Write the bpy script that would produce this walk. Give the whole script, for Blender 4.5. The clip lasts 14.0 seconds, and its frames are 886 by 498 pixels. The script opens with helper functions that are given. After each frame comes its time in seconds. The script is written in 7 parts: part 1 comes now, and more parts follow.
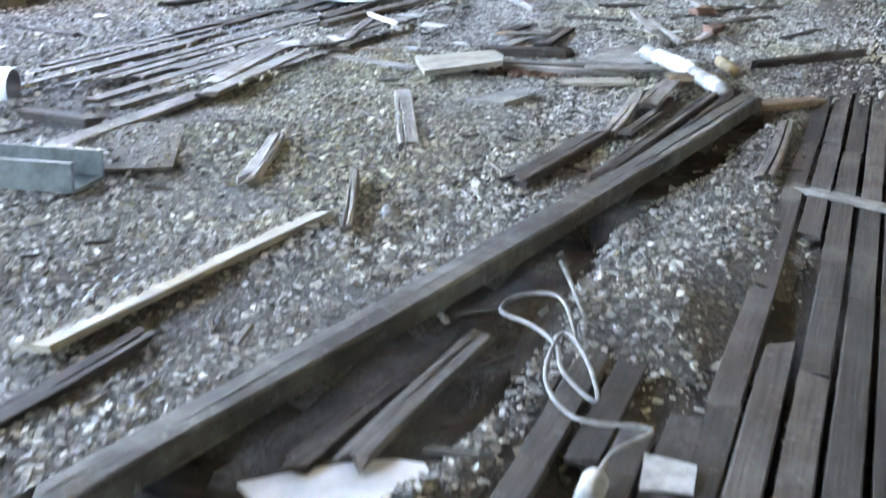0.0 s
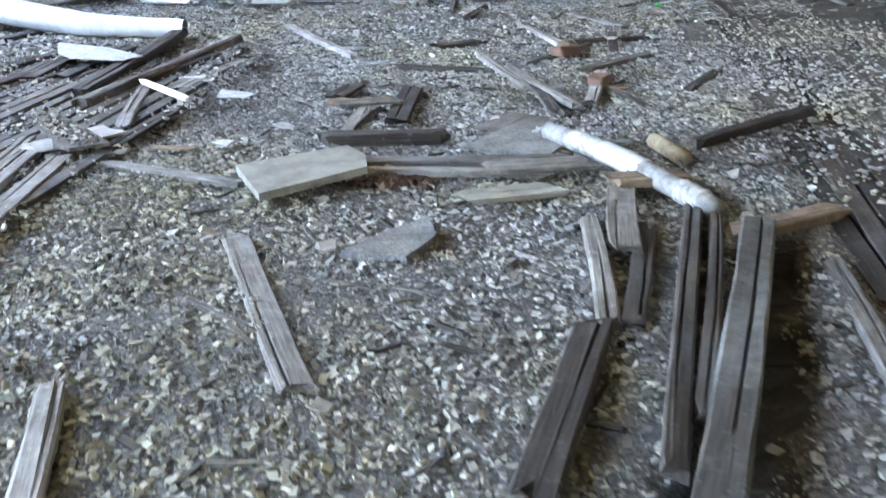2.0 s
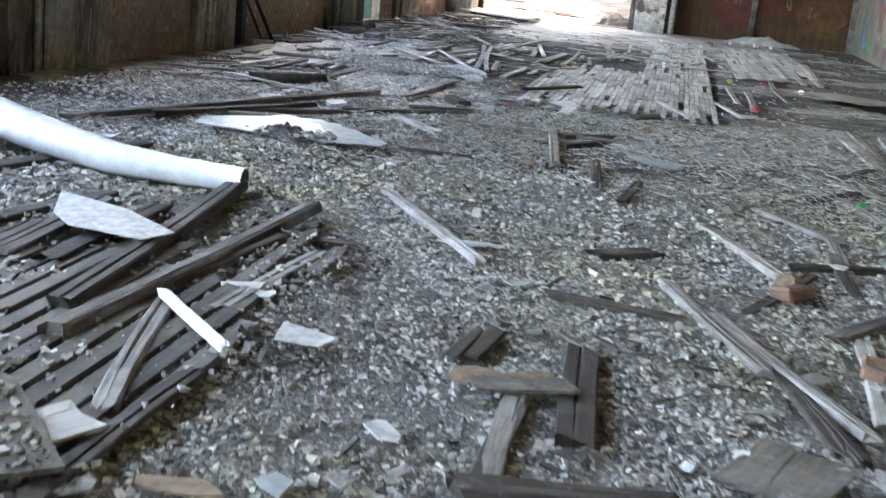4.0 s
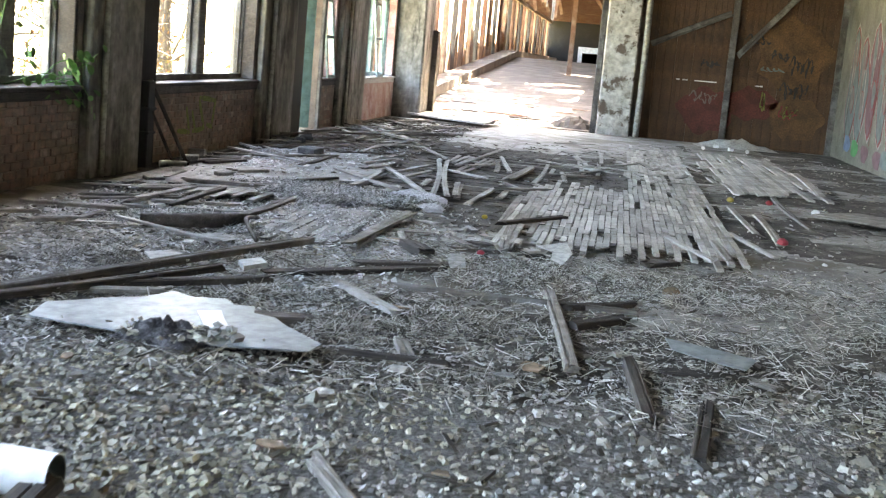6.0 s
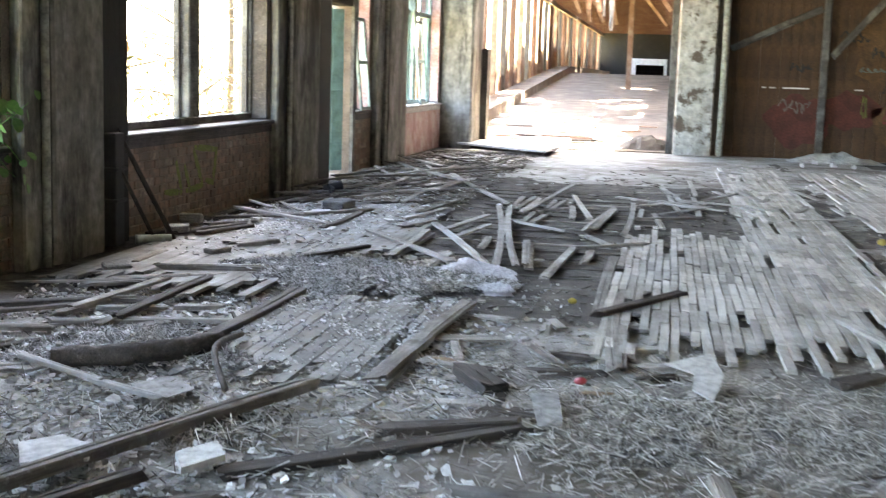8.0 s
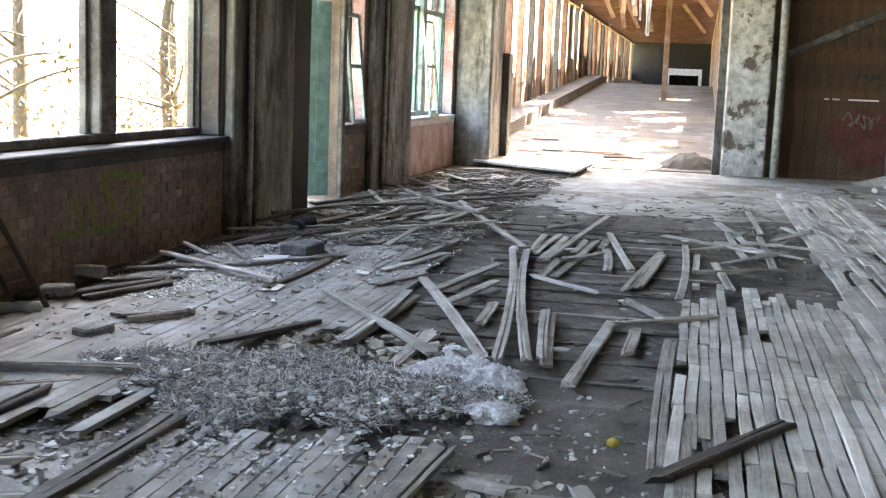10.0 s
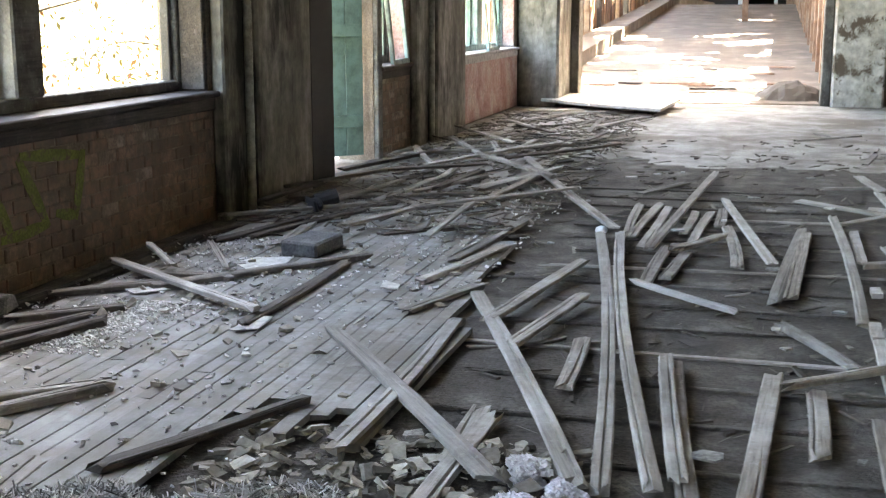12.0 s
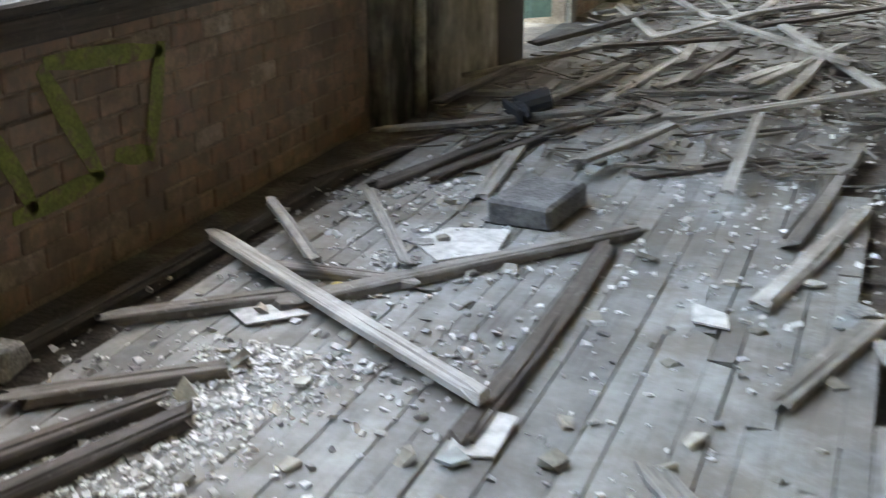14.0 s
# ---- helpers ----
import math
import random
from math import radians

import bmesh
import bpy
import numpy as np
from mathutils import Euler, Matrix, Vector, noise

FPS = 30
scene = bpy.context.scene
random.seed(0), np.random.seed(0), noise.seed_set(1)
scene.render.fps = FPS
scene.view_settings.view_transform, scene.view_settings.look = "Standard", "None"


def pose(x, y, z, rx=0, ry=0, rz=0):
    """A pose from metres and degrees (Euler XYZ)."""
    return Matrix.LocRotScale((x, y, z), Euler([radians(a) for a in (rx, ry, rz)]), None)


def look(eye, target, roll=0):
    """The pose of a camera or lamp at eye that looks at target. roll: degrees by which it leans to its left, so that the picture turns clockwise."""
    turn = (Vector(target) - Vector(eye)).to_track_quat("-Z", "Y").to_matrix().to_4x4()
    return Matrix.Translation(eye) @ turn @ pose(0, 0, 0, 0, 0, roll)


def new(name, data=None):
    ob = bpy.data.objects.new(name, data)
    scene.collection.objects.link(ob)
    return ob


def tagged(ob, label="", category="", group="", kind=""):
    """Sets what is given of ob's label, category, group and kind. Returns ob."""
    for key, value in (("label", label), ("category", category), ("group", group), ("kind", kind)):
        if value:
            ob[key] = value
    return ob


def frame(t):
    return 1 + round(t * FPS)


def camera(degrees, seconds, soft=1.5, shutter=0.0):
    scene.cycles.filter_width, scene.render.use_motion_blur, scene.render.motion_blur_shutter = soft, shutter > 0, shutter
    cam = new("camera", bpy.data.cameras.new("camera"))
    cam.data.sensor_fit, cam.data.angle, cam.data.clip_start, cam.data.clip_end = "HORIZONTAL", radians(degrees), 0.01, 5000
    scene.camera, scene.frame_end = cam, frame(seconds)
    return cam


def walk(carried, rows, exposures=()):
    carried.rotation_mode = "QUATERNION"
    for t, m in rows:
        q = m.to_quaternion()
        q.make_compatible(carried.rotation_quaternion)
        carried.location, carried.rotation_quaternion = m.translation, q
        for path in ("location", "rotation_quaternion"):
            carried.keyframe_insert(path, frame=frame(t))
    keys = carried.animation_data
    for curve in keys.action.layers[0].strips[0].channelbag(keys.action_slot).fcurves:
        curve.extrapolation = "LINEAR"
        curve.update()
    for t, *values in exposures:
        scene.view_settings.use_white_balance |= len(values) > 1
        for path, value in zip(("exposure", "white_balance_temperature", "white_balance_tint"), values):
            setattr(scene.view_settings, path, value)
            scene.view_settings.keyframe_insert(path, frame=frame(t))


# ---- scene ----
cam = camera(40.1, 14.0, 1.1, 0.3)
METRES, EYE, TILT, LEAN, TURN = 20.02, 1.3, -1.45, 0.0, 19.8
ROWS = [
    (0.0, 0.0, 0.0, 0.0, 0.09, -16.46, -0.29),
    (0.5, -0.0087, 0.0326, 0.0032, -2.99, -13.65, -0.29),
    (1.0, -0.0151, 0.0639, 0.0028, -3.32, -14.66, -1.33),
    (1.5, -0.0164, 0.0934, 0.0034, -10.82, -19.7, 4.99),
    (2.0, -0.0195, 0.123, 0.0072, -12.55, -16.93, 0.86),
    (2.5, -0.0221, 0.1536, 0.0062, -14.1, -15.99, 2.49),
    (3.0, -0.0219, 0.1842, 0.0083, -16.5, -15.69, -2.44),
    (3.5, -0.0198, 0.2229, 0.0106, -10.12, -13.49, -5.24),
    (4.0, -0.0168, 0.2591, 0.0125, -8.83, -12.39, -5.39),
    (6.5, 0.0091, 0.4405, 0.0189, -13.35, -8.08, -3.08),
    (7.0, 0.0175, 0.4798, 0.0202, -12.57, -8.68, -1.89),
    (7.5, 0.0233, 0.5184, 0.0221, -11.47, -7.84, 0.0),
    (8.0, 0.0296, 0.5601, 0.022, -9.25, -6.87, -1.57),
    (8.5, 0.0331, 0.5986, 0.0238, -5.34, -5.26, -2.82),
    (11.0, 0.0854, 0.7711, 0.0246, -5.72, -7.77, -5.19),
    (11.5, 0.0876, 0.8049, 0.026, -5.86, -7.94, -1.51),
    (12.0, 0.0868, 0.8384, 0.0259, -4.89, -9.69, 0.21),
    (12.5, 0.0818, 0.8725, 0.0235, -6.23, -13.3, -0.94),
    (13.0, 0.0772, 0.9074, 0.0222, -8.14, -16.72, -2.47),
    (13.5, 0.0709, 0.9467, 0.0235, -5.44, -16.99, -1.56),
    (14.0, 0.0643, 0.9822, 0.0242, 0.62, -17.53, 0.04),
]
LIGHTNESS = [(0.0, 6.72, 7250, 15), (0.5, 6.70, 7350, 14), (2.0, 6.36, 7250, 14), (4.0, 6.02, 7800, 12), (6.5, 5.93, 7950, 11), (8.0, 6.04, 7850, 11), (8.5, 5.84, 7750, 11), (11.5, 5.68, 8150, 11), (13.0, 5.85, 8750, 8), (14.0, 5.97, 8850, 7)]  # seconds, stops, kelvin, tint
BETWEEN = [
    (4.2, look((-2.151, 5.052, 1.427), (-2.501, 6.970, 0.980), 5.34)),
    (6.3, look((-2.775, 8.046, 1.453), (-2.998, 10.009, 1.141), 4.25)),
    (8.7, look((-3.517, 11.808, 1.480), (-3.922, 13.757, 1.295), 2.10)),
    (10.8, look((-3.548, 14.850, 1.397), (-3.959, 16.781, 1.077), 2.73)),
]
STEPS = [(t, pose(0, 0, EYE, TILT, LEAN, TURN) @ pose(METRES * x, METRES * y, METRES * z, 90 + pitch, roll, yaw)) for t, x, y, z, yaw, pitch, roll in ROWS]
walk(cam, sorted(STEPS + BETWEEN, key=lambda row: row[0]), LIGHTNESS)

# ---- world, sun, exposure ----
SUN_TURN, SUN_HEIGHT = 15.0, 52.0  # degrees from north towards east, and above the horizon
world = bpy.data.worlds.new("sky")
scene.world = world
world.use_nodes = True
wn = world.node_tree
sky = wn.nodes.new("ShaderNodeTexSky")
sky.sky_type, sky.sun_disc = "NISHITA", False
sky.sun_elevation, sky.sun_rotation = radians(SUN_HEIGHT), radians(SUN_TURN)
sky.air_density, sky.dust_density, sky.ozone_density = 1.0, 2.5, 1.0
wn.links.new(sky.outputs[0], wn.nodes["Background"].inputs[0])
wn.nodes["Background"].inputs[1].default_value = 0.1
sun = new("sun", bpy.data.lights.new("sun", "SUN"))
sun.data.energy, sun.data.angle, sun.data.color = 4.6, radians(0.5), (1.0, 0.93, 0.84)
sun.matrix_world = look((30 * math.sin(radians(SUN_TURN)), 30 * math.cos(radians(SUN_TURN)), 30 * math.tan(radians(SUN_HEIGHT))), (0, 0, 0))

# ---- materials ----


def material(name, rough=0.85, metal=0.0):
    m = bpy.data.materials.new(name)
    m.use_nodes = True
    b = m.node_tree.nodes["Principled BSDF"]
    b.inputs["Roughness"].default_value, b.inputs["Metallic"].default_value = rough, metal
    return m, m.node_tree, b


def coords(nt, scale=(1, 1, 1), kind="Object"):
    tc, mp = nt.nodes.new("ShaderNodeTexCoord"), nt.nodes.new("ShaderNodeMapping")
    mp.inputs["Scale"].default_value = scale
    nt.links.new(tc.outputs[kind], mp.inputs["Vector"])
    return mp.outputs[0]


def noise_tex(nt, vec, scale, detail=5.0, rough=0.6):
    n = nt.nodes.new("ShaderNodeTexNoise")
    n.inputs["Scale"].default_value, n.inputs["Detail"].default_value, n.inputs["Roughness"].default_value = scale, detail, rough
    nt.links.new(vec, n.inputs["Vector"])
    return n.outputs["Fac"]


def ramp(nt, fac, stops):
    r = nt.nodes.new("ShaderNodeValToRGB")
    while len(r.color_ramp.elements) < len(stops):
        r.color_ramp.elements.new(0.5)
    for e, (p, c) in zip(r.color_ramp.elements, stops):
        e.position, e.color = p, (*c, 1) if len(c) == 3 else c
    nt.links.new(fac, r.inputs[0])
    return r.outputs[0]


def mix(nt, fac, a, b, mode="MIX"):
    n = nt.nodes.new("ShaderNodeMix")
    n.data_type, n.blend_type = "RGBA", mode
    for sock, v in ((n.inputs[0], fac), (n.inputs[6], a), (n.inputs[7], b)):
        if isinstance(v, (int, float)):
            sock.default_value = v
        elif isinstance(v, tuple):
            sock.default_value = (*v, 1)
        else:
            nt.links.new(v, sock)
    return n.outputs[2]


def bump(nt, b, height, strength=0.5, distance=0.01):
    n = nt.nodes.new("ShaderNodeBump")
    n.inputs["Strength"].default_value, n.inputs["Distance"].default_value = strength, distance
    nt.links.new(height, n.inputs["Height"])
    nt.links.new(n.outputs[0], b.inputs["Normal"])


def grey(v, warm=0.0):
    return (v * (1 + warm), v, v * (1 - warm))


def wood_mat(name, dark, light, dust, dust_amount=0.5, rough=0.8, grain=1.0, spread=0.35, soil=0.0):
    """Weathered timber: grain along local y, long stains, dust and a random tone for each piece."""
    m, nt, b = material(name, rough)
    info = nt.nodes.new("ShaderNodeObjectInfo")
    shift = nt.nodes.new("ShaderNodeVectorMath")
    shift.operation = "MULTIPLY_ADD"
    nt.links.new(coords(nt), shift.inputs[0])
    shift.inputs[1].default_value = (1, 1, 1)
    mul = nt.nodes.new("ShaderNodeVectorMath")
    mul.operation = "SCALE"
    nt.links.new(info.outputs["Random"], mul.inputs["Scale"])
    mul.inputs[0].default_value = (37, 91, 13)
    nt.links.new(mul.outputs[0], shift.inputs[2])
    mp = nt.nodes.new("ShaderNodeMapping")
    mp.inputs["Scale"].default_value = (60 * grain, 2.5, 60 * grain)
    nt.links.new(shift.outputs[0], mp.inputs["Vector"])
    fine = noise_tex(nt, mp.outputs[0], 1.6, 6, 0.65)
    mp2 = nt.nodes.new("ShaderNodeMapping")
    mp2.inputs["Scale"].default_value = (7, 1.6, 7)
    nt.links.new(shift.outputs[0], mp2.inputs["Vector"])
    broad = noise_tex(nt, mp2.outputs[0], 1.5, 4, 0.6)
    col = ramp(nt, fine, [(0.28, dark), (0.72, light)])
    stain = ramp(nt, broad, [(0.35, (0, 0, 0)), (0.65, (1, 1, 1))])
    col = mix(nt, stain, mix(nt, 0.5, col, dark), col)
    where = nt.nodes.new("ShaderNodeNewGeometry").outputs["Position"]
    speck = noise_tex(nt, where, 1.9, 10, 0.72)
    col = mix(nt, ramp(nt, speck, [(0.56 - 0.22 * dust_amount, (0, 0, 0)), (0.66, (min(1.0, dust_amount * 1.25),) * 3)]), col, dust)
    grit = noise_tex(nt, where, 26.0, 6, 0.7)
    col = mix(nt, ramp(nt, grit, [(0.58, (0, 0, 0)), (0.7, (0.5,) * 3)]), col, dust)
    if soil:
        muck = noise_tex(nt, where, 1.7, 10, 0.76)
        col = mix(nt, ramp(nt, muck, [(0.46, (0, 0, 0)), (0.58, (soil,) * 3)]), col, (0.135, 0.118, 0.098))
    tone = nt.nodes.new("ShaderNodeMapRange")
    tone.inputs["To Min"].default_value, tone.inputs["To Max"].default_value = 1 - spread, 1 + spread
    nt.links.new(info.outputs["Random"], tone.inputs["Value"])
    hsv = nt.nodes.new("ShaderNodeHueSaturation")
    nt.links.new(tone.outputs[0], hsv.inputs["Value"])
    nt.links.new(col, hsv.inputs["Color"])
    nt.links.new(hsv.outputs[0], b.inputs["Base Color"])
    bump(nt, b, fine, 0.6, 0.004)
    return m


def rough_mat(name, stops, scale=6.0, rough=0.9, relief=0.6, depth=0.01, fine=70.0, patch=None, stretch=(1, 1, 1), patch_scale=1.1, edges=(0.5, 0.6)):
    """Earth, plaster, concrete, stone: two scales of mottling, an optional second coat in patches, fine relief."""
    m, nt, b = material(name, rough)
    v = coords(nt, stretch)
    a, f = noise_tex(nt, v, scale, 8, 0.68), noise_tex(nt, coords(nt), fine, 4, 0.6)
    col = ramp(nt, a, stops)
    col = mix(nt, 0.55, col, ramp(nt, f, [(0.3, grey(0.25)), (0.7, grey(0.95))]), "OVERLAY")
    if patch:
        p = ramp(nt, noise_tex(nt, v, patch_scale, 9, 0.7), [(edges[0], (0, 0, 0)), (edges[1], (1, 1, 1))])
        col = mix(nt, p, col, patch)
    nt.links.new(col, b.inputs["Base Color"])
    add = nt.nodes.new("ShaderNodeMath")
    nt.links.new(a, add.inputs[0])
    nt.links.new(f, add.inputs[1])
    bump(nt, b, add.outputs[0], relief, depth)
    return m


def island_mat(name, stops, rough=0.9, scale=40.0, tint=None, damp=None):
    """Loose small pieces: a tone for each one, and fine mottling."""
    m, nt, b = material(name, rough)
    g = nt.nodes.new("ShaderNodeNewGeometry")
    col = ramp(nt, g.outputs["Random Per Island"], stops)
    f = noise_tex(nt, coords(nt), scale, 4, 0.6)
    if tint:
        area = noise_tex(nt, coords(nt), 0.55, 4, 0.6)
        col = mix(nt, ramp(nt, area, [(0.45, (0, 0, 0)), (0.62, (1, 1, 1))]), col, mix(nt, 1.0, col, tint, "MULTIPLY"))
    if damp:
        wet = noise_tex(nt, coords(nt), 1.25, 7, 0.7)
        col = mix(nt, ramp(nt, wet, [(0.5, (0, 0, 0)), (0.62, (0.85,) * 3)]), col, mix(nt, 1.0, col, damp, "MULTIPLY"))
    col = mix(nt, 0.5, col, ramp(nt, f, [(0.3, grey(0.3)), (0.7, grey(0.85))]), "OVERLAY")
    nt.links.new(col, b.inputs["Base Color"])
    bump(nt, b, f, 0.4, 0.004)
    return m


def plain_mat(name, colour, rough=0.6, metal=0.0, wear=0.25, scale=12.0):
    m, nt, b = material(name, rough, metal)
    n = noise_tex(nt, coords(nt), scale, 7, 0.7)
    dirty = tuple(c * (1 - wear) * 0.8 for c in colour)
    nt.links.new(ramp(nt, n, [(0.35, dirty), (0.6, colour)]), b.inputs["Base Color"])
    bump(nt, b, n, 0.2, 0.003)
    return m


M_BOARD = wood_mat("grey_floorboard", (0.15, 0.14, 0.128), (0.41, 0.39, 0.355), (0.5, 0.495, 0.475), 0.55, rough=0.75, spread=0.28)
M_FLOOR = wood_mat("worn_floorboard", (0.06, 0.058, 0.054), (0.22, 0.218, 0.208), (0.32, 0.33, 0.326), 0.85, rough=0.72, spread=0.22, soil=0.75)
M_DARKBOARD = wood_mat("dark_worn_floorboard", (0.03, 0.024, 0.02), (0.125, 0.108, 0.094), (0.24, 0.23, 0.22), 0.3, spread=0.4)
M_MAT = rough_mat("matted_stuffing", [(0.3, (0.02, 0.019, 0.02)), (0.5, (0.11, 0.107, 0.112)), (0.72, (0.36, 0.355, 0.37))], 22.0, 0.98, 1.0, 0.03, 160)
M_PLANK = wood_mat("weathered_plank", (0.075, 0.066, 0.057), (0.39, 0.36, 0.32), (0.52, 0.51, 0.49), 0.45, spread=0.45)
M_DARK = wood_mat("dark_timber", (0.014, 0.011, 0.009), (0.105, 0.086, 0.072), (0.2, 0.19, 0.18), 0.22)
M_GRIMY = wood_mat("grimy_floorboard", (0.03, 0.026, 0.022), (0.16, 0.146, 0.128), (0.25, 0.245, 0.235), 0.45, spread=0.4, soil=0.8)
M_BEAM = wood_mat("worn_beam", (0.07, 0.06, 0.052), (0.25, 0.222, 0.195), (0.45, 0.45, 0.44), 0.4)
M_PALE = wood_mat("pale_board", (0.24, 0.21, 0.15), (0.4, 0.35, 0.25), (0.36, 0.35, 0.32), 0.7, grain=0.6, spread=0.12)
M_FRAME = wood_mat("frame_timber", (0.035, 0.032, 0.029), (0.14, 0.132, 0.12), (0.36, 0.37, 0.35), 0.4)
M_ORANGE = wood_mat("red_brown_timber", (0.12, 0.06, 0.037), (0.36, 0.215, 0.13), (0.46, 0.38, 0.31), 0.4)
M_REDWALL = wood_mat("red_stained_boards", (0.045, 0.02, 0.012), (0.135, 0.06, 0.033), (0.13, 0.095, 0.07), 0.35, spread=0.15)
M_DIRT = rough_mat("trodden_dirt", [(0.3, (0.025, 0.021, 0.018)), (0.55, (0.085, 0.076, 0.066)), (0.75, (0.21, 0.195, 0.18))], 3.0, 0.95, 0.9, 0.02, 60, patch=(0.24, 0.235, 0.225), patch_scale=0.8, edges=(0.55, 0.7))
M_GRIT = rough_mat("gravel_bed", [(0.3, (0.045, 0.042, 0.038)), (0.48, (0.17, 0.164, 0.154)), (0.7, (0.36, 0.35, 0.335))], 46.0, 0.95, 1.0, 0.02, 150)
M_DUST = rough_mat("dusty_floor", [(0.3, (0.11, 0.102, 0.09)), (0.55, (0.31, 0.302, 0.285)), (0.8, (0.46, 0.452, 0.435))], 2.2, 0.85, 0.4, 0.006, 60, patch=(0.15, 0.132, 0.11), patch_scale=0.75, edges=(0.5, 0.6))
M_STONE = island_mat("loose_stone", [(0.0, (0.07, 0.067, 0.064)), (0.25, (0.25, 0.243, 0.235)), (0.7, (0.43, 0.42, 0.4)), (0.95, (0.58, 0.57, 0.535)), (1.0, (0.74, 0.73, 0.7))], 0.9, tint=(1.0, 0.96, 0.76), damp=(0.6, 0.58, 0.56))
M_PALECRUMB = island_mat("pale_plaster", [(0.0, (0.2, 0.198, 0.195)), (0.5, (0.47, 0.47, 0.465)), (1.0, (0.74, 0.74, 0.73))], 0.95)
M_LUMP = island_mat("plaster_lump", [(0.0, (0.12, 0.11, 0.095)), (0.5, (0.25, 0.235, 0.2)), (1.0, (0.42, 0.4, 0.35))], 0.95)
M_NEARBLACK = wood_mat("near_black_timber", (0.004, 0.0035, 0.003), (0.016, 0.014, 0.012), (0.04, 0.037, 0.034), 0.15)
M_CHIP = island_mat("wood_splinter", [(0.0, (0.05, 0.043, 0.037)), (0.5, (0.12, 0.107, 0.09)), (1.0, (0.22, 0.205, 0.18))])
M_STRAW = island_mat("dry_straw", [(0.0, (0.035, 0.03, 0.024)), (0.35, (0.2, 0.185, 0.16)), (0.75, (0.47, 0.455, 0.42)), (1.0, (0.76, 0.745, 0.71))])
M_HAIR = island_mat("grey_stuffing", [(0.0, (0.05, 0.048, 0.046)), (0.35, (0.28, 0.276, 0.27)), (0.75, (0.54, 0.535, 0.53)), (1.0, (0.78, 0.775, 0.77))])
M_FLUFF = island_mat("white_fluff", [(0.0, (0.54, 0.535, 0.57)), (0.6, (0.68, 0.67, 0.71)), (1.0, (0.82, 0.82, 0.85))])
M_CRUMB = island_mat("white_crumbs", [(0.0, (0.5, 0.5, 0.48)), (1.0, (0.85, 0.85, 0.83))])
M_PIER = rough_mat("stained_concrete", [(0.3, (0.06, 0.056, 0.047)), (0.48, (0.18, 0.173, 0.15)), (0.72, (0.38, 0.37, 0.345))], 2.0, 0.9, 0.5, 0.012, 9, patch=(0.03, 0.028, 0.022), stretch=(1, 1, 0.3), patch_scale=1.9, edges=(0.51, 0.63))
M_PLASTER = rough_mat("peeling_plaster", [(0.3, (0.2, 0.18, 0.14)), (0.5, (0.42, 0.41, 0.37)), (0.75, (0.62, 0.63, 0.61))], 2.0, 0.85, 0.5, 0.008, 9, patch=(0.13, 0.1, 0.075), patch_scale=2.6, edges=(0.55, 0.6))
M_PINK = rough_mat("pink_painted_brick", [(0.3, (0.25, 0.1, 0.09)), (0.5, (0.42, 0.28, 0.26)), (0.7, (0.5, 0.46, 0.43))], 2.6, 0.85, 0.5, 0.01, 40)
M_WALL = rough_mat("old_wall_face", [(0.3, (0.1, 0.075, 0.058)), (0.6, (0.24, 0.195, 0.16)), (0.8, (0.34, 0.3, 0.26))], 3.0, 0.95, 0.6, 0.01, 60)
M_GREENWALL = rough_mat("pale_green_wall", [(0.3, (0.09, 0.088, 0.068)), (0.6, (0.18, 0.178, 0.145)), (0.8, (0.25, 0.248, 0.215))], 1.5, 0.85, 0.4, 0.006, 30)
M_CONC = rough_mat("grey_concrete", [(0.3, (0.12, 0.12, 0.115)), (0.7, (0.33, 0.325, 0.31))], 5.0, 0.9, 0.6, 0.01, 80)
M_RAMP = rough_mat("sandy_concrete", [(0.3, (0.04, 0.032, 0.024)), (0.55, (0.125, 0.1, 0.076)), (0.8, (0.25, 0.21, 0.17))], 1.6, 0.85, 0.5, 0.01, 30, patch=(0.085, 0.066, 0.05), patch_scale=0.5, edges=(0.48, 0.58))
M_DARKSTONE = rough_mat("dark_stone", [(0.3, (0.05, 0.05, 0.052)), (0.7, (0.16, 0.16, 0.16))], 9.0, 0.9, 0.6, 0.01, 70, patch=(0.2, 0.21, 0.21), patch_scale=5.0, edges=(0.55, 0.7))
M_TEAL = plain_mat("teal_paint", (0.16, 0.27, 0.24), 0.6, wear=0.35, scale=5)
M_TEALLIGHT = plain_mat("faded_teal_paint", (0.36, 0.48, 0.45), 0.6, wear=0.5, scale=7)
M_WHITE = plain_mat("white_plastic", (0.8, 0.81, 0.82), 0.4, wear=0.12, scale=6)
M_PAPER = plain_mat("dirty_paper", (0.62, 0.62, 0.6), 0.85, wear=0.3, scale=18)
M_GLASSY = plain_mat("clouded_sheet", (0.33, 0.37, 0.375), 0.45, wear=0.35, scale=9)
M_RUST = plain_mat("rusty_iron", (0.16, 0.075, 0.04), 0.85, wear=0.6, scale=20)
M_PIPE = plain_mat("painted_pipe", (0.42, 0.42, 0.36), 0.5, wear=0.5, scale=14)
M_BLACK = plain_mat("black_rubber", (0.03, 0.03, 0.034), 0.7, wear=0.3)
M_FOAM = plain_mat("tan_board", (0.3, 0.22, 0.15), 0.95, wear=0.4, scale=15)
M_TAN = plain_mat("tan_log", (0.42, 0.33, 0.2), 0.85, wear=0.4, scale=15)
M_REDBIT = plain_mat("red_plastic", (0.42, 0.04, 0.06), 0.4)
M_YELLOW = plain_mat("yellow_card", (0.5, 0.38, 0.07), 0.6)
M_GREENBIT = plain_mat("green_plastic", (0.05, 0.4, 0.12), 0.4)
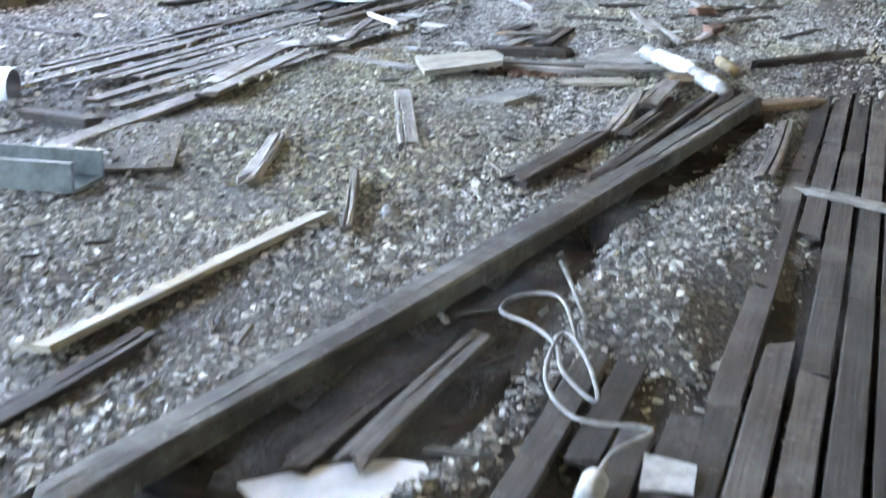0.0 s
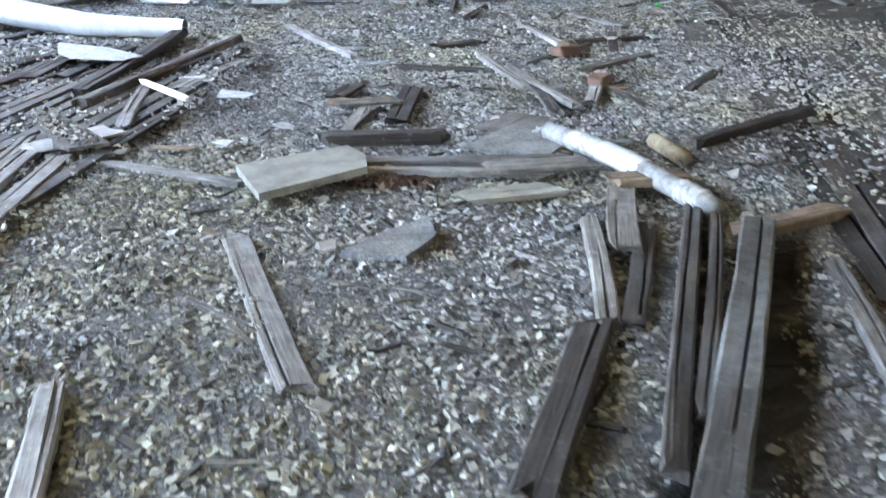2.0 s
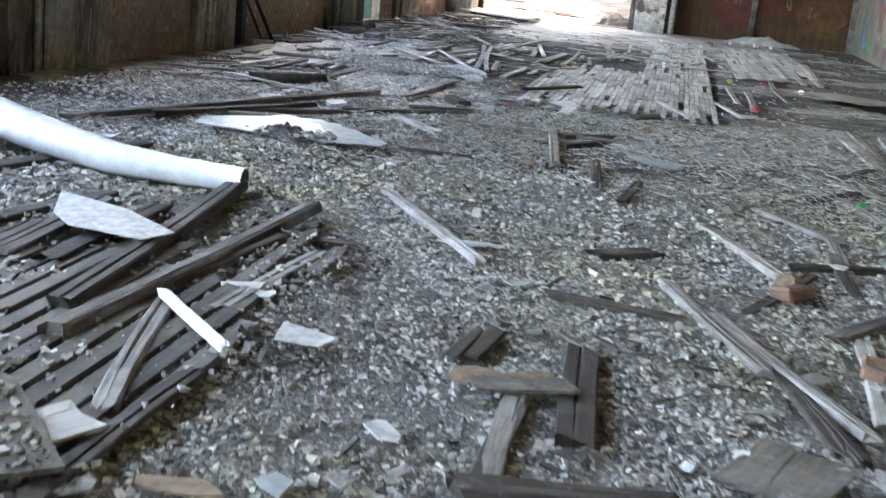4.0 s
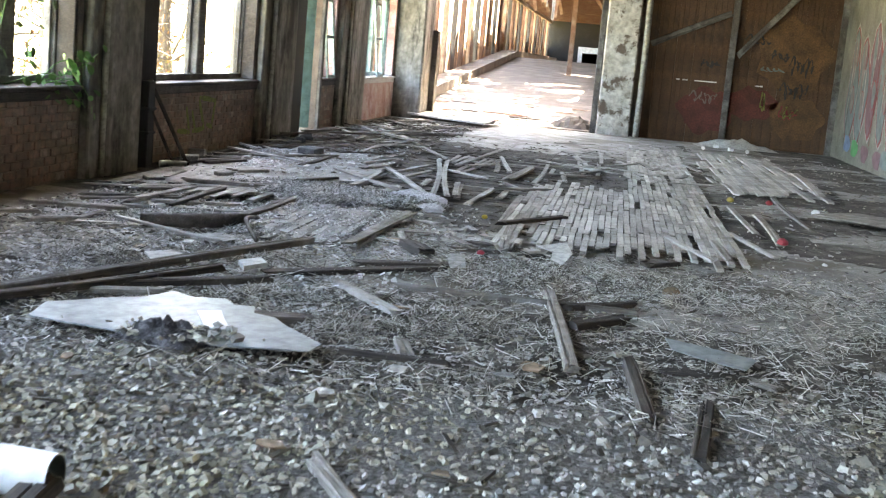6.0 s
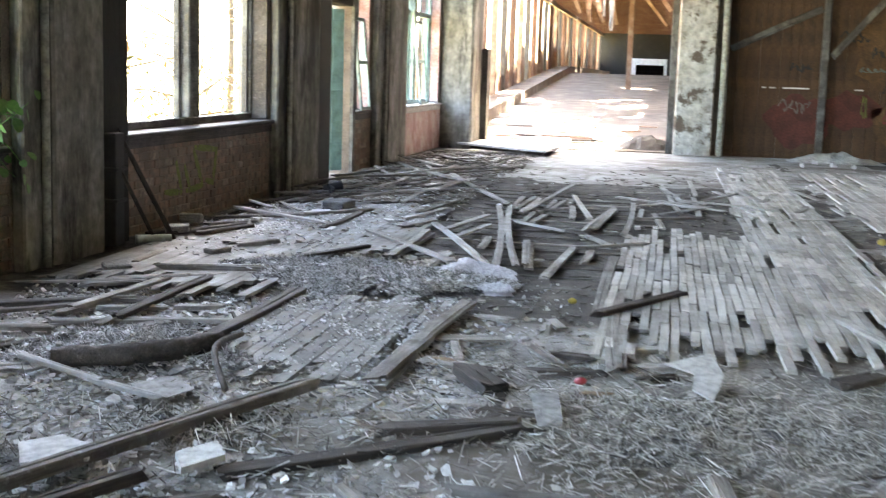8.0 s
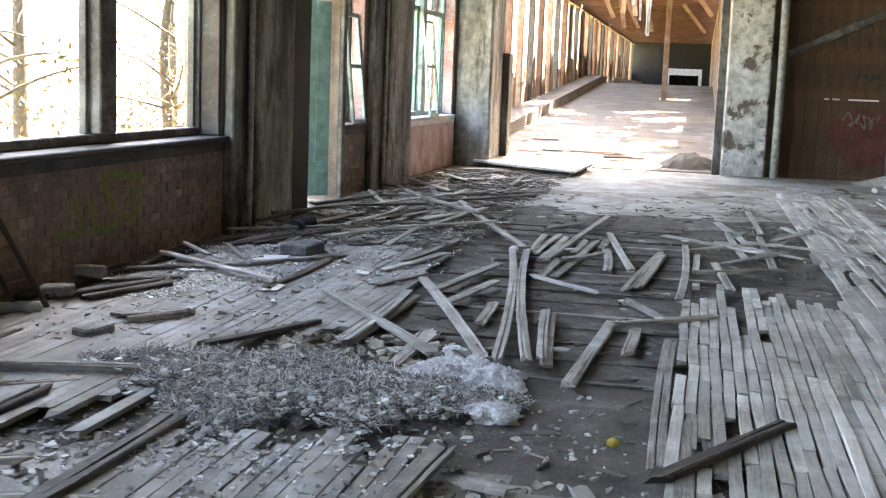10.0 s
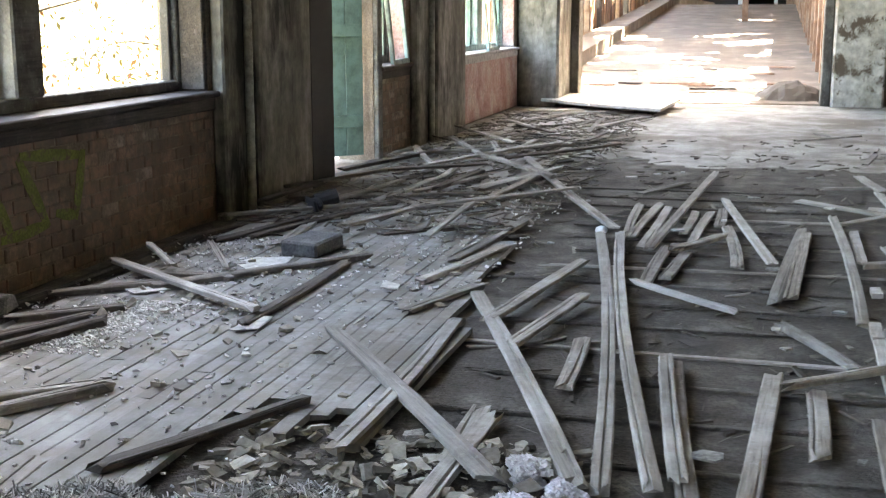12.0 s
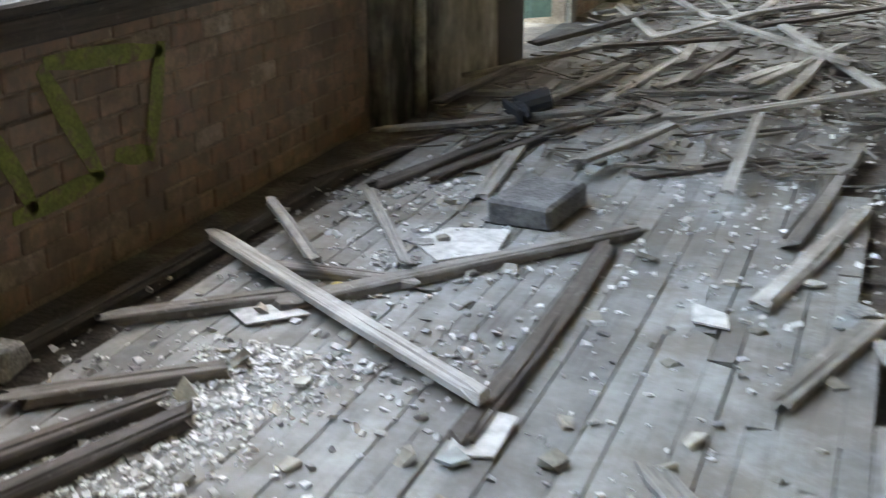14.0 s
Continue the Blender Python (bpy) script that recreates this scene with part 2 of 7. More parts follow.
M_SPRAY = rough_mat("green_spray_paint", [(0.35, (0.1, 0.115, 0.035)), (0.65, (0.2, 0.24, 0.06))], 9.0, 0.9, 0.6, 0.006, 60, patch=(0.15, 0.105, 0.08), patch_scale=11.0, edges=(0.52, 0.64))
M_SUNGROUND = plain_mat("sun_bright_ground", (0.62, 0.6, 0.55), 0.9, wear=0.2, scale=3)
M_ROOFDARK = wood_mat("dark_ceiling_boards", (0.035, 0.03, 0.025), (0.13, 0.11, 0.09), (0.16, 0.15, 0.14), 0.2)
M_ROOFWOOD = wood_mat("rust_red_roof_boards", (0.03, 0.012, 0.007), (0.15, 0.062, 0.033), (0.2, 0.12, 0.08), 0.3)
M_TANSLAB = plain_mat("beige_slab", (0.4, 0.38, 0.32), 0.85, wear=0.25, scale=8)
M_CRUMBLE = island_mat("rusty_rubble", [(0.0, (0.05, 0.03, 0.02)), (0.6, (0.16, 0.09, 0.06)), (1.0, (0.27, 0.17, 0.12))], 0.95)
M_DUSTPANEL = rough_mat("dusty_panel", [(0.3, (0.07, 0.06, 0.048)), (0.55, (0.14, 0.125, 0.105)), (0.8, (0.25, 0.24, 0.22))], 9.0, 0.95, 0.3, 0.005, 60)
M_PARTITION = rough_mat("stained_plywood", [(0.3, (0.035, 0.02, 0.012)), (0.55, (0.09, 0.048, 0.024)), (0.8, (0.15, 0.085, 0.045))], 1.1, 0.85, 0.3, 0.006, 40, patch=(0.05, 0.03, 0.018), patch_scale=0.7, edges=(0.5, 0.65))
M_SCRAP = plain_mat("grey_scrap", (0.38, 0.375, 0.36), 0.9, wear=0.45, scale=14)
M_PALEFLOOR = wood_mat("pale_worn_floorboard", (0.2, 0.188, 0.168), (0.52, 0.495, 0.45), (0.6, 0.595, 0.57), 0.6, spread=0.32)
M_STEEL = plain_mat("dull_zinc", (0.17, 0.2, 0.19), 0.5, wear=0.5, scale=10)
M_LEAF = island_mat("green_leaf", [(0.0, (0.05, 0.13, 0.03)), (0.6, (0.09, 0.2, 0.05)), (1.0, (0.16, 0.26, 0.08))], 0.5)
M_AUTUMN = island_mat("autumn_leaf", [(0.0, (0.03, 0.035, 0.012)), (0.4, (0.06, 0.045, 0.014)), (0.8, (0.09, 0.035, 0.015)), (1.0, (0.1, 0.07, 0.02))], 0.8)
M_BARK = rough_mat("grey_bark", [(0.3, (0.02, 0.016, 0.013)), (0.7, (0.06, 0.05, 0.04))], 14.0, 0.95, 0.8, 0.02, 60)
M_GRASS = rough_mat("dry_grass_ground", [(0.3, (0.1, 0.1, 0.04)), (0.6, (0.22, 0.2, 0.1)), (0.8, (0.34, 0.3, 0.18))], 0.8, 0.95, 0.8, 0.03, 20)


def brick_mat(name, stops):
    m, nt, b = material(name, 0.9)
    info = nt.nodes.new("ShaderNodeObjectInfo")
    col = ramp(nt, info.outputs["Random"], stops)
    where = nt.nodes.new("ShaderNodeNewGeometry").outputs["Position"]
    n = noise_tex(nt, where, 13, 8, 0.72)
    grime = noise_tex(nt, where, 2.6, 6, 0.65)
    col = mix(nt, ramp(nt, n, [(0.43, (0, 0, 0)), (0.57, (0.85,) * 3)]), col, (0.175, 0.14, 0.112))
    col = mix(nt, ramp(nt, grime, [(0.45, (0, 0, 0)), (0.62, (0.75,) * 3)]), col, (0.125, 0.098, 0.078))
    nt.links.new(col, b.inputs["Base Color"])
    bump(nt, b, n, 0.7, 0.008)
    return m


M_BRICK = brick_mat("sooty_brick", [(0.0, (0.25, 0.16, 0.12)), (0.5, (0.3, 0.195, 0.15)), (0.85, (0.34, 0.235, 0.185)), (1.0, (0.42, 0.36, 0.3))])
# Redder brick copy with sunlight put into its colour; loose bricks use it too.
M_BRICKLIT = brick_mat("red_brick_lit", [(0.0, (0.25, 0.11, 0.08)), (0.6, (0.36, 0.18, 0.13)), (1.0, (0.45, 0.3, 0.24))])

glass, gnt, gb = material("window_glass", 0.05)
gb.inputs["Transmission Weight"].default_value, gb.inputs["IOR"].default_value = 1.0, 1.45
gb.inputs["Base Color"].default_value = (0.9, 0.95, 0.93, 1)
M_GLASS = glass

# ---- mesh helpers ----


def part(name, bm, mat, parent=None, label=""):
    """Links a bmesh as one mesh object, under a thing or a part where one is given."""
    me = bpy.data.meshes.new(name)
    bm.to_mesh(me)
    bm.free()
    me.materials.append(mat)
    ob = new(name, me)
    if parent:
        ob.parent = parent
    return tagged(ob, label)


def raw(name, verts, faces, mat, parent=None, label="", smooth=False):
    me = bpy.data.meshes.new(name)
    me.from_pydata([tuple(v) for v in verts], [], faces)
    me.update()
    if smooth:
        me.shade_smooth()
    me.materials.append(mat)
    ob = new(name, me)
    if parent:
        ob.parent = parent
    return tagged(ob, label)


def empty(name, m=None, label="", category="", group="", kind=""):
    ob = new(name)
    if m is not None:
        ob.matrix_world = m
    return tagged(ob, label, category, group, kind)


def add_box(bm, x0, y0, z0, x1, y1, z1, bevel=0.0, jitter=0.0):
    made = bmesh.ops.create_cube(bm, size=1)["verts"]
    for v in made:
        v.co = Vector((x0 + (v.co.x + 0.5) * (x1 - x0), y0 + (v.co.y + 0.5) * (y1 - y0), z0 + (v.co.z + 0.5) * (z1 - z0)))
        if jitter:
            v.co += Vector([random.uniform(-jitter, jitter) for _ in range(3)])
    if bevel:
        edges = list({e for v in made for e in v.link_edges})
        bmesh.ops.bevel(bm, geom=edges, offset=bevel, segments=1, affect="EDGES")
    return bm


def boxes(*rows, bevel=0.0):
    bm = bmesh.new()
    for r in rows:
        add_box(bm, *r, bevel=bevel)
    return bm


def tube(name, points, radius, mat, parent=None, label="", taper=1.0, bevel=3, rough=0.0):
    """A round bar swept smoothly through points, with closed ends."""
    pts = [Vector(p) for p in points]
    line = []
    for i in range(len(pts) - 1):
        p0, p1, p2, p3 = pts[max(i - 1, 0)], pts[i], pts[i + 1], pts[min(i + 2, len(pts) - 1)]
        k = 6 if len(pts) > 2 and bevel else 3 if len(pts) > 2 else 1
        for j in range(k):
            t = j / k
            line.append(0.5 * (2 * p1 + (p2 - p0) * t + (2 * p0 - 5 * p1 + 4 * p2 - p3) * t * t + (3 * p1 - p0 - 3 * p2 + p3) * t ** 3))
    line.append(pts[-1])
    n = (4, 6, 8, 12)[bevel]
    verts, faces = [], []
    side = None
    for i, p in enumerate(line):
        d = (line[min(i + 1, len(line) - 1)] - line[max(i - 1, 0)]).normalized()
        side = (side - d * side.dot(d)).normalized() if side else d.orthogonal().normalized()
        up = d.cross(side)
        r = radius * (1 + (taper - 1) * i / (len(line) - 1))
        verts += [p + r * (1 + rough * random.uniform(-1, 1)) * (side * math.cos(2 * math.pi * j / n) + up * math.sin(2 * math.pi * j / n)) for j in range(n)]
    for i in range(len(line) - 1):
        faces += [(i * n + j, i * n + (j + 1) % n, (i + 1) * n + (j + 1) % n, (i + 1) * n + j) for j in range(n)]
    faces += [tuple(range(n - 1, -1, -1)), tuple((len(line) - 1) * n + j for j in range(n))]
    return raw(name, verts, faces, mat, parent, label, smooth=bevel > 0)


def board_mesh(name, length, width, thick, mat, cuts=5, warp=0.01, ragged=0.05, rng=random):
    """A worn board along local y, its underside at z = 0: chamfered section, wavy sides, bent and broken ends."""
    c = 0.0018 if cuts < 3 else min(0.22 * thick, 0.008)
    h, g = 0.5 * width, 0.006
    k = rng.uniform(-0.25, 0.25) * width
    ring = [(-h, 0), (h, 0), (h, thick - c), (h - c, thick), (k + g, thick), (k, thick * 0.55), (k - g, thick), (-h + c, thick), (-h, thick - c)]
    if cuts < 3:
        ring = [(-h, 0), (h, 0), (h, thick - c), (h - c, thick), (-h + c, thick), (-h, thick - c)]
    n = len(ring)
    verts, faces = [], []
    bend, twist, wander = rng.uniform(-warp, warp), rng.uniform(-0.5, 0.5) * warp, rng.uniform(-0.2, 0.2) * width
    shut = rng.uniform(0.0, 0.7)
    for i in range(cuts + 1):
        s = i / cuts
        y = (s - 0.5) * length
        off = bend * 4 * s * (1 - s)
        for j, (x, z) in enumerate(ring):
            e = rng.uniform(-ragged, ragged) if i in (0, cuts) else 0.0
            lift = max(0.0, twist * (s - 0.5) * (1 if x > 0 else -1))
            if n == 9 and 4 <= j <= 6:
                x += wander * (s - 0.5)
                if j == 5 and s < shut:
                    z = thick
            verts.append((x + off + rng.uniform(-0.03, 0.03) * width * (0.3 if n == 9 and 4 <= j <= 6 else 1), y + e, z + lift + (rng.uniform(-0.04, 0.04) * thick if z else 0)))
    for i in range(cuts):
        for j in range(n):
            a, b = i * n + j, i * n + (j + 1) % n
            faces.append((a, b, b + n, a + n))
    faces += [tuple(range(n - 1, -1, -1)), tuple(cuts * n + j for j in range(n))]
    me = bpy.data.meshes.new(name)
    me.from_pydata(verts, [], faces)
    me.update()
    me.materials.append(mat)
    return me


ICO_V = np.array([(0, 0, -1), (0.72, -0.53, -0.45), (-0.28, -0.85, -0.45), (-0.89, 0, -0.45), (-0.28, 0.85, -0.45), (0.72, 0.53, -0.45), (0.28, -0.85, 0.45), (-0.72, -0.53, 0.45), (-0.72, 0.53, 0.45), (0.28, 0.85, 0.45), (0.89, 0, 0.45), (0, 0, 1)])
ICO_F = np.array([(0, 1, 2), (1, 0, 5), (0, 2, 3), (0, 3, 4), (0, 4, 5), (1, 5, 10), (2, 1, 6), (3, 2, 7), (4, 3, 8), (5, 4, 9), (1, 10, 6), (2, 6, 7), (3, 7, 8), (4, 8, 9), (5, 9, 10), (6, 10, 11), (7, 6, 11), (8, 7, 11), (9, 8, 11), (10, 9, 11)])
BOX_V = np.array([(x, y, z) for z in (-1, 1) for y in (-1, 1) for x in (-1, 1)], float)
BOX_F = np.array([(0, 2, 3), (0, 3, 1), (4, 5, 7), (4, 7, 6), (0, 1, 5), (0, 5, 4), (2, 6, 7), (2, 7, 3), (0, 4, 6), (0, 6, 2), (1, 3, 7), (1, 7, 5)])
TRI_V = np.array([(0.0, -1, 1), (-0.87, -1, -0.5), (0.87, -1, -0.5), (0.0, 1, 1), (-0.87, 1, -0.5), (0.87, 1, -0.5)])
TRI_F = np.array([(0, 1, 4), (0, 4, 3), (1, 2, 5), (1, 5, 4), (2, 0, 3), (2, 3, 5)])


def scatter(name, base_v, base_f, pos, size, mat, tilt=0.35, wobble=0.18, seed=1, parent=None):
    """Many loose pieces as one mesh: base shape scaled by size (n, 3), turned at random, set down at pos (n, 3)."""
    r = np.random.default_rng(seed)
    n, k = len(pos), len(base_v)
    v = base_v[None] * (1 + r.normal(0, wobble, (n, k, 3))) * size[:, None]
    yaw, tx, ty = r.uniform(0, 2 * np.pi, n), r.normal(0, tilt, n), r.normal(0, tilt, n)
    x, y, z = v[..., 0], v[..., 1], v[..., 2]
    y, z = y * np.cos(tx)[:, None] - z * np.sin(tx)[:, None], y * np.sin(tx)[:, None] + z * np.cos(tx)[:, None]
    x, z = x * np.cos(ty)[:, None] + z * np.sin(ty)[:, None], -x * np.sin(ty)[:, None] + z * np.cos(ty)[:, None]
    x, y = x * np.cos(yaw)[:, None] - y * np.sin(yaw)[:, None], x * np.sin(yaw)[:, None] + y * np.cos(yaw)[:, None]
    v = (np.stack([x, y, z], -1) + pos[:, None]).reshape(-1, 3)
    f = (base_f[None] + (np.arange(n) * k)[:, None, None]).reshape(-1, 3)
    me = bpy.data.meshes.new(name)
    me.vertices.add(len(v))
    me.vertices.foreach_set("co", v.astype(np.float32).ravel())
    me.loops.add(f.size)
    me.loops.foreach_set("vertex_index", f.astype(np.int32).ravel())
    me.polygons.add(len(f))
    me.polygons.foreach_set("loop_start", np.arange(0, f.size, 3, dtype=np.int32))
    me.polygons.foreach_set("use_smooth", np.zeros(len(f), bool))
    me.update(calc_edges=True)
    me.materials.append(mat)
    ob = new(name, me)
    if parent:
        ob.parent = parent
    return ob

# ---- the hall: plan ----
WEST, EAST, NORTH, SOUTH, TOP = -7.7, 2.04, 35.5, -8.0, 6.0
SILL, HEAD = 0.865, 5.3


def waves(x, y, s=1.0, k=0.0):
    return (np.sin(1.7 * s * x + 0.9 * s * y + k) + np.sin(-1.1 * s * x + 2.3 * s * y + 1.3 + k) + np.sin(3.1 * s * x - 1.9 * s * y + 2.1 * k) * 0.6 + np.sin(4.3 * s * x + 3.7 * s * y + 0.7) * 0.4) / 3


def step(v, a, b):
    t = np.clip((v - a) / (b - a), 0, 1)
    return t * t * (3 - 2 * t)


def gravel(x, y):
    """How thick the gravel lies, from 0 to 1."""
    near = step(y, 13.2 + 0.9 * waves(x, y) + 0.5 * step(x, -3.0, -4.5), 11.2) * step(x, -0.1 + 0.15 * waves(x, y, 2), -0.5) * step(x, -7.6, -6.4)
    low = np.maximum(step(x, -0.5, -0.9), step(y, 2.6, 3.3))
    # Bare dark strip beside the beam: dark soil plus the beam's shadow put in.
    line = -1.42 + (y - 1.7) * 0.1695
    wide = 0.16 + 0.3 * step(y, 4.2, 2.6) + 0.04 * waves(x, y, 4)
    soil_shade = step(x, line - 0.09, line - 0.03) * step(x, line + wide + 0.08, line + wide - 0.04) * step(y, 6.7, 6.2)
    return near * low * (1 - soil_shade)


def ground_z(x, y):
    x, y = np.asarray(x, float), np.asarray(y, float)
    g = gravel(x, y)
    rubble = step(y, 11.5, 12.5) * step(y, 16.6, 15.4) * step(x, 1.0, -1.5)
    z = -0.022 + g * (0.075 + 0.022 * waves(x, y, 1.3)) + rubble * (0.035 + 0.02 * waves(x, y, 2.2, 1)) + 0.006 * waves(x, y, 5) * (1 - g)
    return z + 0.008 * waves(x, y, 11, 2) * np.maximum(g, rubble)


nx, ny = 110, 470
gx, gy = np.meshgrid(np.linspace(WEST - 0.02, EAST + 0.02, nx), np.linspace(SOUTH, NORTH, ny), indexing="ij")
gz = ground_z(gx, gy)
gverts = np.stack([gx, gy, gz], -1).reshape(-1, 3)
gfaces = [(i * ny + j, (i + 1) * ny + j, (i + 1) * ny + j + 1, i * ny + j + 1) for i in range(nx - 1) for j in range(ny - 1)]
floor = raw("floor", gverts, gfaces, M_DIRT, smooth=True)
tagged(floor, "bare hall floor of dark dirt, dust and gravel", "floor", kind="structure")
floor.data.materials.append(M_GRIT)
floor.data.materials.append(M_DUST)
gm = gravel(gx, gy)
dusty = 1.1 * step(gy, 13.9, 14.9) * step(gy, 18.4, 17.4) * step(gx, -0.9, -1.7) + 0.42 * step(gx, -2.8, -1.2) * step(gy, 15.5, 18.0) + step(gy, 14.4, 15.2) * step(gy, 17.6, 16.8) * step(gx, -4.2, -5.0) + step(gy, 14.6, 15.6) * step(gy, 18.8, 17.6) * step(gx, -2.6, -1.6) + step(gy, 27.0, 28.5) * step(gx, -1.0, -2.2) + step(gy, 23.5, 25.0) * step(gx, -1.4, -0.9) * step(gx, 0.4, 0.0)
kinds = [1 if gm[i, j] > 0.35 else 2 if dusty[i, j] + 0.2 * waves(gx[i, j], gy[i, j], 3) + 0.45 * waves(gx[i, j], gy[i, j], 1.1) > 0.55 else 0 for i in range(nx - 1) for j in range(ny - 1)]
floor.data.polygons.foreach_set("material_index", np.array(kinds, np.int32))

tagged(raw("ground", [(-900, -900, -0.3), (900, -900, -0.3), (900, 900, -0.3), (-900, 900, -0.3)], [(0, 1, 2, 3)], M_GRASS), "dry grassy ground around the building", "ground", kind="structure")

# west wall: openings as (south end, north end, bottom, top)
OPEN_W = [(-6.6, -2.8, SILL, HEAD), (-1.2, 2.6, SILL, HEAD), (4.2, 8.0, SILL, HEAD), (9.6, 13.4, SILL, HEAD), (16.2, 18.36, SILL, HEAD), (20.2, 23.95, SILL, HEAD), (26.05, 27.5, -0.02, HEAD), (27.66, 28.62, SILL, HEAD), (30.72, 34.2, SILL, HEAD)]
bm = bmesh.new()
at = SOUTH
THICK = 0.36
for a, b, lo, hi in OPEN_W:
    add_box(bm, WEST - THICK, at, -0.3, WEST, a, TOP)
    if lo > 0.1:
        add_box(bm, WEST - THICK, a, -0.3, WEST, b, lo - 0.02)
    else:
        add_box(bm, WEST - THICK, a, -0.3, WEST, b, -0.03)
    add_box(bm, WEST - THICK, a, hi, WEST, b, TOP)
    at = b
add_box(bm, WEST - THICK, at, -0.3, WEST, NORTH + 0.3, TOP)
wall_west = tagged(part("wall_west", bm, M_WALL), "grimy brick wall with tall window openings", "wall", kind="structure")

# east wall, south wall
wall_east = tagged(part("wall_east", boxes((EAST, SOUTH, -0.3, EAST + 0.3, NORTH + 0.3, TOP)), M_GREENWALL), "pale green plastered wall with graffiti", "wall", kind="structure")
tagged(part("wall_south", boxes((WEST, SOUTH - 0.3, -0.3, EAST, SOUTH, TOP)), M_WALL), "plain old wall closing the hall", "wall", kind="structure")

# north wall: doorway to the passage, boarded part
DOOR_W, DOOR_E, DOOR_TOP = -7.08, -3.16, 4.36
wall_north = tagged(part("wall_north", boxes((WEST, NORTH, -0.3, DOOR_W, NORTH + 0.3, TOP), (DOOR_E, NORTH, -0.3, -2.3, NORTH + 0.3, TOP), (DOOR_W, NORTH, DOOR_TOP, DOOR_E, NORTH + 0.3, TOP), (-2.3, NORTH + 0.16, -0.3, EAST, NORTH + 0.3, TOP)), M_WALL), "end wall with a wide open doorway", "wall", kind="structure")
tagged(part("lintel", boxes((DOOR_W - 0.1, NORTH - 0.06, DOOR_TOP - 0.26, DOOR_E + 0.1, NORTH - 0.003, DOOR_TOP + 0.02), bevel=0.01), M_DARK), "dark timber lintel over the doorway", "lintel", kind="structure")

# Unseen ceiling added to close the hall; its dark colour holds down bounced light.
ceiling_bm = boxes((WEST - 0.3, SOUTH - 0.3, TOP, EAST + 0.3, NORTH + 0.3, TOP + 0.15))
for i in range(15):
    add_box(ceiling_bm, WEST, SOUTH + 1.2 + i * 2.95, TOP - 0.28, EAST, SOUTH + 1.45 + i * 2.95, TOP - 0.004)
tagged(part("ceiling", ceiling_bm, M_ROOFDARK), "unseen dark boarded ceiling on heavy beams, added to close the hall", "ceiling", kind="structure")

# concrete piers along the west wall
pier_rows = [(-8.0, -6.8), (-2.7, -1.3), (2.7, 4.1), (8.1, 9.5), (14.3, 16.1), (18.45, 19.6), (23.98, 25.5), (28.72, 30.6)]
for i, (a, b) in enumerate(pier_rows):
    pm = bmesh.new()
    w = b - a
    add_box(pm, WEST + 0.003, a, -0.05, WEST + 0.1, b, TOP - 0.29, bevel=0.015)
    add_box(pm, WEST + 0.1, a + 0.3 * w, -0.05, WEST + 0.15, b - 0.02, TOP - 0.29, bevel=0.02)
    tagged(part("pier", pm, M_PIER), "stained grey concrete pier against the window wall", "pier", "piers of the window wall", "structure")
    tagged(tube("wall_pipe", [(WEST + 0.13, a + 0.22 * w, -0.03), (WEST + 0.13, a + 0.22 * w + 0.01, 2), (WEST + 0.13, a + 0.22 * w, 4)], 0.03, M_PIPE), "thin grey pipe standing against a concrete pier", "pipe", "wall pipes")
tagged(part("pier", boxes((WEST + 0.003, 34.3, -0.05, DOOR_W + 0.02, NORTH - 0.003, TOP - 0.29), bevel=0.04), M_PIER), "dark grey corner pier beside the doorway", "pier", "piers of the window wall", "structure")
tagged(part("pier", boxes((DOOR_E + 0.003, NORTH - 0.26, -0.05, -2.42, NORTH - 0.003, TOP - 0.29), bevel=0.03), M_PLASTER), "pier with peeling pale plaster beside the doorway", "pier", "piers of the window wall", "structure")
tagged(tube("downpipe", [(-2.26, NORTH - 0.2, -0.03), (-2.25, NORTH - 0.2, 1.6), (-2.27, NORTH - 0.2, 3.9)], 0.07, M_PIPE), "thick pale pipe standing in the corner by the pier", "pipe")
tagged(part("door_post", boxes((DOOR_E - 0.14, NORTH - 0.12, -0.04, DOOR_E - 0.01, NORTH + 0.3, DOOR_TOP - 0.27), bevel=0.012), M_FRAME), "worn timber post at the doorway edge", "post", kind="structure")
tagged(part("door_post", boxes((DOOR_W + 0.025, NORTH - 0.1, -0.04, DOOR_W + 0.15, NORTH + 0.3, 1.95), bevel=0.012), M_FRAME), "worn timber post at the doorway edge", "post", kind="structure")

# boarded partition of the end wall
part_n = empty("boarded_partition", None, "dark red-brown boarded partition with posts and a brace", "partition", kind="structure")
x = -2.2
k = 0
while x < EAST - 0.03:
    w = random.uniform(0.17, 0.24)
    top = TOP - 0.01
    me = board_mesh("wall_board", 6.0, min(w, EAST - x) - 0.003, 0.03, M_PARTITION, 4, 0.004, 0.0)
    ob = new("wall_board", me)
    ob.parent = part_n
    ob.matrix_world = pose(x + w / 2, NORTH + 0.13, 2.98, 90, 0, 0)
    x += w
for px in (-0.35, 1.98):
    tagged(part("post", boxes((px - 0.07, NORTH + 0.0, -0.03, px + 0.07, NORTH + 0.095, TOP - 0.01), bevel=0.01), M_FRAME, part_n), "grey timber post")
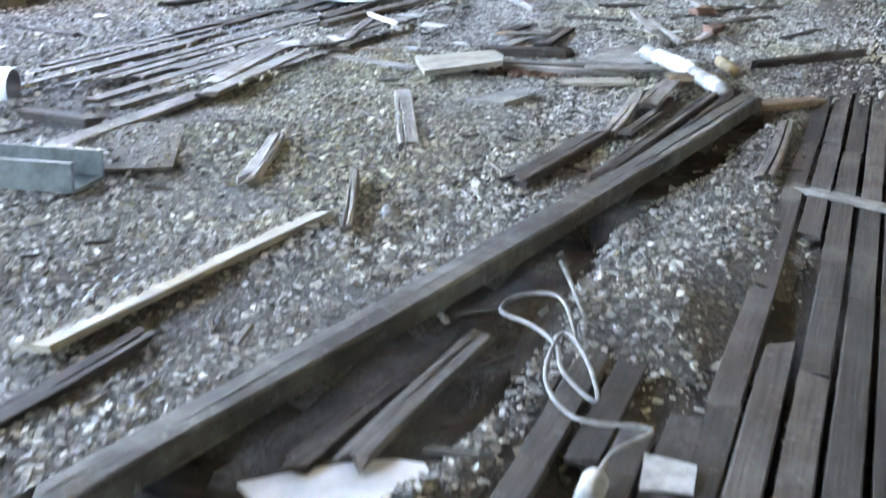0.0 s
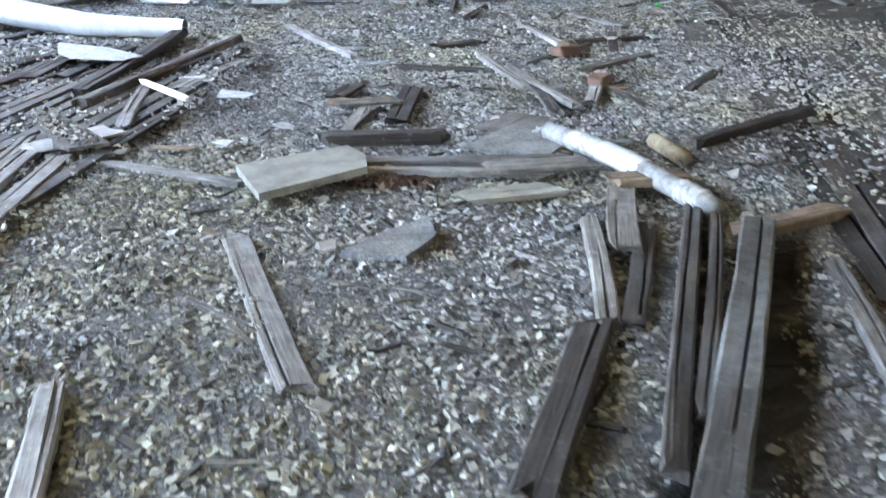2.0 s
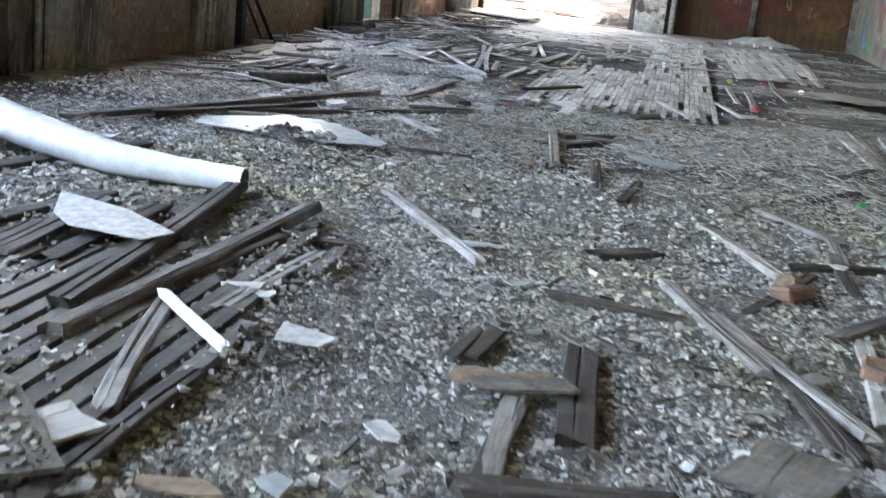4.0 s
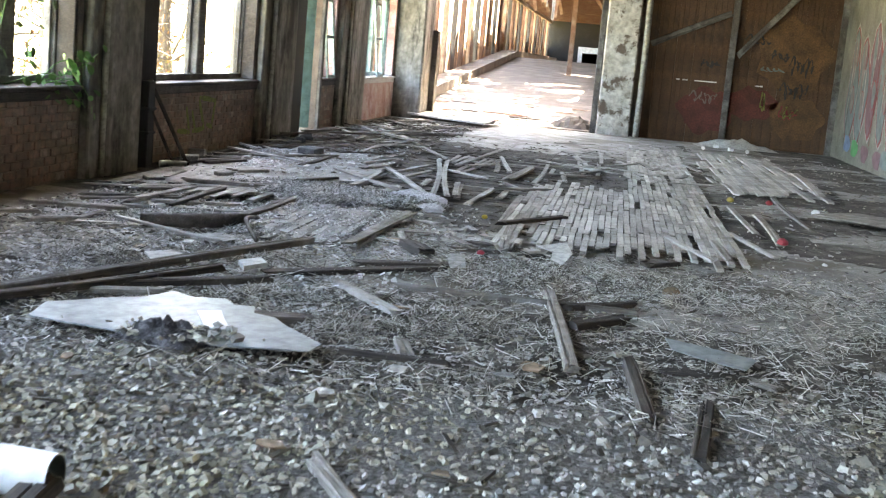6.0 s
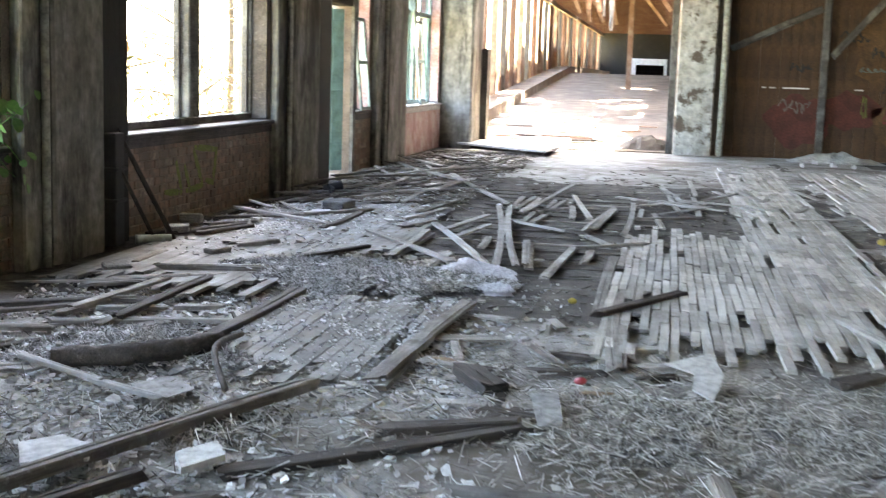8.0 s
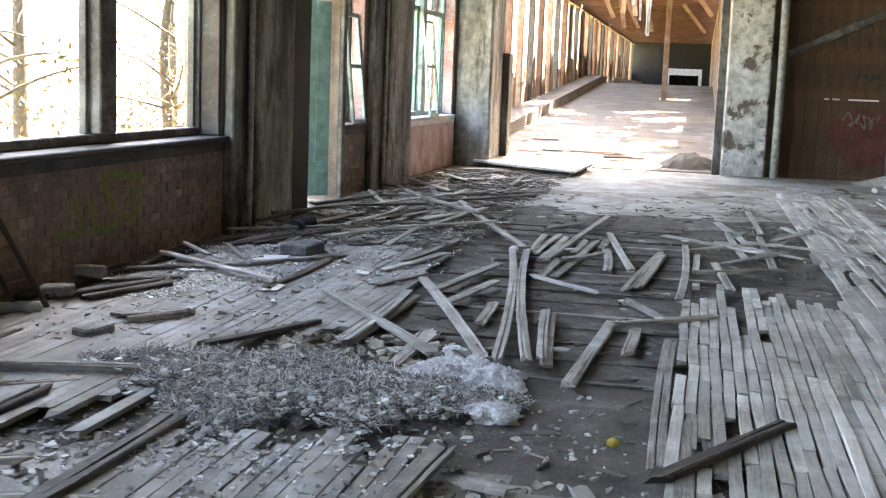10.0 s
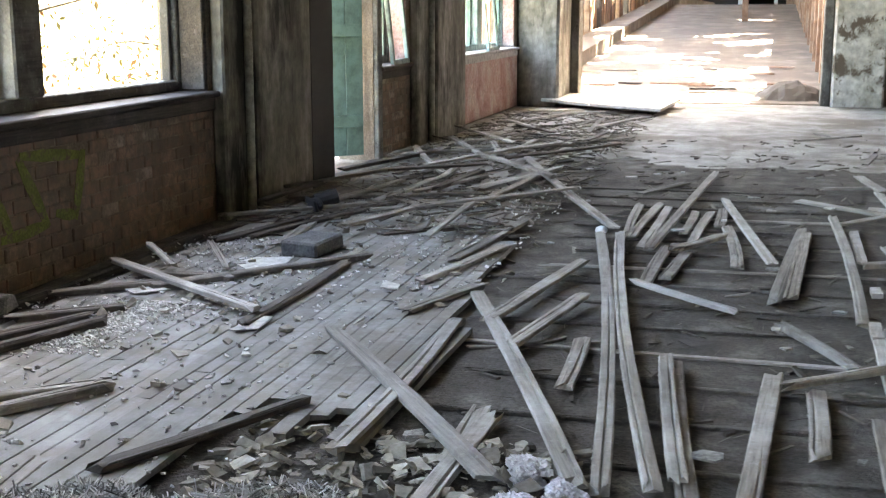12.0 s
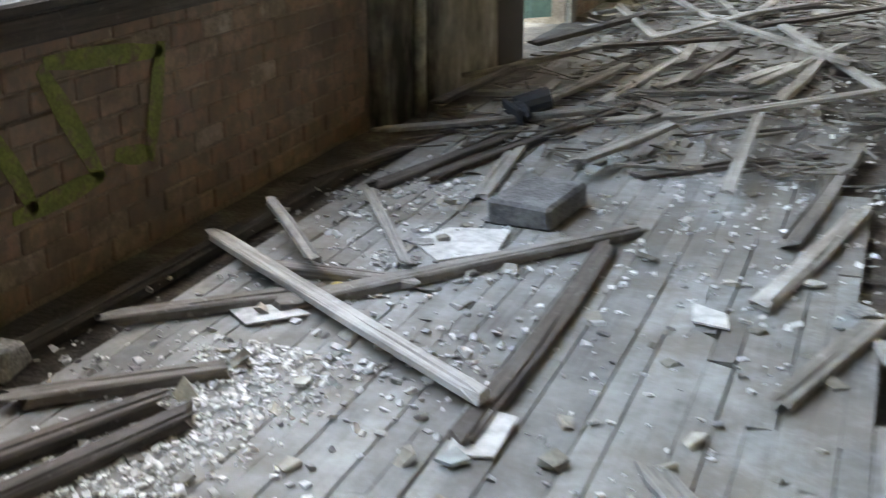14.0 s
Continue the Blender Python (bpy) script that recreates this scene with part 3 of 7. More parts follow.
for x0, z0, x1, z1 in ((-2.1, 2.1, -0.43, 2.9), (-0.2, 2.0, 1.4, 3.9)):
    ln = math.hypot(x1 - x0, z1 - z0)
    ob = new("brace", board_mesh("brace", ln, 0.13, 0.05, M_FRAME))
    ob.parent = part_n
    ob.matrix_world = Matrix.Translation(((x0 + x1) / 2, NORTH + 0.09, (z0 + z1) / 2)) @ Matrix.Rotation(-math.atan2(z1 - z0, x1 - x0), 4, "Y") @ pose(0, 0, 0, 90, 0, 0) @ pose(0, 0, 0, 0, 0, 0) @ Matrix.Rotation(radians(90), 4, "Z")

# sunk brickwork below and beside the near windows


def brick_panel(parent, y0, y1, z0, z1, x, mat, face="x", seed=1):
    """Courses of single bricks on a wall face that looks along +x (or -y)."""
    rng = random.Random(seed)
    meshes = []
    for k in range(6):
        b = bmesh.new()
        add_box(b, -0.012, -0.1, -0.0355, 0.012 + rng.uniform(-0.005, 0.005), 0.1, 0.0355, bevel=0.006, jitter=0.003)
        me = bpy.data.meshes.new("brick")
        b.to_mesh(me)
        b.free()
        me.materials.append(mat)
        meshes.append(me)
    z, row = z0 + 0.035, 0
    while z < z1 - 0.03:
        y = y0 + (0.1 if row % 2 else 0.0)
        while y < y1 - 0.02:
            if rng.random() > 0.04:
                ln = min(0.2, y1 - y)
                ob = new("brick", rng.choice(meshes))
                ob.parent = parent
                turn = 0 if face == "x" else -90
                place = (x - 0.003, y + ln / 2, z) if face == "x" else (y + ln / 2, x + 0.003, z)
                ob.matrix_world = pose(*place, rng.uniform(-0.6, 0.6), 0, turn + rng.uniform(-1, 1)) @ Matrix.Diagonal((1, ln / 0.2 * 0.995, 1, 1))
            y += 0.207
        z += 0.0765
        row += 1


# ---- windows ----


def window(n, y0, y1, lights=2, upper=2.5, mat=M_FRAME, sash=M_TEALLIGHT, glazed=(), sill_mat=M_DARK):
    w = empty("window_%d" % n, None, "tall timber window with missing glass", "window", kind="structure")
    xo, xi = WEST - 0.3, WEST - 0.18
    part("window_frame", boxes((xo, y0 + 0.003, SILL, xi, y0 + 0.09, HEAD - 0.003), (xo, y1 - 0.09, SILL, xi, y1 - 0.003, HEAD - 0.003), (xo, y0 + 0.093, HEAD - 0.1, xi, y1 - 0.093, HEAD - 0.003), (xo, y0 + 0.093, SILL, xi, y1 - 0.093, SILL + 0.07), bevel=0.008), mat, w)
    part("window_sill", boxes((WEST - THICK + 0.01, y0 - 0.06 if y0 > 19 else y0, SILL - 0.045, WEST + 0.07, y1 + 0.03, SILL - 0.004), bevel=0.01), sill_mat, w, "worn timber sill")
    part("apron", boxes((WEST + 0.004, y0, SILL - 0.13, WEST + 0.045, y1, SILL - 0.048), bevel=0.006), sill_mat, w, "dark board below the sill")
    for a, b in ((y0 + 0.004, y0 + 0.06), (y1 - 0.06, y1 - 0.004)):
        part("casing", boxes((xi + 0.003, a, SILL + 0.002, WEST - 0.004, b, HEAD - 0.004), bevel=0.008), M_DARK if sill_mat == M_DARK and y1 - y0 > 1.2 else M_PINK, w, "worn lining of the opening")
    step_y = (y1 - y0 - 0.18) / lights
    for i in range(1, lights):
        y = y0 + 0.09 + i * step_y
        part("mullion", boxes((xo + 0.01, y - 0.13, SILL + 0.073, xi + 0.06, y + 0.13, HEAD - 0.103), bevel=0.012), mat, w)
    for i in range(lights):
        a, b = y0 + 0.1 + i * step_y + (0.13 if i else 0), y0 + 0.08 + (i + 1) * step_y - (0.13 if i < lights - 1 else 0)
        part("transom", boxes((xo + 0.015, a - 0.005, upper - 0.04, xi - 0.01, b + 0.005, upper + 0.04), bevel=0.006), mat, w)
        for y in (a, b - 0.045):
            part("sash_stile", boxes((xo + 0.03, y + 0.002, SILL + 0.075, xi - 0.03, y + 0.043, upper - 0.043), bevel=0.005), sash, w, "flaking pale sash stile")
        mid = (a + b) / 2
        part("glazing_bar", boxes((xo + 0.04, mid - 0.015, upper + 0.043, xi - 0.04, mid + 0.015, HEAD - 0.105), bevel=0.004), sash, w)
        if i in glazed:
            p = raw("pane", [(xo + 0.06, mid + 0.02, upper + 0.05), (xo + 0.06, b - 0.01, upper + 0.05), (xo + 0.06, b - 0.01, HEAD - 0.11), (xo + 0.06, mid + 0.02, HEAD - 0.11), (xo + 0.064, mid + 0.02, upper + 0.05), (xo + 0.064, b - 0.01, upper + 0.05), (xo + 0.064, b - 0.01, HEAD - 0.11), (xo + 0.064, mid + 0.02, HEAD - 0.11)], [(0, 1, 2, 3), (7, 6, 5, 4), (0, 4, 5, 1), (1, 5, 6, 2), (2, 6, 7, 3), (3, 7, 4, 0)], M_GLASS, w, "remaining glass pane")
            p.visible_shadow = False
    return w


for n, (a, b, lo, hi) in enumerate([r for r in OPEN_W if r[2] > 0.1]):
    if b - a < 1.2:
        nw = window(n + 1, a, b, 1, 2.5, M_FRAME, M_TEALLIGHT)
    elif a > 30:
        nw = window(n + 1, a, b, 2, 2.5, M_TEALLIGHT, M_TEAL, (0, 1), M_PAPER)
    else:
        nw = window(n + 1, a, b, 2, 2.5, M_FRAME, M_FRAME, (1,))
    if a > 30 or b - a < 1.2:
        # loose sash leaning in the opening
        sash = empty("leaning_window", None, "broken teal window sash leaning in its opening", "window", "leaning windows")
        ln, wd = (1.35, 0.5) if b - a < 1.2 else (1.5, 0.6)
        for y in (-wd / 2, wd / 2):
            part("sash_stile", boxes((-0.02, y - 0.025, 0, 0.02, y + 0.025, ln), bevel=0.005), M_TEALLIGHT, sash)
        for z in (0.0, ln * 0.5, ln - 0.05):
            part("sash_rail", boxes((-0.018, -wd / 2 + 0.026, z, 0.018, wd / 2 - 0.026, z + 0.05), bevel=0.005), M_TEALLIGHT, sash)
        sash.matrix_world = pose(WEST + 0.035, (a + b) / 2 + 0.15, SILL - 0.004, 0, -6, 0)

# charred boarding between the pier and the window
for y, wd, th in ((19.78, 0.3, 0.075), (20.07, 0.26, 0.055)):
    ob = new("charred_board", board_mesh("charred_board", HEAD, wd, th, M_NEARBLACK, 34, 0.012, 0.03))
    ob.matrix_world = Matrix.Translation((WEST + 0.005, y, HEAD / 2 - 0.03)) @ Matrix.Rotation(radians(90), 4, "Z") @ pose(0, 0, 0, 90, 0, 0)
    tagged(ob, "charred black board standing between pier and window", "board", "charred boards", "structure")

# pair of dark jamb boards and the green door
tagged(part("door_jamb", boxes((WEST - 0.2, 25.52, -0.03, WEST + 0.13, 26.045, 2.75), bevel=0.015), M_NEARBLACK), "black timber door jamb, broad and worn", "door frame", kind="structure")
tagged(part("door_jamb", boxes((WEST - 0.2, 27.51, -0.03, WEST + 0.05, 27.64, 2.75), bevel=0.01), M_FRAME), "grey timber door jamb", "door frame", kind="structure")
tagged(part("door_head", boxes((WEST - 0.2, 26.05, 2.32, WEST + 0.02, 27.505, 2.52), bevel=0.01), M_DARK), "dark splintered beam over the door", "door frame", kind="structure")
door = empty("door_1", pose(WEST - 0.1, 27.46, 0.0, 0, 0, 48), "teal painted plank door standing open to the outside", "door", kind="structure")
for i in range(6):
    part("door_plank", boxes((-1.12 + i * 0.187, -0.02, 0.03, -1.12 + (i + 1) * 0.187 - 0.004, 0.02, 2.28), bevel=0.004), M_TEAL, door)
for z in (0.3, 1.15, 2.0):
    part("ledge", boxes((-1.1, -0.045, z, -0.02, -0.0215, z + 0.12), bevel=0.004), M_TEAL, door)
part("door_handle", boxes((-1.05, -0.08, 1.0, -1.02, -0.022, 1.12), bevel=0.006), M_RUST, door, "rusty iron handle")
# Pale slab for the sun-bright ground outside; the brightness is in its colour.
tagged(part("doorstep", boxes((WEST - 1.6, 25.9, -0.29, WEST - 0.37, 28.2, -0.02), bevel=0.02), M_SUNGROUND), "pale doorstep coloured as sunlit ground outside the open door", "doorstep", kind="structure")

# ---- the passage north of the hall ----
PW, PE, PN = -9.0, -3.1, 110.0


def ramp_z(y):
    return 1.62 * float(np.clip((y - 41.5) / 30.0, 0, 1))


rows_y = [35.5, 41.5, 56.5, 71.5, 90, 111]
rv, rf = [], []
for y in rows_y:
    rv += [(PW - 0.2, y, ramp_z(y) - 0.004), (PE + 0.2, y, ramp_z(y) - 0.004), (PE + 0.2, y, -0.3), (PW - 0.2, y, -0.3)]
for i in range(len(rows_y) - 1):
    for j in range(4):
        rf.append((i * 4 + j, i * 4 + (j + 1) % 4, i * 4 + 4 + (j + 1) % 4, i * 4 + 4 + j))
rf += [(0, 3, 2, 1), tuple(4 * (len(rows_y) - 1) + j for j in range(4))]
bmr = bmesh.new()
for v in rv:
    bmr.verts.new(v)
bmr.verts.ensure_lookup_table()
for f in rf:
    bmr.faces.new([bmr.verts[i] for i in f])
bmesh.ops.recalc_face_normals(bmr, faces=bmr.faces)
tagged(part("passage_floor", bmr, M_RAMP), "sandy concrete floor rising as a long ramp", "floor", kind="structure")
bmk = bmesh.new()
ky = [35.85, 41.5, 56.5, 71.5, 90, 110]
for y in ky:
    z = 0.3 + ramp_z(y)
    for x, zz in ((PW + 0.06, -0.2), (PW + 0.8, -0.2), (PW + 0.8, z), (PW + 0.06, z)):
        bmk.verts.new((x, y, zz))
bmk.verts.ensure_lookup_table()
for i in range(len(ky) - 1):
    for j in range(4):
        bmk.faces.new([bmk.verts[i * 4 + j], bmk.verts[i * 4 + (j + 1) % 4], bmk.verts[i * 4 + 4 + (j + 1) % 4], bmk.verts[i * 4 + 4 + j]])
bmk.faces.new([bmk.verts[j] for j in range(4)])
bmesh.ops.recalc_face_normals(bmk, faces=bmk.faces)
tagged(part("passage_kerb", bmk, M_RAMP), "raised concrete kerb climbing beside the ramp", "kerb", kind="structure")

p_west = empty("passage_wall_west", None, "open row of timber posts with ragged boarding between them", "wall", kind="structure")
p_east = empty("passage_wall_east", None, "red-brown boarded wall of the passage", "wall", kind="structure")
p_roof = bmesh.new()
y = 36.6
i = 0
while y < PN - 0.5:
    part("post", boxes((PW - 0.1, y - 0.11, -0.29, PW + 0.1, y + 0.11, 4.69), bevel=0.015), (M_ORANGE, M_DARK, M_ROOFWOOD)[i % 3], p_west)
    part("post", boxes((PE - 0.02, y - 0.1, -0.29, PE + 0.12, y + 0.1, 4.69), bevel=0.012), M_ORANGE, p_east)
    nxt = y + 2.3
    bx = y + 0.15
    while bx < nxt - 0.3:
        w = random.uniform(0.16, 0.26)
        low = ramp_z(y) + random.uniform(0.8, 1.9) if random.random() < (0.93 if y < 60 else 0.75) else 4.6
        if i == 0:
            low = random.uniform(1.2, 1.9)
        ob = new("board", board_mesh("board", low + 0.25, w - 0.01, 0.025, random.choice((M_ORANGE, M_ORANGE, M_ORANGE, M_REDWALL)), 3, 0.01, 0.08))
        ob.parent = p_west
        ob.matrix_world = Matrix.Translation((PW - 0.05, bx + w / 2, (low + 0.25) / 2 - 0.25)) @ Matrix.Rotation(radians(90), 4, "Z") @ pose(0, 0, 0, 90, 0, 0)
        bx += w + (0 if random.random() < 0.8 else 0.1)
    y = nxt
    i += 1
y = 35.82
while y < PN:
    w = random.uniform(0.3, 0.5)
    part("board", boxes((PE + 0.125, y, -0.29, PE + 0.16, y + w - 0.012, 4.69), bevel=0.004), M_ORANGE, p_east)
    y += w
for a, b in ((35.82, 50), (50.01, 64), (64.01, 78), (78.01, 94), (94.01, PN)):
    part("plate", boxes((PW - 0.12, a, 4.7, PW + 0.12, b, 4.9)), M_ORANGE, p_west)
    part("plate", boxes((PE - 0.02, a, 4.7, PE + 0.2, b, 4.9)), M_ORANGE, p_east)
y = 36.6
while y < PN - 0.5:
    if not 39.5 < y < 46:
        add_box(p_roof, PW - 0.1, y - 0.06, 4.905, PE + 0.1, y + 0.06, 5.1)
    y += 1.15
y = 35.8
while y < PN + 1:
    xa = PW - 0.4
    while xa < PE + 0.3:
        xb = min(PE + 0.45, xa + (random.uniform(0.25, 0.5) if y < 55 else random.uniform(0.6, 1.9)))
        torn = float(waves(xa, y * 0.8, 0.95, 2.0)) + 0.1 * random.uniform(-1, 1)
        gone = y < 66.0 and (39.4 < y < 41.4 and xa < -3.5 or y >= 41.4 and torn > 0.06 + 0.03 * (y - 42.6))
        if not gone and random.random() > (0.004 if y < 46 else 0.01):
            add_box(p_roof, xa, y, 5.105, xb - 0.01, y + 0.235, 5.13)
        xa = xb
    y += 0.24
tagged(part("passage_roof", p_roof, M_ROOFWOOD), "broken boarded roof on timber joists, light falling through", "roof", kind="structure")
# Near-black colour and a closed box behind stand in for the unlit far end.
end = part("passage_end_wall", boxes((PW - 0.3, PN, -0.3, -6.2, PN + 0.3, 5.2), (-3.9, PN, -0.3, PE + 0.4, PN + 0.3, 5.2), (-6.2, PN, 2.5, -3.9, PN + 0.3, 5.2), (PW - 0.3, PN + 9, -0.3, PE + 0.4, PN + 9.3, 5.2), (PW - 0.3, PN + 0.31, 5.2, PE + 0.4, PN + 9, 5.3), (PW - 0.4, PN + 0.31, -0.3, PW - 0.1, PN + 8.99, 5.19), (PE + 0.1, PN + 0.31, -0.3, PE + 0.4, PN + 8.99, 5.19)), M_NEARBLACK)
tagged(end, "far end of the passage with a doorway, coloured near-black for shade", "wall", kind="structure")
tagged(part("far_door_frame", boxes((-6.5, PN - 0.06, 1.6, -6.15, PN - 0.003, 3.0), (-3.95, PN - 0.06, 1.6, -3.7, PN - 0.003, 3.0), (-6.147, PN - 0.06, 2.5, -3.953, PN - 0.003, 3.0)), M_WHITE), "white painted frame of a far doorway", "door frame", kind="structure")
tagged(part("passage_post", boxes((-5.05, 60.0, 0.9, -4.85, 60.2, 4.9), bevel=0.01), M_ORANGE), "lone orange-brown timber prop under the roof", "post")
for x, y, z1, w in ((-5.5, 46.88, 3.6, 0.1), (-5.08, 46.88, 2.8, 0.1), (-4.75, 46.88, 4.0, 0.09), (-5.3, 46.88, 3.2, 0.06)):
    sh = bmesh.new()
    bmesh.ops.create_grid(sh, x_segments=4, y_segments=12, size=1)
    for v in sh.verts:
        s = (v.co.y + 1) / 2
        v.co = Vector((v.co.x * w * (0.3 + 0.7 * s) * (1 + 0.5 * noise.noise(Vector((x * 9, 1, 9 * s)))) + 0.05 * noise.noise(Vector((x, y, 3 * s))), 0.12 * noise.noise(Vector((v.co.x * 2, 5 * s, x))), z1 + (5.1 - z1) * s))
    sh = part("hanging_strip", sh, M_SCRAP)
    sh.location = (x, y, 0)
    sol = sh.modifiers.new("thickness", "SOLIDIFY")
    sol.thickness = 0.012
    tagged(sh, "torn pale roofing strip hanging from the passage roof", "roofing strip", "hanging roofing strips")
for x0, y0, x1, y1, z1 in ((-6.4, 52.7, -6.1, 53.1, 3.3), (-5.7, 48.1, -5.5, 48.3, 3.4), (-5.4, 55.0, -5.5, 55.2, 3.2), (-6.0, 61.9, -5.6, 62.0, 3.6), (-7.2, 55.0, -6.6, 55.1, 3.7), (-5.9, 50.4, -6.0, 50.6, 3.6), (-4.4, 52.7, -3.4, 52.8, 3.7), (-6.6, 57.3, -5.9, 57.5, 3.5), (-4.6, 66.5, -3.6, 66.6, 3.8)):
    tagged(tube("hanging_board", [(x0, y0, 5.0), ((x0 + x1) / 2, (y0 + y1) / 2, (5.0 + z1) / 2), (x1, y1, z1)], 0.09, M_ORANGE, bevel=0), "broken board hanging down from the passage roof", "board", "hanging roof boards")

rng = random.Random(21)
for i in range(14):
    x, y, a, ln = rng.uniform(-7.9, -3.5), rng.uniform(36.5, 46), rng.uniform(-0.6, 0.6), rng.uniform(0.2, 1.1)
    ob = new("fallen_lath", board_mesh("fallen_lath", ln, rng.uniform(0.06, 0.16), 0.025, rng.choice((M_ORANGE, M_DARK)), 3, 0.02, 0.05, rng))
    ob.matrix_world = pose(x, y, ramp_z(y) + (0.002 if y < 41.5 else 0.012), 0, 0, 90 + math.degrees(a) * 0.3)
    tagged(ob, "fallen roof lath lying on the passage floor", "plank", "fallen laths")

# ---- brickwork, paint ----
brick_panel(wall_west, 19.7, 23.95, 0.0, SILL - 0.06, WEST, M_BRICK, seed=3)
brick_panel(wall_west, 27.66, 28.7, 0.0, SILL - 0.06, WEST, M_BRICK, seed=4)
brick_panel(wall_west, 16.12, 18.42, 0.0, SILL - 0.06, WEST, M_BRICK, seed=5)
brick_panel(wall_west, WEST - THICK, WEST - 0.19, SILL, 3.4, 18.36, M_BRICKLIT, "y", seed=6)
tagged(part("sill_wall_face", boxes((WEST + 0.004, 30.75, 0.0, WEST + 0.03, 34.25, SILL - 0.06), bevel=0.004), M_PINK), "pink and white painted brick below a window", "wall", kind="structure")


def flat_shape(name, pts, depth, mat, m, parent=None, label="", smooth=False):
    """A thin flat shape from an outline in local x and y, its underside at z = 0."""
    n = len(pts)
    v = [(x, y, 0) for x, y in pts] + [(x, y, depth) for x, y in pts]
    f = [tuple(range(n - 1, -1, -1)), tuple(range(n, 2 * n))] + [(i, (i + 1) % n, n + (i + 1) % n, n + i) for i in range(n)]
    ob = raw(name, v, f, mat, parent, label)
    ob.matrix_world = m
    return ob


def stroke(parent, mat, y0, z0, y1, z1, width, x, look_east=True, proud=0.002):
    """One sprayed bar on a wall that runs along y."""
    ln, rng = math.hypot(y1 - y0, z1 - z0), random.Random(int(1000 * (y0 + z0 * 7)))
    pts = [(-ln / 2 - width * 0.3, -width * 0.3), (-ln * 0.2, -width * 0.52), (ln * 0.2, -width * 0.47), (ln / 2 + width * 0.3, -width * 0.35), (ln / 2 + width * 0.4, width * 0.25), (ln * 0.2, width * 0.5), (-ln * 0.15, width * 0.55), (-ln / 2 - width * 0.4, width * 0.3)]
    a = math.atan2(z1 - z0, y1 - y0)
    turn = Matrix(((0, 0, 1, 0), (1, 0, 0, 0), (0, 1, 0, 0), (0, 0, 0, 1))) if look_east else Matrix(((0, 0, -1, 0), (-1, 0, 0, 0), (0, 1, 0, 0), (0, 0, 0, 1)))
    if not look_east:
        a = math.pi - a
    return flat_shape("paint_bar", pts, proud, mat, Matrix.Translation((x, (y0 + y1) / 2, (z0 + z1) / 2)) @ turn @ Matrix.Rotation(a, 4, "Z"), parent)


spray = empty("spray_marks", None, "faded green spray paint strokes on brick", "graffiti", kind="structure")
SX = WEST + 0.015
for y0, z0, y1, z1, w in ((21.72, 0.64, 21.93, 0.3, 0.06), (21.93, 0.29, 21.55, 0.27, 0.05), (21.5, 0.5, 21.62, 0.28, 0.05), (21.75, 0.67, 22.3, 0.62, 0.05), (22.31, 0.62, 22.21, 0.3, 0.06), (22.2, 0.3, 22.04, 0.33, 0.05), (21.3, 0.55, 21.42, 0.28, 0.05), (21.05, 0.3, 21.4, 0.27, 0.05)):
    stroke(spray, M_SPRAY, y0, z0, y1, z1, w * 1.25, SX)

mural = empty("mural", None, "large graffiti of rounded shapes in magenta, white, teal and green", "graffiti", kind="structure")
M_MUR = [plain_mat("mural_" + n, c, 0.75, wear=0.3, scale=4) for n, c in (("magenta", (0.17, 0.085, 0.1)), ("grey", (0.2, 0.17, 0.155)), ("white", (0.36, 0.34, 0.315)), ("teal", (0.14, 0.18, 0.175)), ("green", (0.06, 0.28, 0.09)), ("blue", (0.14, 0.22, 0.36)), ("red", (0.24, 0.04, 0.04)), ("black", (0.03, 0.03, 0.03)))]
M_FADED = [rough_mat("faded_paint_" + n, [(0.35, d), (0.65, l)], 2.5, 0.85, 0.2, 0.004, 30) for n, d, l in (("red", (0.055, 0.02, 0.012), (0.125, 0.034, 0.026)), ("orange", (0.05, 0.028, 0.014), (0.15, 0.08, 0.033)))]
rng = random.Random(11)
TO_WEST = Matrix(((0, 0, -1, 0), (-1, 0, 0, 0), (0, 1, 0, 0), (0, 0, 0, 1)))


def blob(cy, cz, ry, rz, mat, layer, n=14):
    pts = [(ry * math.cos(a) * (1 + 0.22 * math.sin(3 * a + cy)), rz * math.sin(a) * (1 + 0.2 * math.cos(2 * a + cz))) for a in (2 * math.pi * k / n for k in range(n))]
    flat_shape("paint_shape", pts, 0.002, mat, Matrix.Translation((EAST - 0.001 - 0.0035 * layer, cy, cz)) @ TO_WEST, mural)


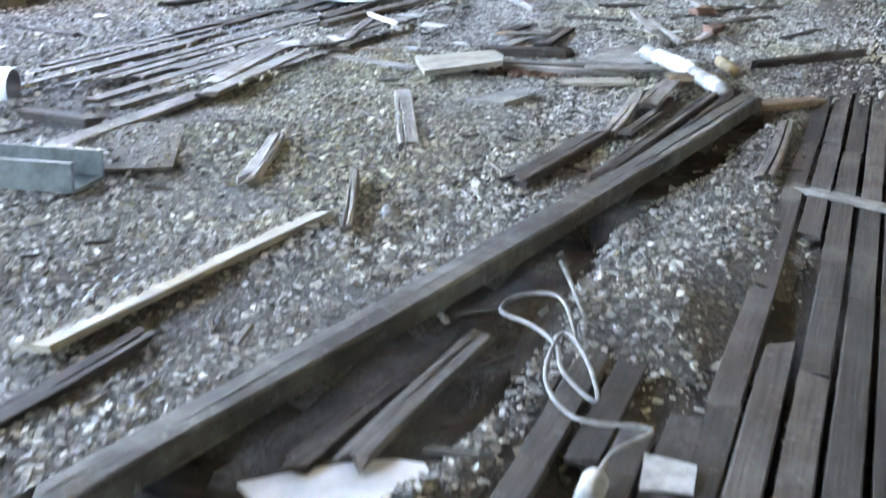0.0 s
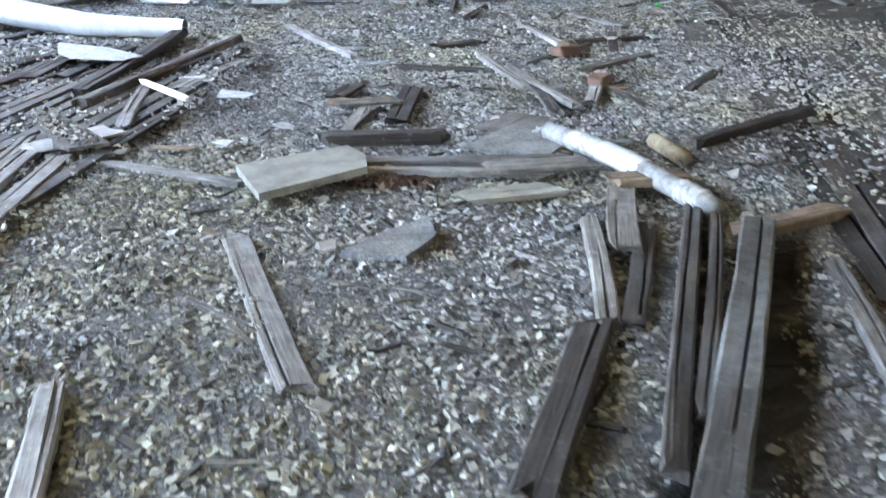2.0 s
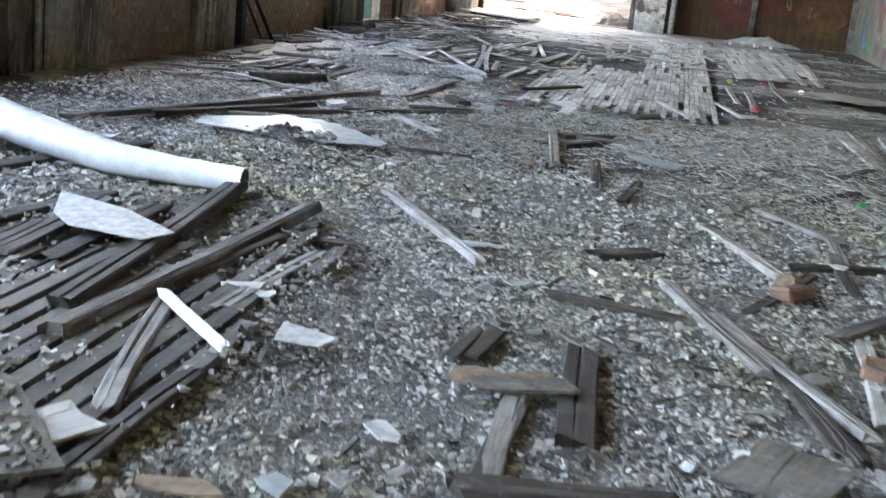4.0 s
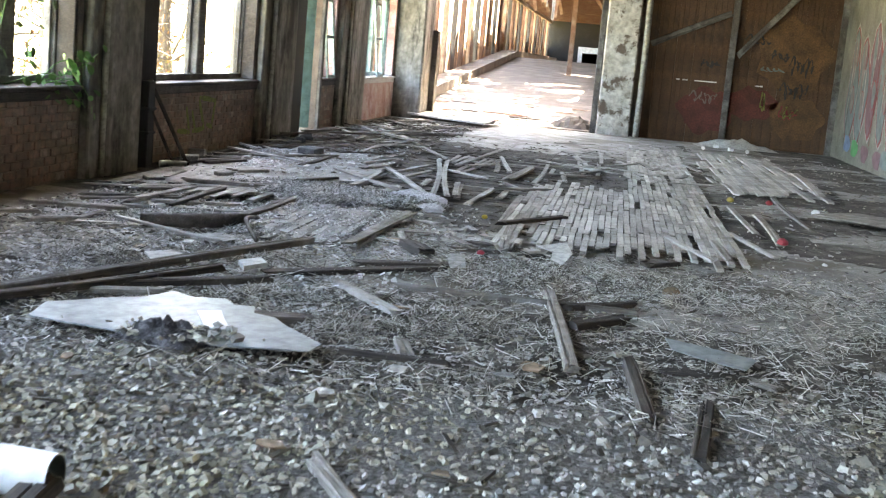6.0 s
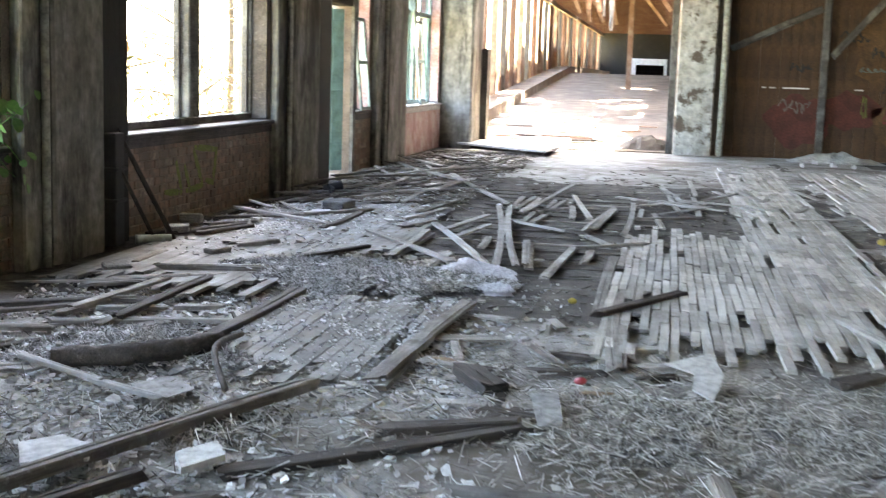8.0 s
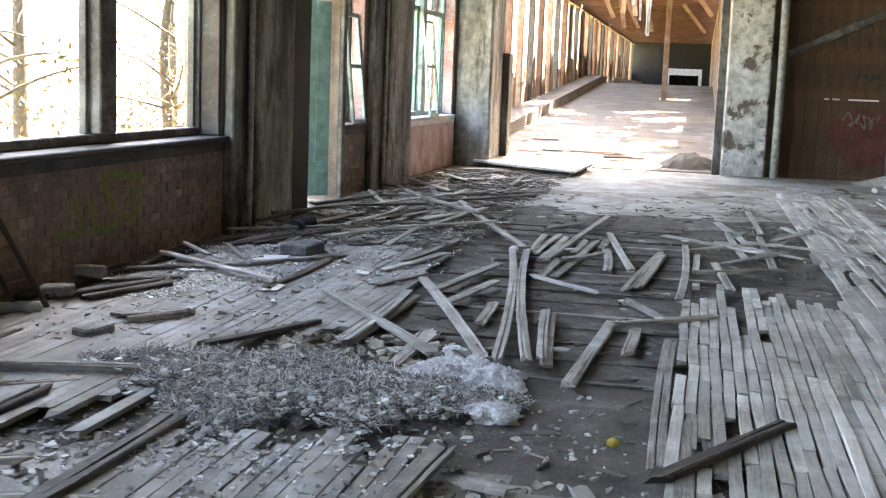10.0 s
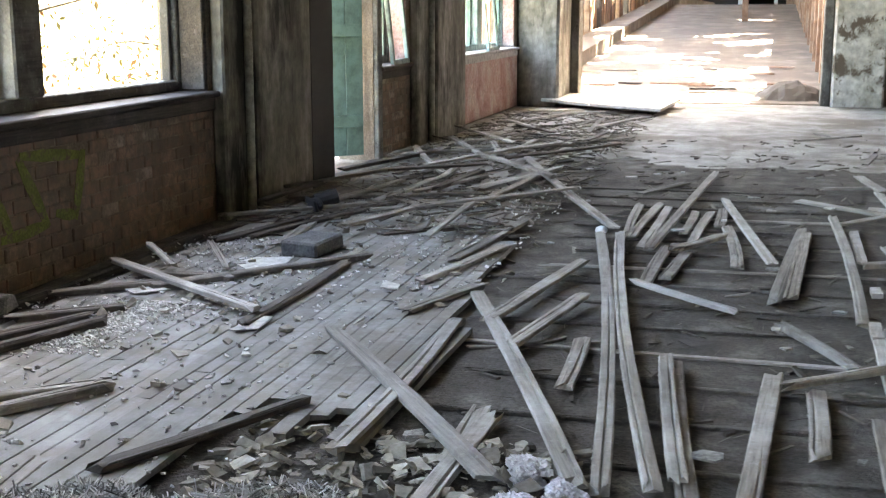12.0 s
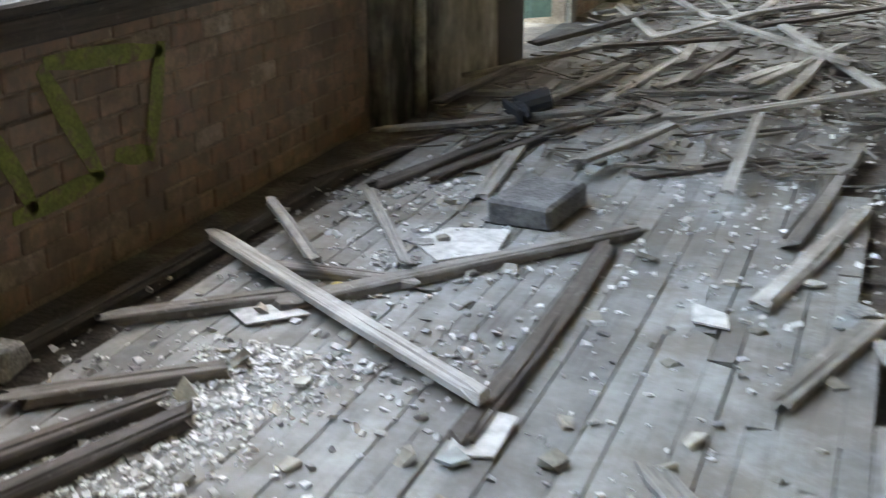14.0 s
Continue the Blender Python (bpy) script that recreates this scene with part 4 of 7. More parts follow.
for k in range(28):
    cy = 33.9 - k * 1.02
    top = 1.5 + rng.uniform(-0.15, 0.2)
    tall = 1.2 + rng.uniform(-0.15, 0.15)
    for layer, (grow, mt) in enumerate(((0.05, 2), (0.0, 6), (-0.06, rng.choice((0, 0, 1, 3))))):
        blob(cy, top, 0.56 + grow, tall + grow, M_MUR[mt], layer)
    for dy, dz, ry, rz in ((0.12, 0.45, 0.12, 0.5), (-0.18, -0.25, 0.16, 0.26), (-0.1, 0.7, 0.07, 0.22)):
        dy += rng.uniform(-0.06, 0.06)
        blob(cy + dy, top + dz, ry + 0.03, rz + 0.03, M_MUR[rng.choice((2, 6))], 3)
        blob(cy + dy, top + dz, ry, rz, M_MUR[rng.choice((1, 1, 0, 3))], 4)
    blob(cy + rng.uniform(-0.3, 0.3), rng.uniform(0.2, 0.4), 0.34, 0.2, M_MUR[(5, 4, 0, 0, 3)[k % 5]], 4)
    for _ in range(2):
        y = cy + rng.uniform(-0.5, 0.5)
        stroke(mural, M_MUR[rng.choice((2, 6, 7))], y, rng.uniform(0.3, 1.2), y + rng.uniform(-0.25, 0.25), rng.uniform(1.5, 2.6), rng.uniform(0.03, 0.06), EAST - 0.0185, False)
tagpanel = empty("partition_tags", None, "scrawled tags in black, red and turquoise on dark boards", "graffiti", kind="structure")
TO_SOUTH = Matrix(((1, 0, 0, 0), (0, 0, -1, 0), (0, 1, 0, 0), (0, 0, 0, 1)))
for x, z, w, h, mt in ((-0.75, 0.72, 0.62, 0.5, 0), (0.2, 0.95, 0.55, 0.36, 0), (1.0, 2.1, 0.8, 0.8, 1), (1.2, 0.7, 0.6, 0.5, 1)):
    pts = [(w * math.cos(a) * (1 + 0.12 * math.sin(5 * a + x) + rng.uniform(-0.05, 0.05)), h * math.sin(a) * (1 + 0.12 * math.cos(7 * a) + rng.uniform(-0.05, 0.05))) for a in (2 * math.pi * k / 36 for k in range(36))]
    flat_shape("paint_shape", pts, 0.002, M_FADED[mt], Matrix.Translation((x, NORTH + 0.0945 + 0.0035 * (int(x * 10) % 2), z)) @ TO_SOUTH, tagpanel)


def scrawl(x, z, w, h, turns, mat):
    """A looping scrawled tag as one thin ribbon of paint."""
    n, v, f = 20 * turns, [], []
    a, b = rng.uniform(0, 6), rng.uniform(0.7, 1.4)
    line = []
    for k in range(n + 1):
        t = k / n
        p = 2 * math.pi * turns * t
        line.append((x - w / 2 + w * t + 0.42 * w / turns * math.cos(p + a), z + h / 2 * math.sin(p * b) * (0.6 + 0.4 * math.sin(2.3 * p + a)) + 0.12 * h * math.sin(0.7 * p)))
    for k, (px, pz) in enumerate(line):
        qx, qz = line[min(n, k + 1)]
        ox, oz = line[max(0, k - 1)]
        d = math.hypot(qx - ox, qz - oz) or 1.0
        th = 0.013 * (1 + 0.5 * math.sin(k * 0.6 + a))
        v += [(px - (qz - oz) / d * th, NORTH + 0.0915, pz + (qx - ox) / d * th), (px + (qz - oz) / d * th, NORTH + 0.0915, pz - (qx - ox) / d * th)]
    f = [(2 * k, 2 * k + 1, 2 * k + 3, 2 * k + 2) for k in range(n)]
    raw("paint_line", v, f, mat, tagpanel)


for x, z, w, h, turns, mt in ((-0.85, 1.0, 0.55, 0.22, 5, M_MUR[1]), (0.55, 1.74, 0.5, 0.1, 4, M_MUR[3]), (1.2, 1.85, 0.5, 0.4, 5, M_MUR[7]), (1.1, 1.3, 0.55, 0.35, 5, M_MUR[7]), (0.7, 2.05, 0.4, 0.22, 3, M_MUR[7]), (1.0, 0.8, 0.4, 0.32, 3, M_MUR[6]), (0.45, 1.0, 0.12, 0.45, 2, M_SPRAY), (-0.8, 1.75, 0.4, 0.16, 4, M_MUR[7]), (0.2, 2.35, 0.5, 0.2, 4, M_MUR[7]), (1.05, 0.8, 0.3, 0.3, 2, M_SPRAY)):
    scrawl(x, z, w, h, turns, mt)
# White strips painted in for bright slits of daylight between the boards.
for x, z, w in ((-1.5, 1.34, 0.08), (-1.36, 1.34, 0.12), (-1.1, 1.34, 0.5), (0.25, 1.34, 0.16)):
    tagged(part("light_gap", boxes((x, NORTH + 0.088, z, x + w, NORTH + 0.093, z + 0.03)), M_WHITE), "white strip painted for daylight through a gap in the boards", "trim", kind="structure")

M_TAG = plain_mat("black_spray", (0.02, 0.02, 0.02), 0.85, wear=0.5, scale=20)
pier_tag = empty("pier_tag", None, "black scrawled tag on a concrete pier", "graffiti", kind="structure")
for y0, z0, y1, z1 in ((18.52, 2.5, 18.55, 2.05), (18.55, 2.05, 18.68, 2.1), (18.68, 2.1, 18.7, 2.5), (18.52, 2.52, 18.7, 2.5)):
    stroke(pier_tag, M_TAG, y0, z0, y1, z1, 0.06, WEST + 0.102)
for y0, z0, y1, z1 in ((18.95, 2.5, 18.97, 2.0), (18.97, 2.2, 19.1, 2.25), (19.12, 2.45, 19.12, 2.1), (19.2, 2.4, 19.3, 2.1)):
    stroke(pier_tag, M_TAG, y0, z0, y1, z1, 0.05, WEST + 0.152)

pier_scrawl = empty("pier_scrawl", None, "thin pale scrawls on a dark concrete pier", "graffiti", kind="structure")
for y0, z0, y1, z1 in ((14.95, 0.1, 15.1, 0.75), (15.1, 0.75, 15.12, 1.3), (15.25, 0.12, 15.27, 1.2), (15.42, 1.25, 15.5, 0.6), (15.5, 0.6, 15.56, 1.1), (15.62, 0.15, 15.66, 0.55), (15.78, 0.6, 15.83, 1.05), (15.83, 1.05, 15.88, 0.55)):
    stroke(pier_scrawl, M_SCRAP, y0, z0, y1, z1, 0.025, WEST + 0.152)

# ---- strip flooring that is left ----


def strip_floor(label, x0, x1, y0, y1, z, seed, ragged=0.5, loss=0.05, pitch=0.078, lift=0.006, mat=M_BOARD, south=None, north=None, roll=0.6, lengths=(0.7, 2.3), skew=0.12, gap=0.002):
    """Narrow floorboards along y, with broken ends, gaps and lifted pieces."""
    rng = random.Random(seed)
    ob = empty("strip_floor", None, label, "floor", kind="structure")
    kinds = [board_mesh("floorboard", 1.0, pitch - gap, 0.024, mat, 2, 0.002, 0.02, rng) for _ in range(7)]
    x = x0 + pitch / 2
    while x < x1:
        a = (south(x) if south else y0) + rng.uniform(-ragged, ragged)
        b = (north(x) if north else y1) + rng.uniform(-ragged, ragged)
        while a < b - 0.15:
            ln = min(rng.uniform(*lengths), b - a)
            if rng.random() > loss:
                bd = new("floorboard", rng.choice(kinds))
                bd.parent = ob
                mid = a + ln / 2
                bd.matrix_world = pose(x + rng.uniform(-0.003, 0.003), mid, z + rng.uniform(0, lift), rng.uniform(-0.08, 0.08), rng.uniform(-roll, roll), rng.uniform(-skew, skew)) @ Matrix.Diagonal((1, ln - 0.006, 1, 1))
            a += ln
        x += pitch
    return ob


strip_floor("grey strip flooring with open joints", -0.32, 1.95, 0.4, 8.8, 0.0, 1, 0.5, 0.05, 0.098, 0.012, M_DARKBOARD, roll=2.0, gap=0.018, skew=0.3)
strip_floor("grimy strip flooring strewn with gravel", -0.32, 1.95, 8.8, 12.0, 0.0, 8, 0.5, 0.1, 0.098, 0.012, M_GRIMY, roll=2.0, gap=0.014, skew=0.4)
strip_floor("grey strip flooring running out under gravel", -0.78, -0.33, 0.6, 2.85, -0.004, 2, 0.3, 0.08, 0.098, 0.012, M_DARKBOARD, gap=0.02, skew=0.4)
strip_floor("dusty grey strip flooring, partly loose", -4.75, -3.35, 5.6, 9.6, 0.07, 3, 0.6, 0.2, 0.1, 0.014, M_GRIMY, gap=0.03, roll=2.0, skew=0.4)
strip_floor("pale dusty patch of strip flooring", -3.58, -1.55, 17.3, 22.2, 0.0, 4, 0.45, 0.05, 0.058, 0.014, M_PALEFLOOR, roll=3.5, gap=0.007, lengths=(0.25, 1.1), skew=1.0, north=lambda x: 22.3 if x < -2.45 else 31.0)
strip_floor("dusty patch of strip flooring", -5.5, -4.42, 16.2, 18.1, 0.0, 5, 0.25, 0.03, 0.066, 0.006, M_FLOOR, gap=0.004, roll=0.8, skew=0.3)
strip_floor("grey strip flooring along the window wall", -7.3, -5.28, 18.7, 29.0, 0.0, 6, 0.4, 0.0, 0.068, 0.002, M_FLOOR, south=lambda x: 20.0 if x > -5.8 else 18.2, north=lambda x: 21.3 + (-5.3 - x) * 9 if x > -6.2 else 29.5)
strip_floor("broken strip flooring by the end of the hall", -1.3, 0.2, 24.0, 31.0, 0.0, 7, 0.6, 0.3, 0.08, 0.006, M_PALEFLOOR)
for i in range(16):
    y = 19.6 + 0.43 * i
    ob = new("nailer", board_mesh("nailer", random.uniform(1.3, 1.9), 0.03, 0.012, M_PLANK if i % 4 == 0 else M_DIRT, 4, 0.02, 0.1))
    ob.matrix_world = pose(-4.45 + random.uniform(-0.15, 0.15), y, -0.02, 0, 0, 90 + random.uniform(-2, 2))
    tagged(ob, "thin timber batten set in the bare subfloor", "batten", "subfloor battens", "structure")

# ---- loose boards ----
PLANK_LABELS = {M_PLANK: "weathered grey loose floorboard lying on the floor", M_DARK: "dark old timber lying on the rubble", M_BEAM: "heavy worn timber beam lying on the gravel", M_PALE: "pale flat board lying on the gravel", M_WHITE: "white painted lath lying on boards", M_BOARD: "dusty grey loose floorboard on the floor", M_FOAM: "tan rotten board on the gravel"}


def plank(x0, y0, x1, y1, width=0.085, thick=0.024, z=0.03, mat=M_PLANK, z1=None, name="loose_plank", roll=0.0, group="loose planks"):
    """A loose board between two ends on the floor."""
    ln = math.hypot(x1 - x0, y1 - y0)
    end = z if z1 is None else z1
    width *= (0.7 if mat == M_BOARD else 0.84) if 0.08 <= width <= 0.1 and (mat == M_BOARD or width <= 0.09) else 1.0
    ob = new(name, board_mesh(name, math.hypot(ln, end - z), width, thick * (1.0 if thick > 0.1 else 0.65), mat, max(3, int(ln * 4)), 0.012 * ln, 0.05))
    rise = math.degrees(math.atan2(end - z, ln))
    ob.matrix_world = Matrix.Translation(((x0 + x1) / 2, (y0 + y1) / 2, (z + end) / 2)) @ Matrix.Rotation(math.atan2(y1 - y0, x1 - x0) - math.pi / 2, 4, "Z") @ pose(0, 0, 0, rise, roll, 0)
    return tagged(ob, PLANK_LABELS.get(mat, PLANK_LABELS[M_PLANK]), "plank", group)


def gz_at(x, y):
    return float(ground_z(x, y))


# first stretch: beams and boards on the gravel
plank(-1.42, 1.7, -0.62, 6.42, 0.115, 0.1, 0.06, M_FRAME, name="timber_beam")
for bx, by in ((-1.36, 2.0), (-1.03, 4.0), (-0.66, 6.2)):
    plank(bx - 0.1, by, bx + 0.1, by + 0.03, 0.09, 0.12, -0.06, M_DARK, name="packing_block", group="packing blocks")
plank(-1.01, 4.62, -0.82, 6.77, 0.08, 0.06, 0.06, M_DARK)
plank(-0.93, 4.9, -0.74, 6.8, 0.05, 0.05, 0.06, M_DARK)
plank(-1.22, 6.5, -1.15, 5.45, 0.07, 0.05, 0.06, M_PLANK)
plank(-1.31, 4.45, -1.19, 5.45, 0.11, 0.06, 0.06, M_DARK)
plank(-1.1, 6.88, -1.09, 6.1, 0.11, 0.03, 0.09, M_PLANK)
plank(-1.02, 6.4, -1.08, 5.5, 0.09, 0.04, 0.06, M_DARK)
plank(-2.46, 6.16, -1.93, 4.92, 0.1, 0.05, 0.05)
plank(-2.33, 4.16, -2.56, 4.86, 0.09, 0.06, 0.05)
plank(-1.93, 4.32, -1.66, 3.63, 0.035, 0.1, 0.045)
plank(-2.47, 5.58, -2.15, 5.31, 0.025, 0.02, 0.07, M_PLANK)
plank(-1.83, 2.0, -1.8, 2.6, 0.09, 0.03, 0.05, M_DARK)
plank(-2.03, 2.42, -1.89, 3.8, 0.22, 0.03, 0.052, M_PALE, roll=-13)
plank(-0.98, 2.15, -0.94, 2.92, 0.085, 0.03, 0.05)
plank(-1.09, 2.1, -1.05, 2.6, 0.085, 0.03, 0.04, M_DARK)
plank(-3.32, 7.13, -2.66, 6.87, 0.09, 0.04, 0.06)
plank(-2.2, 7.22, -1.32, 7.36, 0.1, 0.05, 0.065)
plank(-2.14, 7.1, -1.4, 7.14, 0.06, 0.05, 0.06)
plank(-1.62, 7.1, -1.22, 7.22, 0.17, 0.025, 0.1, M_PLANK)
plank(-2.46, 7.62, -1.92, 7.72, 0.1, 0.09, 0.06, M_DARK)
plank(-2.2, 8.1, -2.25, 8.97, 0.12, 0.04, 0.06, M_DARK)
plank(-2.4, 7.7, -2.42, 8.4, 0.07, 0.03, 0.06)
plank(-0.75, 7.7, -0.12, 8.5, 0.09, 0.07, 0.06, M_DARK)
plank(-0.41, 6.14, -0.4, 5.0, 0.09, 0.05, 0.03)
plank(-0.24, 4.9, 0.12, 4.7, 0.05, 0.04, 0.03)
plank(-1.72, 6.75, -1.36, 6.92, 0.16, 0.03, 0.06, M_TANSLAB)
plank(-1.12, 6.9, -0.85, 7.0, 0.15, 0.05, 0.1, M_FOAM)
plank(-0.72, 6.4, -0.3, 6.75, 0.12, 0.06, 0.04, M_FOAM)
plank(-1.66, 8.0, -1.52, 8.32, 0.3, 0.012, 0.06, M_PLANK)
# boards on the west side of the gravel
plank(-3.46, 5.8, -3.74, 7.4, 0.1, 0.04, 0.085)
plank(-3.33, 5.55, -3.53, 7.12, 0.1, 0.04, 0.085)
plank(-3.58, 6.05, -3.84, 7.45, 0.07, 0.04, 0.085)
plank(-3.38, 4.3, -3.52, 7.0, 0.11, 0.04, 0.06, M_BEAM)
plank(-4.6, 7.95, -4.68, 9.5, 0.09, 0.05, 0.085, M_DARK)
plank(-3.93, 8.4, -3.69, 9.85, 0.09, 0.05, 0.085, M_DARK)
plank(-4.53, 5.85, -3.95, 7.05, 0.09, 0.05, 0.06, M_DARK)
plank(-4.68, 7.4, -4.6, 9.0, 0.09, 0.06, 0.085, M_DARK)
plank(-3.92, 4.85, -3.48, 4.78, 0.1, 0.08, 0.06, M_DARK)
plank(-4.02, 8.5, -4.24, 10.8, 0.1, 0.085, 0.085, M_DARK)
plank(-3.9, 8.22, -3.74, 10.52, 0.09, 0.085, 0.085, M_BEAM)
plank(-3.48, 7.7, -3.74, 8.75, 0.09, 0.05, 0.085)
plank(-3.72, 8.66, -3.33, 8.22, 0.045, 0.03, 0.14, M_WHITE)
plank(-4.55, 8.95, -4.66, 10.1, 0.11, 0.05, 0.085, M_DARK)
plank(-4.35, 9.0, -4.37, 10.1, 0.1, 0.05, 0.085, M_DARK)
plank(-5.1, 8.6, -4.75, 10.3, 0.1, 0.05, 0.06, M_DARK)
plank(-3.55, 8.75, -3.46, 9.7, 0.09, 0.03, 0.085)
plank(-3.39, 7.3, -3.38, 8.1, 0.09, 0.03, 0.085, M_DARK)
plank(-3.64, 10.0, -3.38, 10.05, 0.07, 0.03, 0.06, M_DARK)
plank(-6.3, 7.56, -5.5, 7.39, 0.1, 0.05, 0.05, M_DARK)
plank(-5.9, 9.2, -5.2, 11.8, 0.1, 0.06, 0.05, M_DARK)
plank(-3.7, 7.2, -3.5, 7.6, 0.2, 0.02, 0.11, M_PLANK)
# gravel, further on
plank(-6.04, 12.3, -4.74, 15.76, 0.075, 0.07, 0.06, M_BEAM)
plank(-3.0, 15.0, -2.79, 13.18, 0.085, 0.06, 0.035)
plank(-3.58, 11.4, -2.8, 10.05, 0.06, 0.05, 0.055)
plank(-1.97, 10.12, -1.6, 9.05, 0.06, 0.05, 0.06)
plank(-1.76, 9.7, -1.3, 8.5, 0.06, 0.05, 0.06)
plank(-1.62, 9.4, -1.36, 8.3, 0.05, 0.05, 0.05, M_DARK)
plank(-1.54, 9.05, -1.42, 8.4, 0.07, 0.03, 0.06, M_DARK)
plank(-1.75, 11.5, -1.32, 10.3, 0.07, 0.05, 0.05)
plank(-1.5, 12.5, -1.0, 11.65, 0.08, 0.04, 0.04)
plank(-1.24, 14.0, -0.66, 13.2, 0.07, 0.04, 0.0)
plank(-2.42, 7.65, -2.4, 8.32, 0.09, 0.03, 0.06, M_DARK)
plank(-2.46, 9.68, -1.9, 9.56, 0.08, 0.05, 0.055, M_DARK)
plank(-2.6, 9.05, -2.65, 8.7, 0.12, 0.03, 0.06, M_DARK)
plank(-1.31, 10.25, -1.26, 9.25, 0.08, 0.03, 0.05, M_DARK)
plank(-1.11, 11.28, -1.1, 10.3, 0.08, 0.03, 0.05, M_DARK)
plank(-1.34, 10.9, -0.86, 11.1, 0.09, 0.05, 0.04, M_DARK)
plank(-2.27, 12.0, -2.19, 12.75, 0.08, 0.06, 0.04, M_DARK)
plank(-2.3, 10.5, -2.05, 10.72, 0.12, 0.06, 0.05, M_DARK)
plank(-2.54, 8.4, -2.24, 8.52, 0.12, 0.02, 0.09, M_DUSTPANEL)
# rubble and straw zone
plank(-5.7, 13.0, -4.95, 14.45, 0.07, 0.06, 0.06, M_DARK)
plank(-5.4, 13.7, -4.62, 14.37, 0.09, 0.06, 0.04, M_DARK)
plank(-5.6, 13.5, -5.0, 13.75, 0.08, 0.05, 0.04)
plank(-4.24, 14.55, -3.76, 13.9, 0.07, 0.05, 0.04)
plank(-3.92, 14.67, -2.5, 14.68, 0.05, 0.05, 0.035)
plank(-2.86, 14.62, -2.5, 14.92, 0.08, 0.05, 0.035, M_DARK)
plank(-2.8, 14.12, -2.54, 14.45, 0.09, 0.06, 0.035, M_DARK)
plank(-2.52, 13.4, -2.44, 12.4, 0.08, 0.06, 0.04, M_DARK)
tagged(tube("charred_log", [(-6.02, 15.88, 0.08), (-5.74, 16.0, 0.085), (-5.56, 16.19, 0.08), (-5.42, 16.48, 0.07)], 0.05, M_DARK, rough=0.2), "thick charred log lying before a heap of stuffing", "log")
plank(-6.21, 15.9, -5.62, 15.56, 0.045, 0.03, 0.07, M_BOARD)
plank(-5.66, 15.58, -5.26, 15.39, 0.045, 0.03, 0.065, M_BOARD)
plank(-5.57, 16.75, -5.54, 18.2, 0.1, 0.08, 0.0, M_DARK)
plank(-6.72, 18.68, -5.95, 18.86, 0.09, 0.07, 0.02)
plank(-6.57, 16.08, -6.15, 16.72, 0.09, 0.05, 0.0, M_DARK)
plank(-6.23, 17.0, -6.24, 18.4, 0.08, 0.05, 0.02, M_DARK)
plank(-6.6, 17.2, -6.5, 18.3, 0.08, 0.04, 0.02)
plank(-4.3, 15.3, -3.8, 15.55, 0.1, 0.05, 0.03, M_DARK)
plank(-3.45, 17.75, -3.42, 16.75, 0.09, 0.05, 0.0)
plank(-3.62, 20.55, -3.61, 18.2, 0.09, 0.03, 0.005)
plank(-3.52, 18.85, -3.45, 16.7, 0.085, 0.04, 0.01)
plank(-3.44, 19.1, -3.4, 18.2, 0.08, 0.03, 0.005)
plank(-3.6, 18.0, -3.1, 18.9, 0.07, 0.05, 0.03, M_DARK)
plank(-3.9, 17.12, -3.72, 16.75, 0.07, 0.02, 0.01)
plank(-4.42, 17.2, -4.12, 17.28, 0.12, 0.02, 0.0)
plank(-4.15, 16.45, -3.96, 16.12, 0.13, 0.09, 0.0, M_DARK)
plank(-4.3, 17.86, -4.1, 17.8, 0.09, 0.03, 0.0)
plank(-4.4, 16.66, -4.2, 16.6, 0.1, 0.03, 0.0)
plank(-4.52, 16.1, -4.41, 18.15, 0.1, 0.03, 0.026)
# half buried timbers in the straw
plank(-4.62, 13.39, -4.1, 13.54, 0.12, 0.07, 0.02, M_DARK)
plank(-3.83, 12.92, -3.37, 12.92, 0.04, 0.04, 0.05, M_DARK)
plank(-5.49, 13.77, -5.37, 14.21, 0.08, 0.05, 0.04, M_DARK)
plank(-5.24, 13.27, -5.04, 13.46, 0.07, 0.05, 0.04, M_PLANK)
plank(-2.56, 14.4, -2.8, 14.19, 0.06, 0.05, 0.03, M_DARK)
plank(-4.71, 14.67, -3.77, 15.51, 0.1, 0.05, 0.02, M_DARK)
plank(-2.37, 16.67, -2.17, 16.88, 0.12, 0.05, 0.02, M_DARK)
plank(-2.36, 13.39, -1.98, 13.43, 0.12, 0.02, 0.03, M_DARK)
plank(-1.94, 13.41, -1.82, 13.28, 0.06, 0.03, 0.03, M_PLANK)
plank(-3.61, 13.2, -3.54, 12.96, 0.07, 0.05, 0.05, M_PLANK)
# east part of the hall
plank(-2.2, 18.45, -1.84, 17.2, 0.09, 0.03, 0.03, M_BOARD)
plank(-1.53, 19.3, -1.26, 17.95, 0.09, 0.03, 0.0, M_BOARD)
plank(-1.09, 21.15, -1.12, 18.8, 0.09, 0.03, 0.0)
plank(-1.32, 21.75, -1.26, 19.5, 0.09, 0.03, 0.0, M_BOARD)
plank(0.22, 27.8, 0.05, 24.0, 0.12, 0.03, 0.03, M_BOARD)
plank(-0.64, 23.4, -0.62, 20.3, 0.08, 0.03, 0.0)
plank(-0.18, 17.8, -0.22, 15.4, 0.1, 0.04, 0.0)
plank(-0.35, 17.2, -0.3, 15.2, 0.1, 0.04, 0.0)
plank(0.1, 17.6, 0.0, 15.6, 0.1, 0.04, 0.0)
plank(-1.75, 18.3, -1.7, 17.3, 0.09, 0.03, 0.03)
# the great heap of boards in the middle
plank(-5.82, 21.17, -4.8, 19.7, 0.1, 0.03, 0.03, M_BOARD)
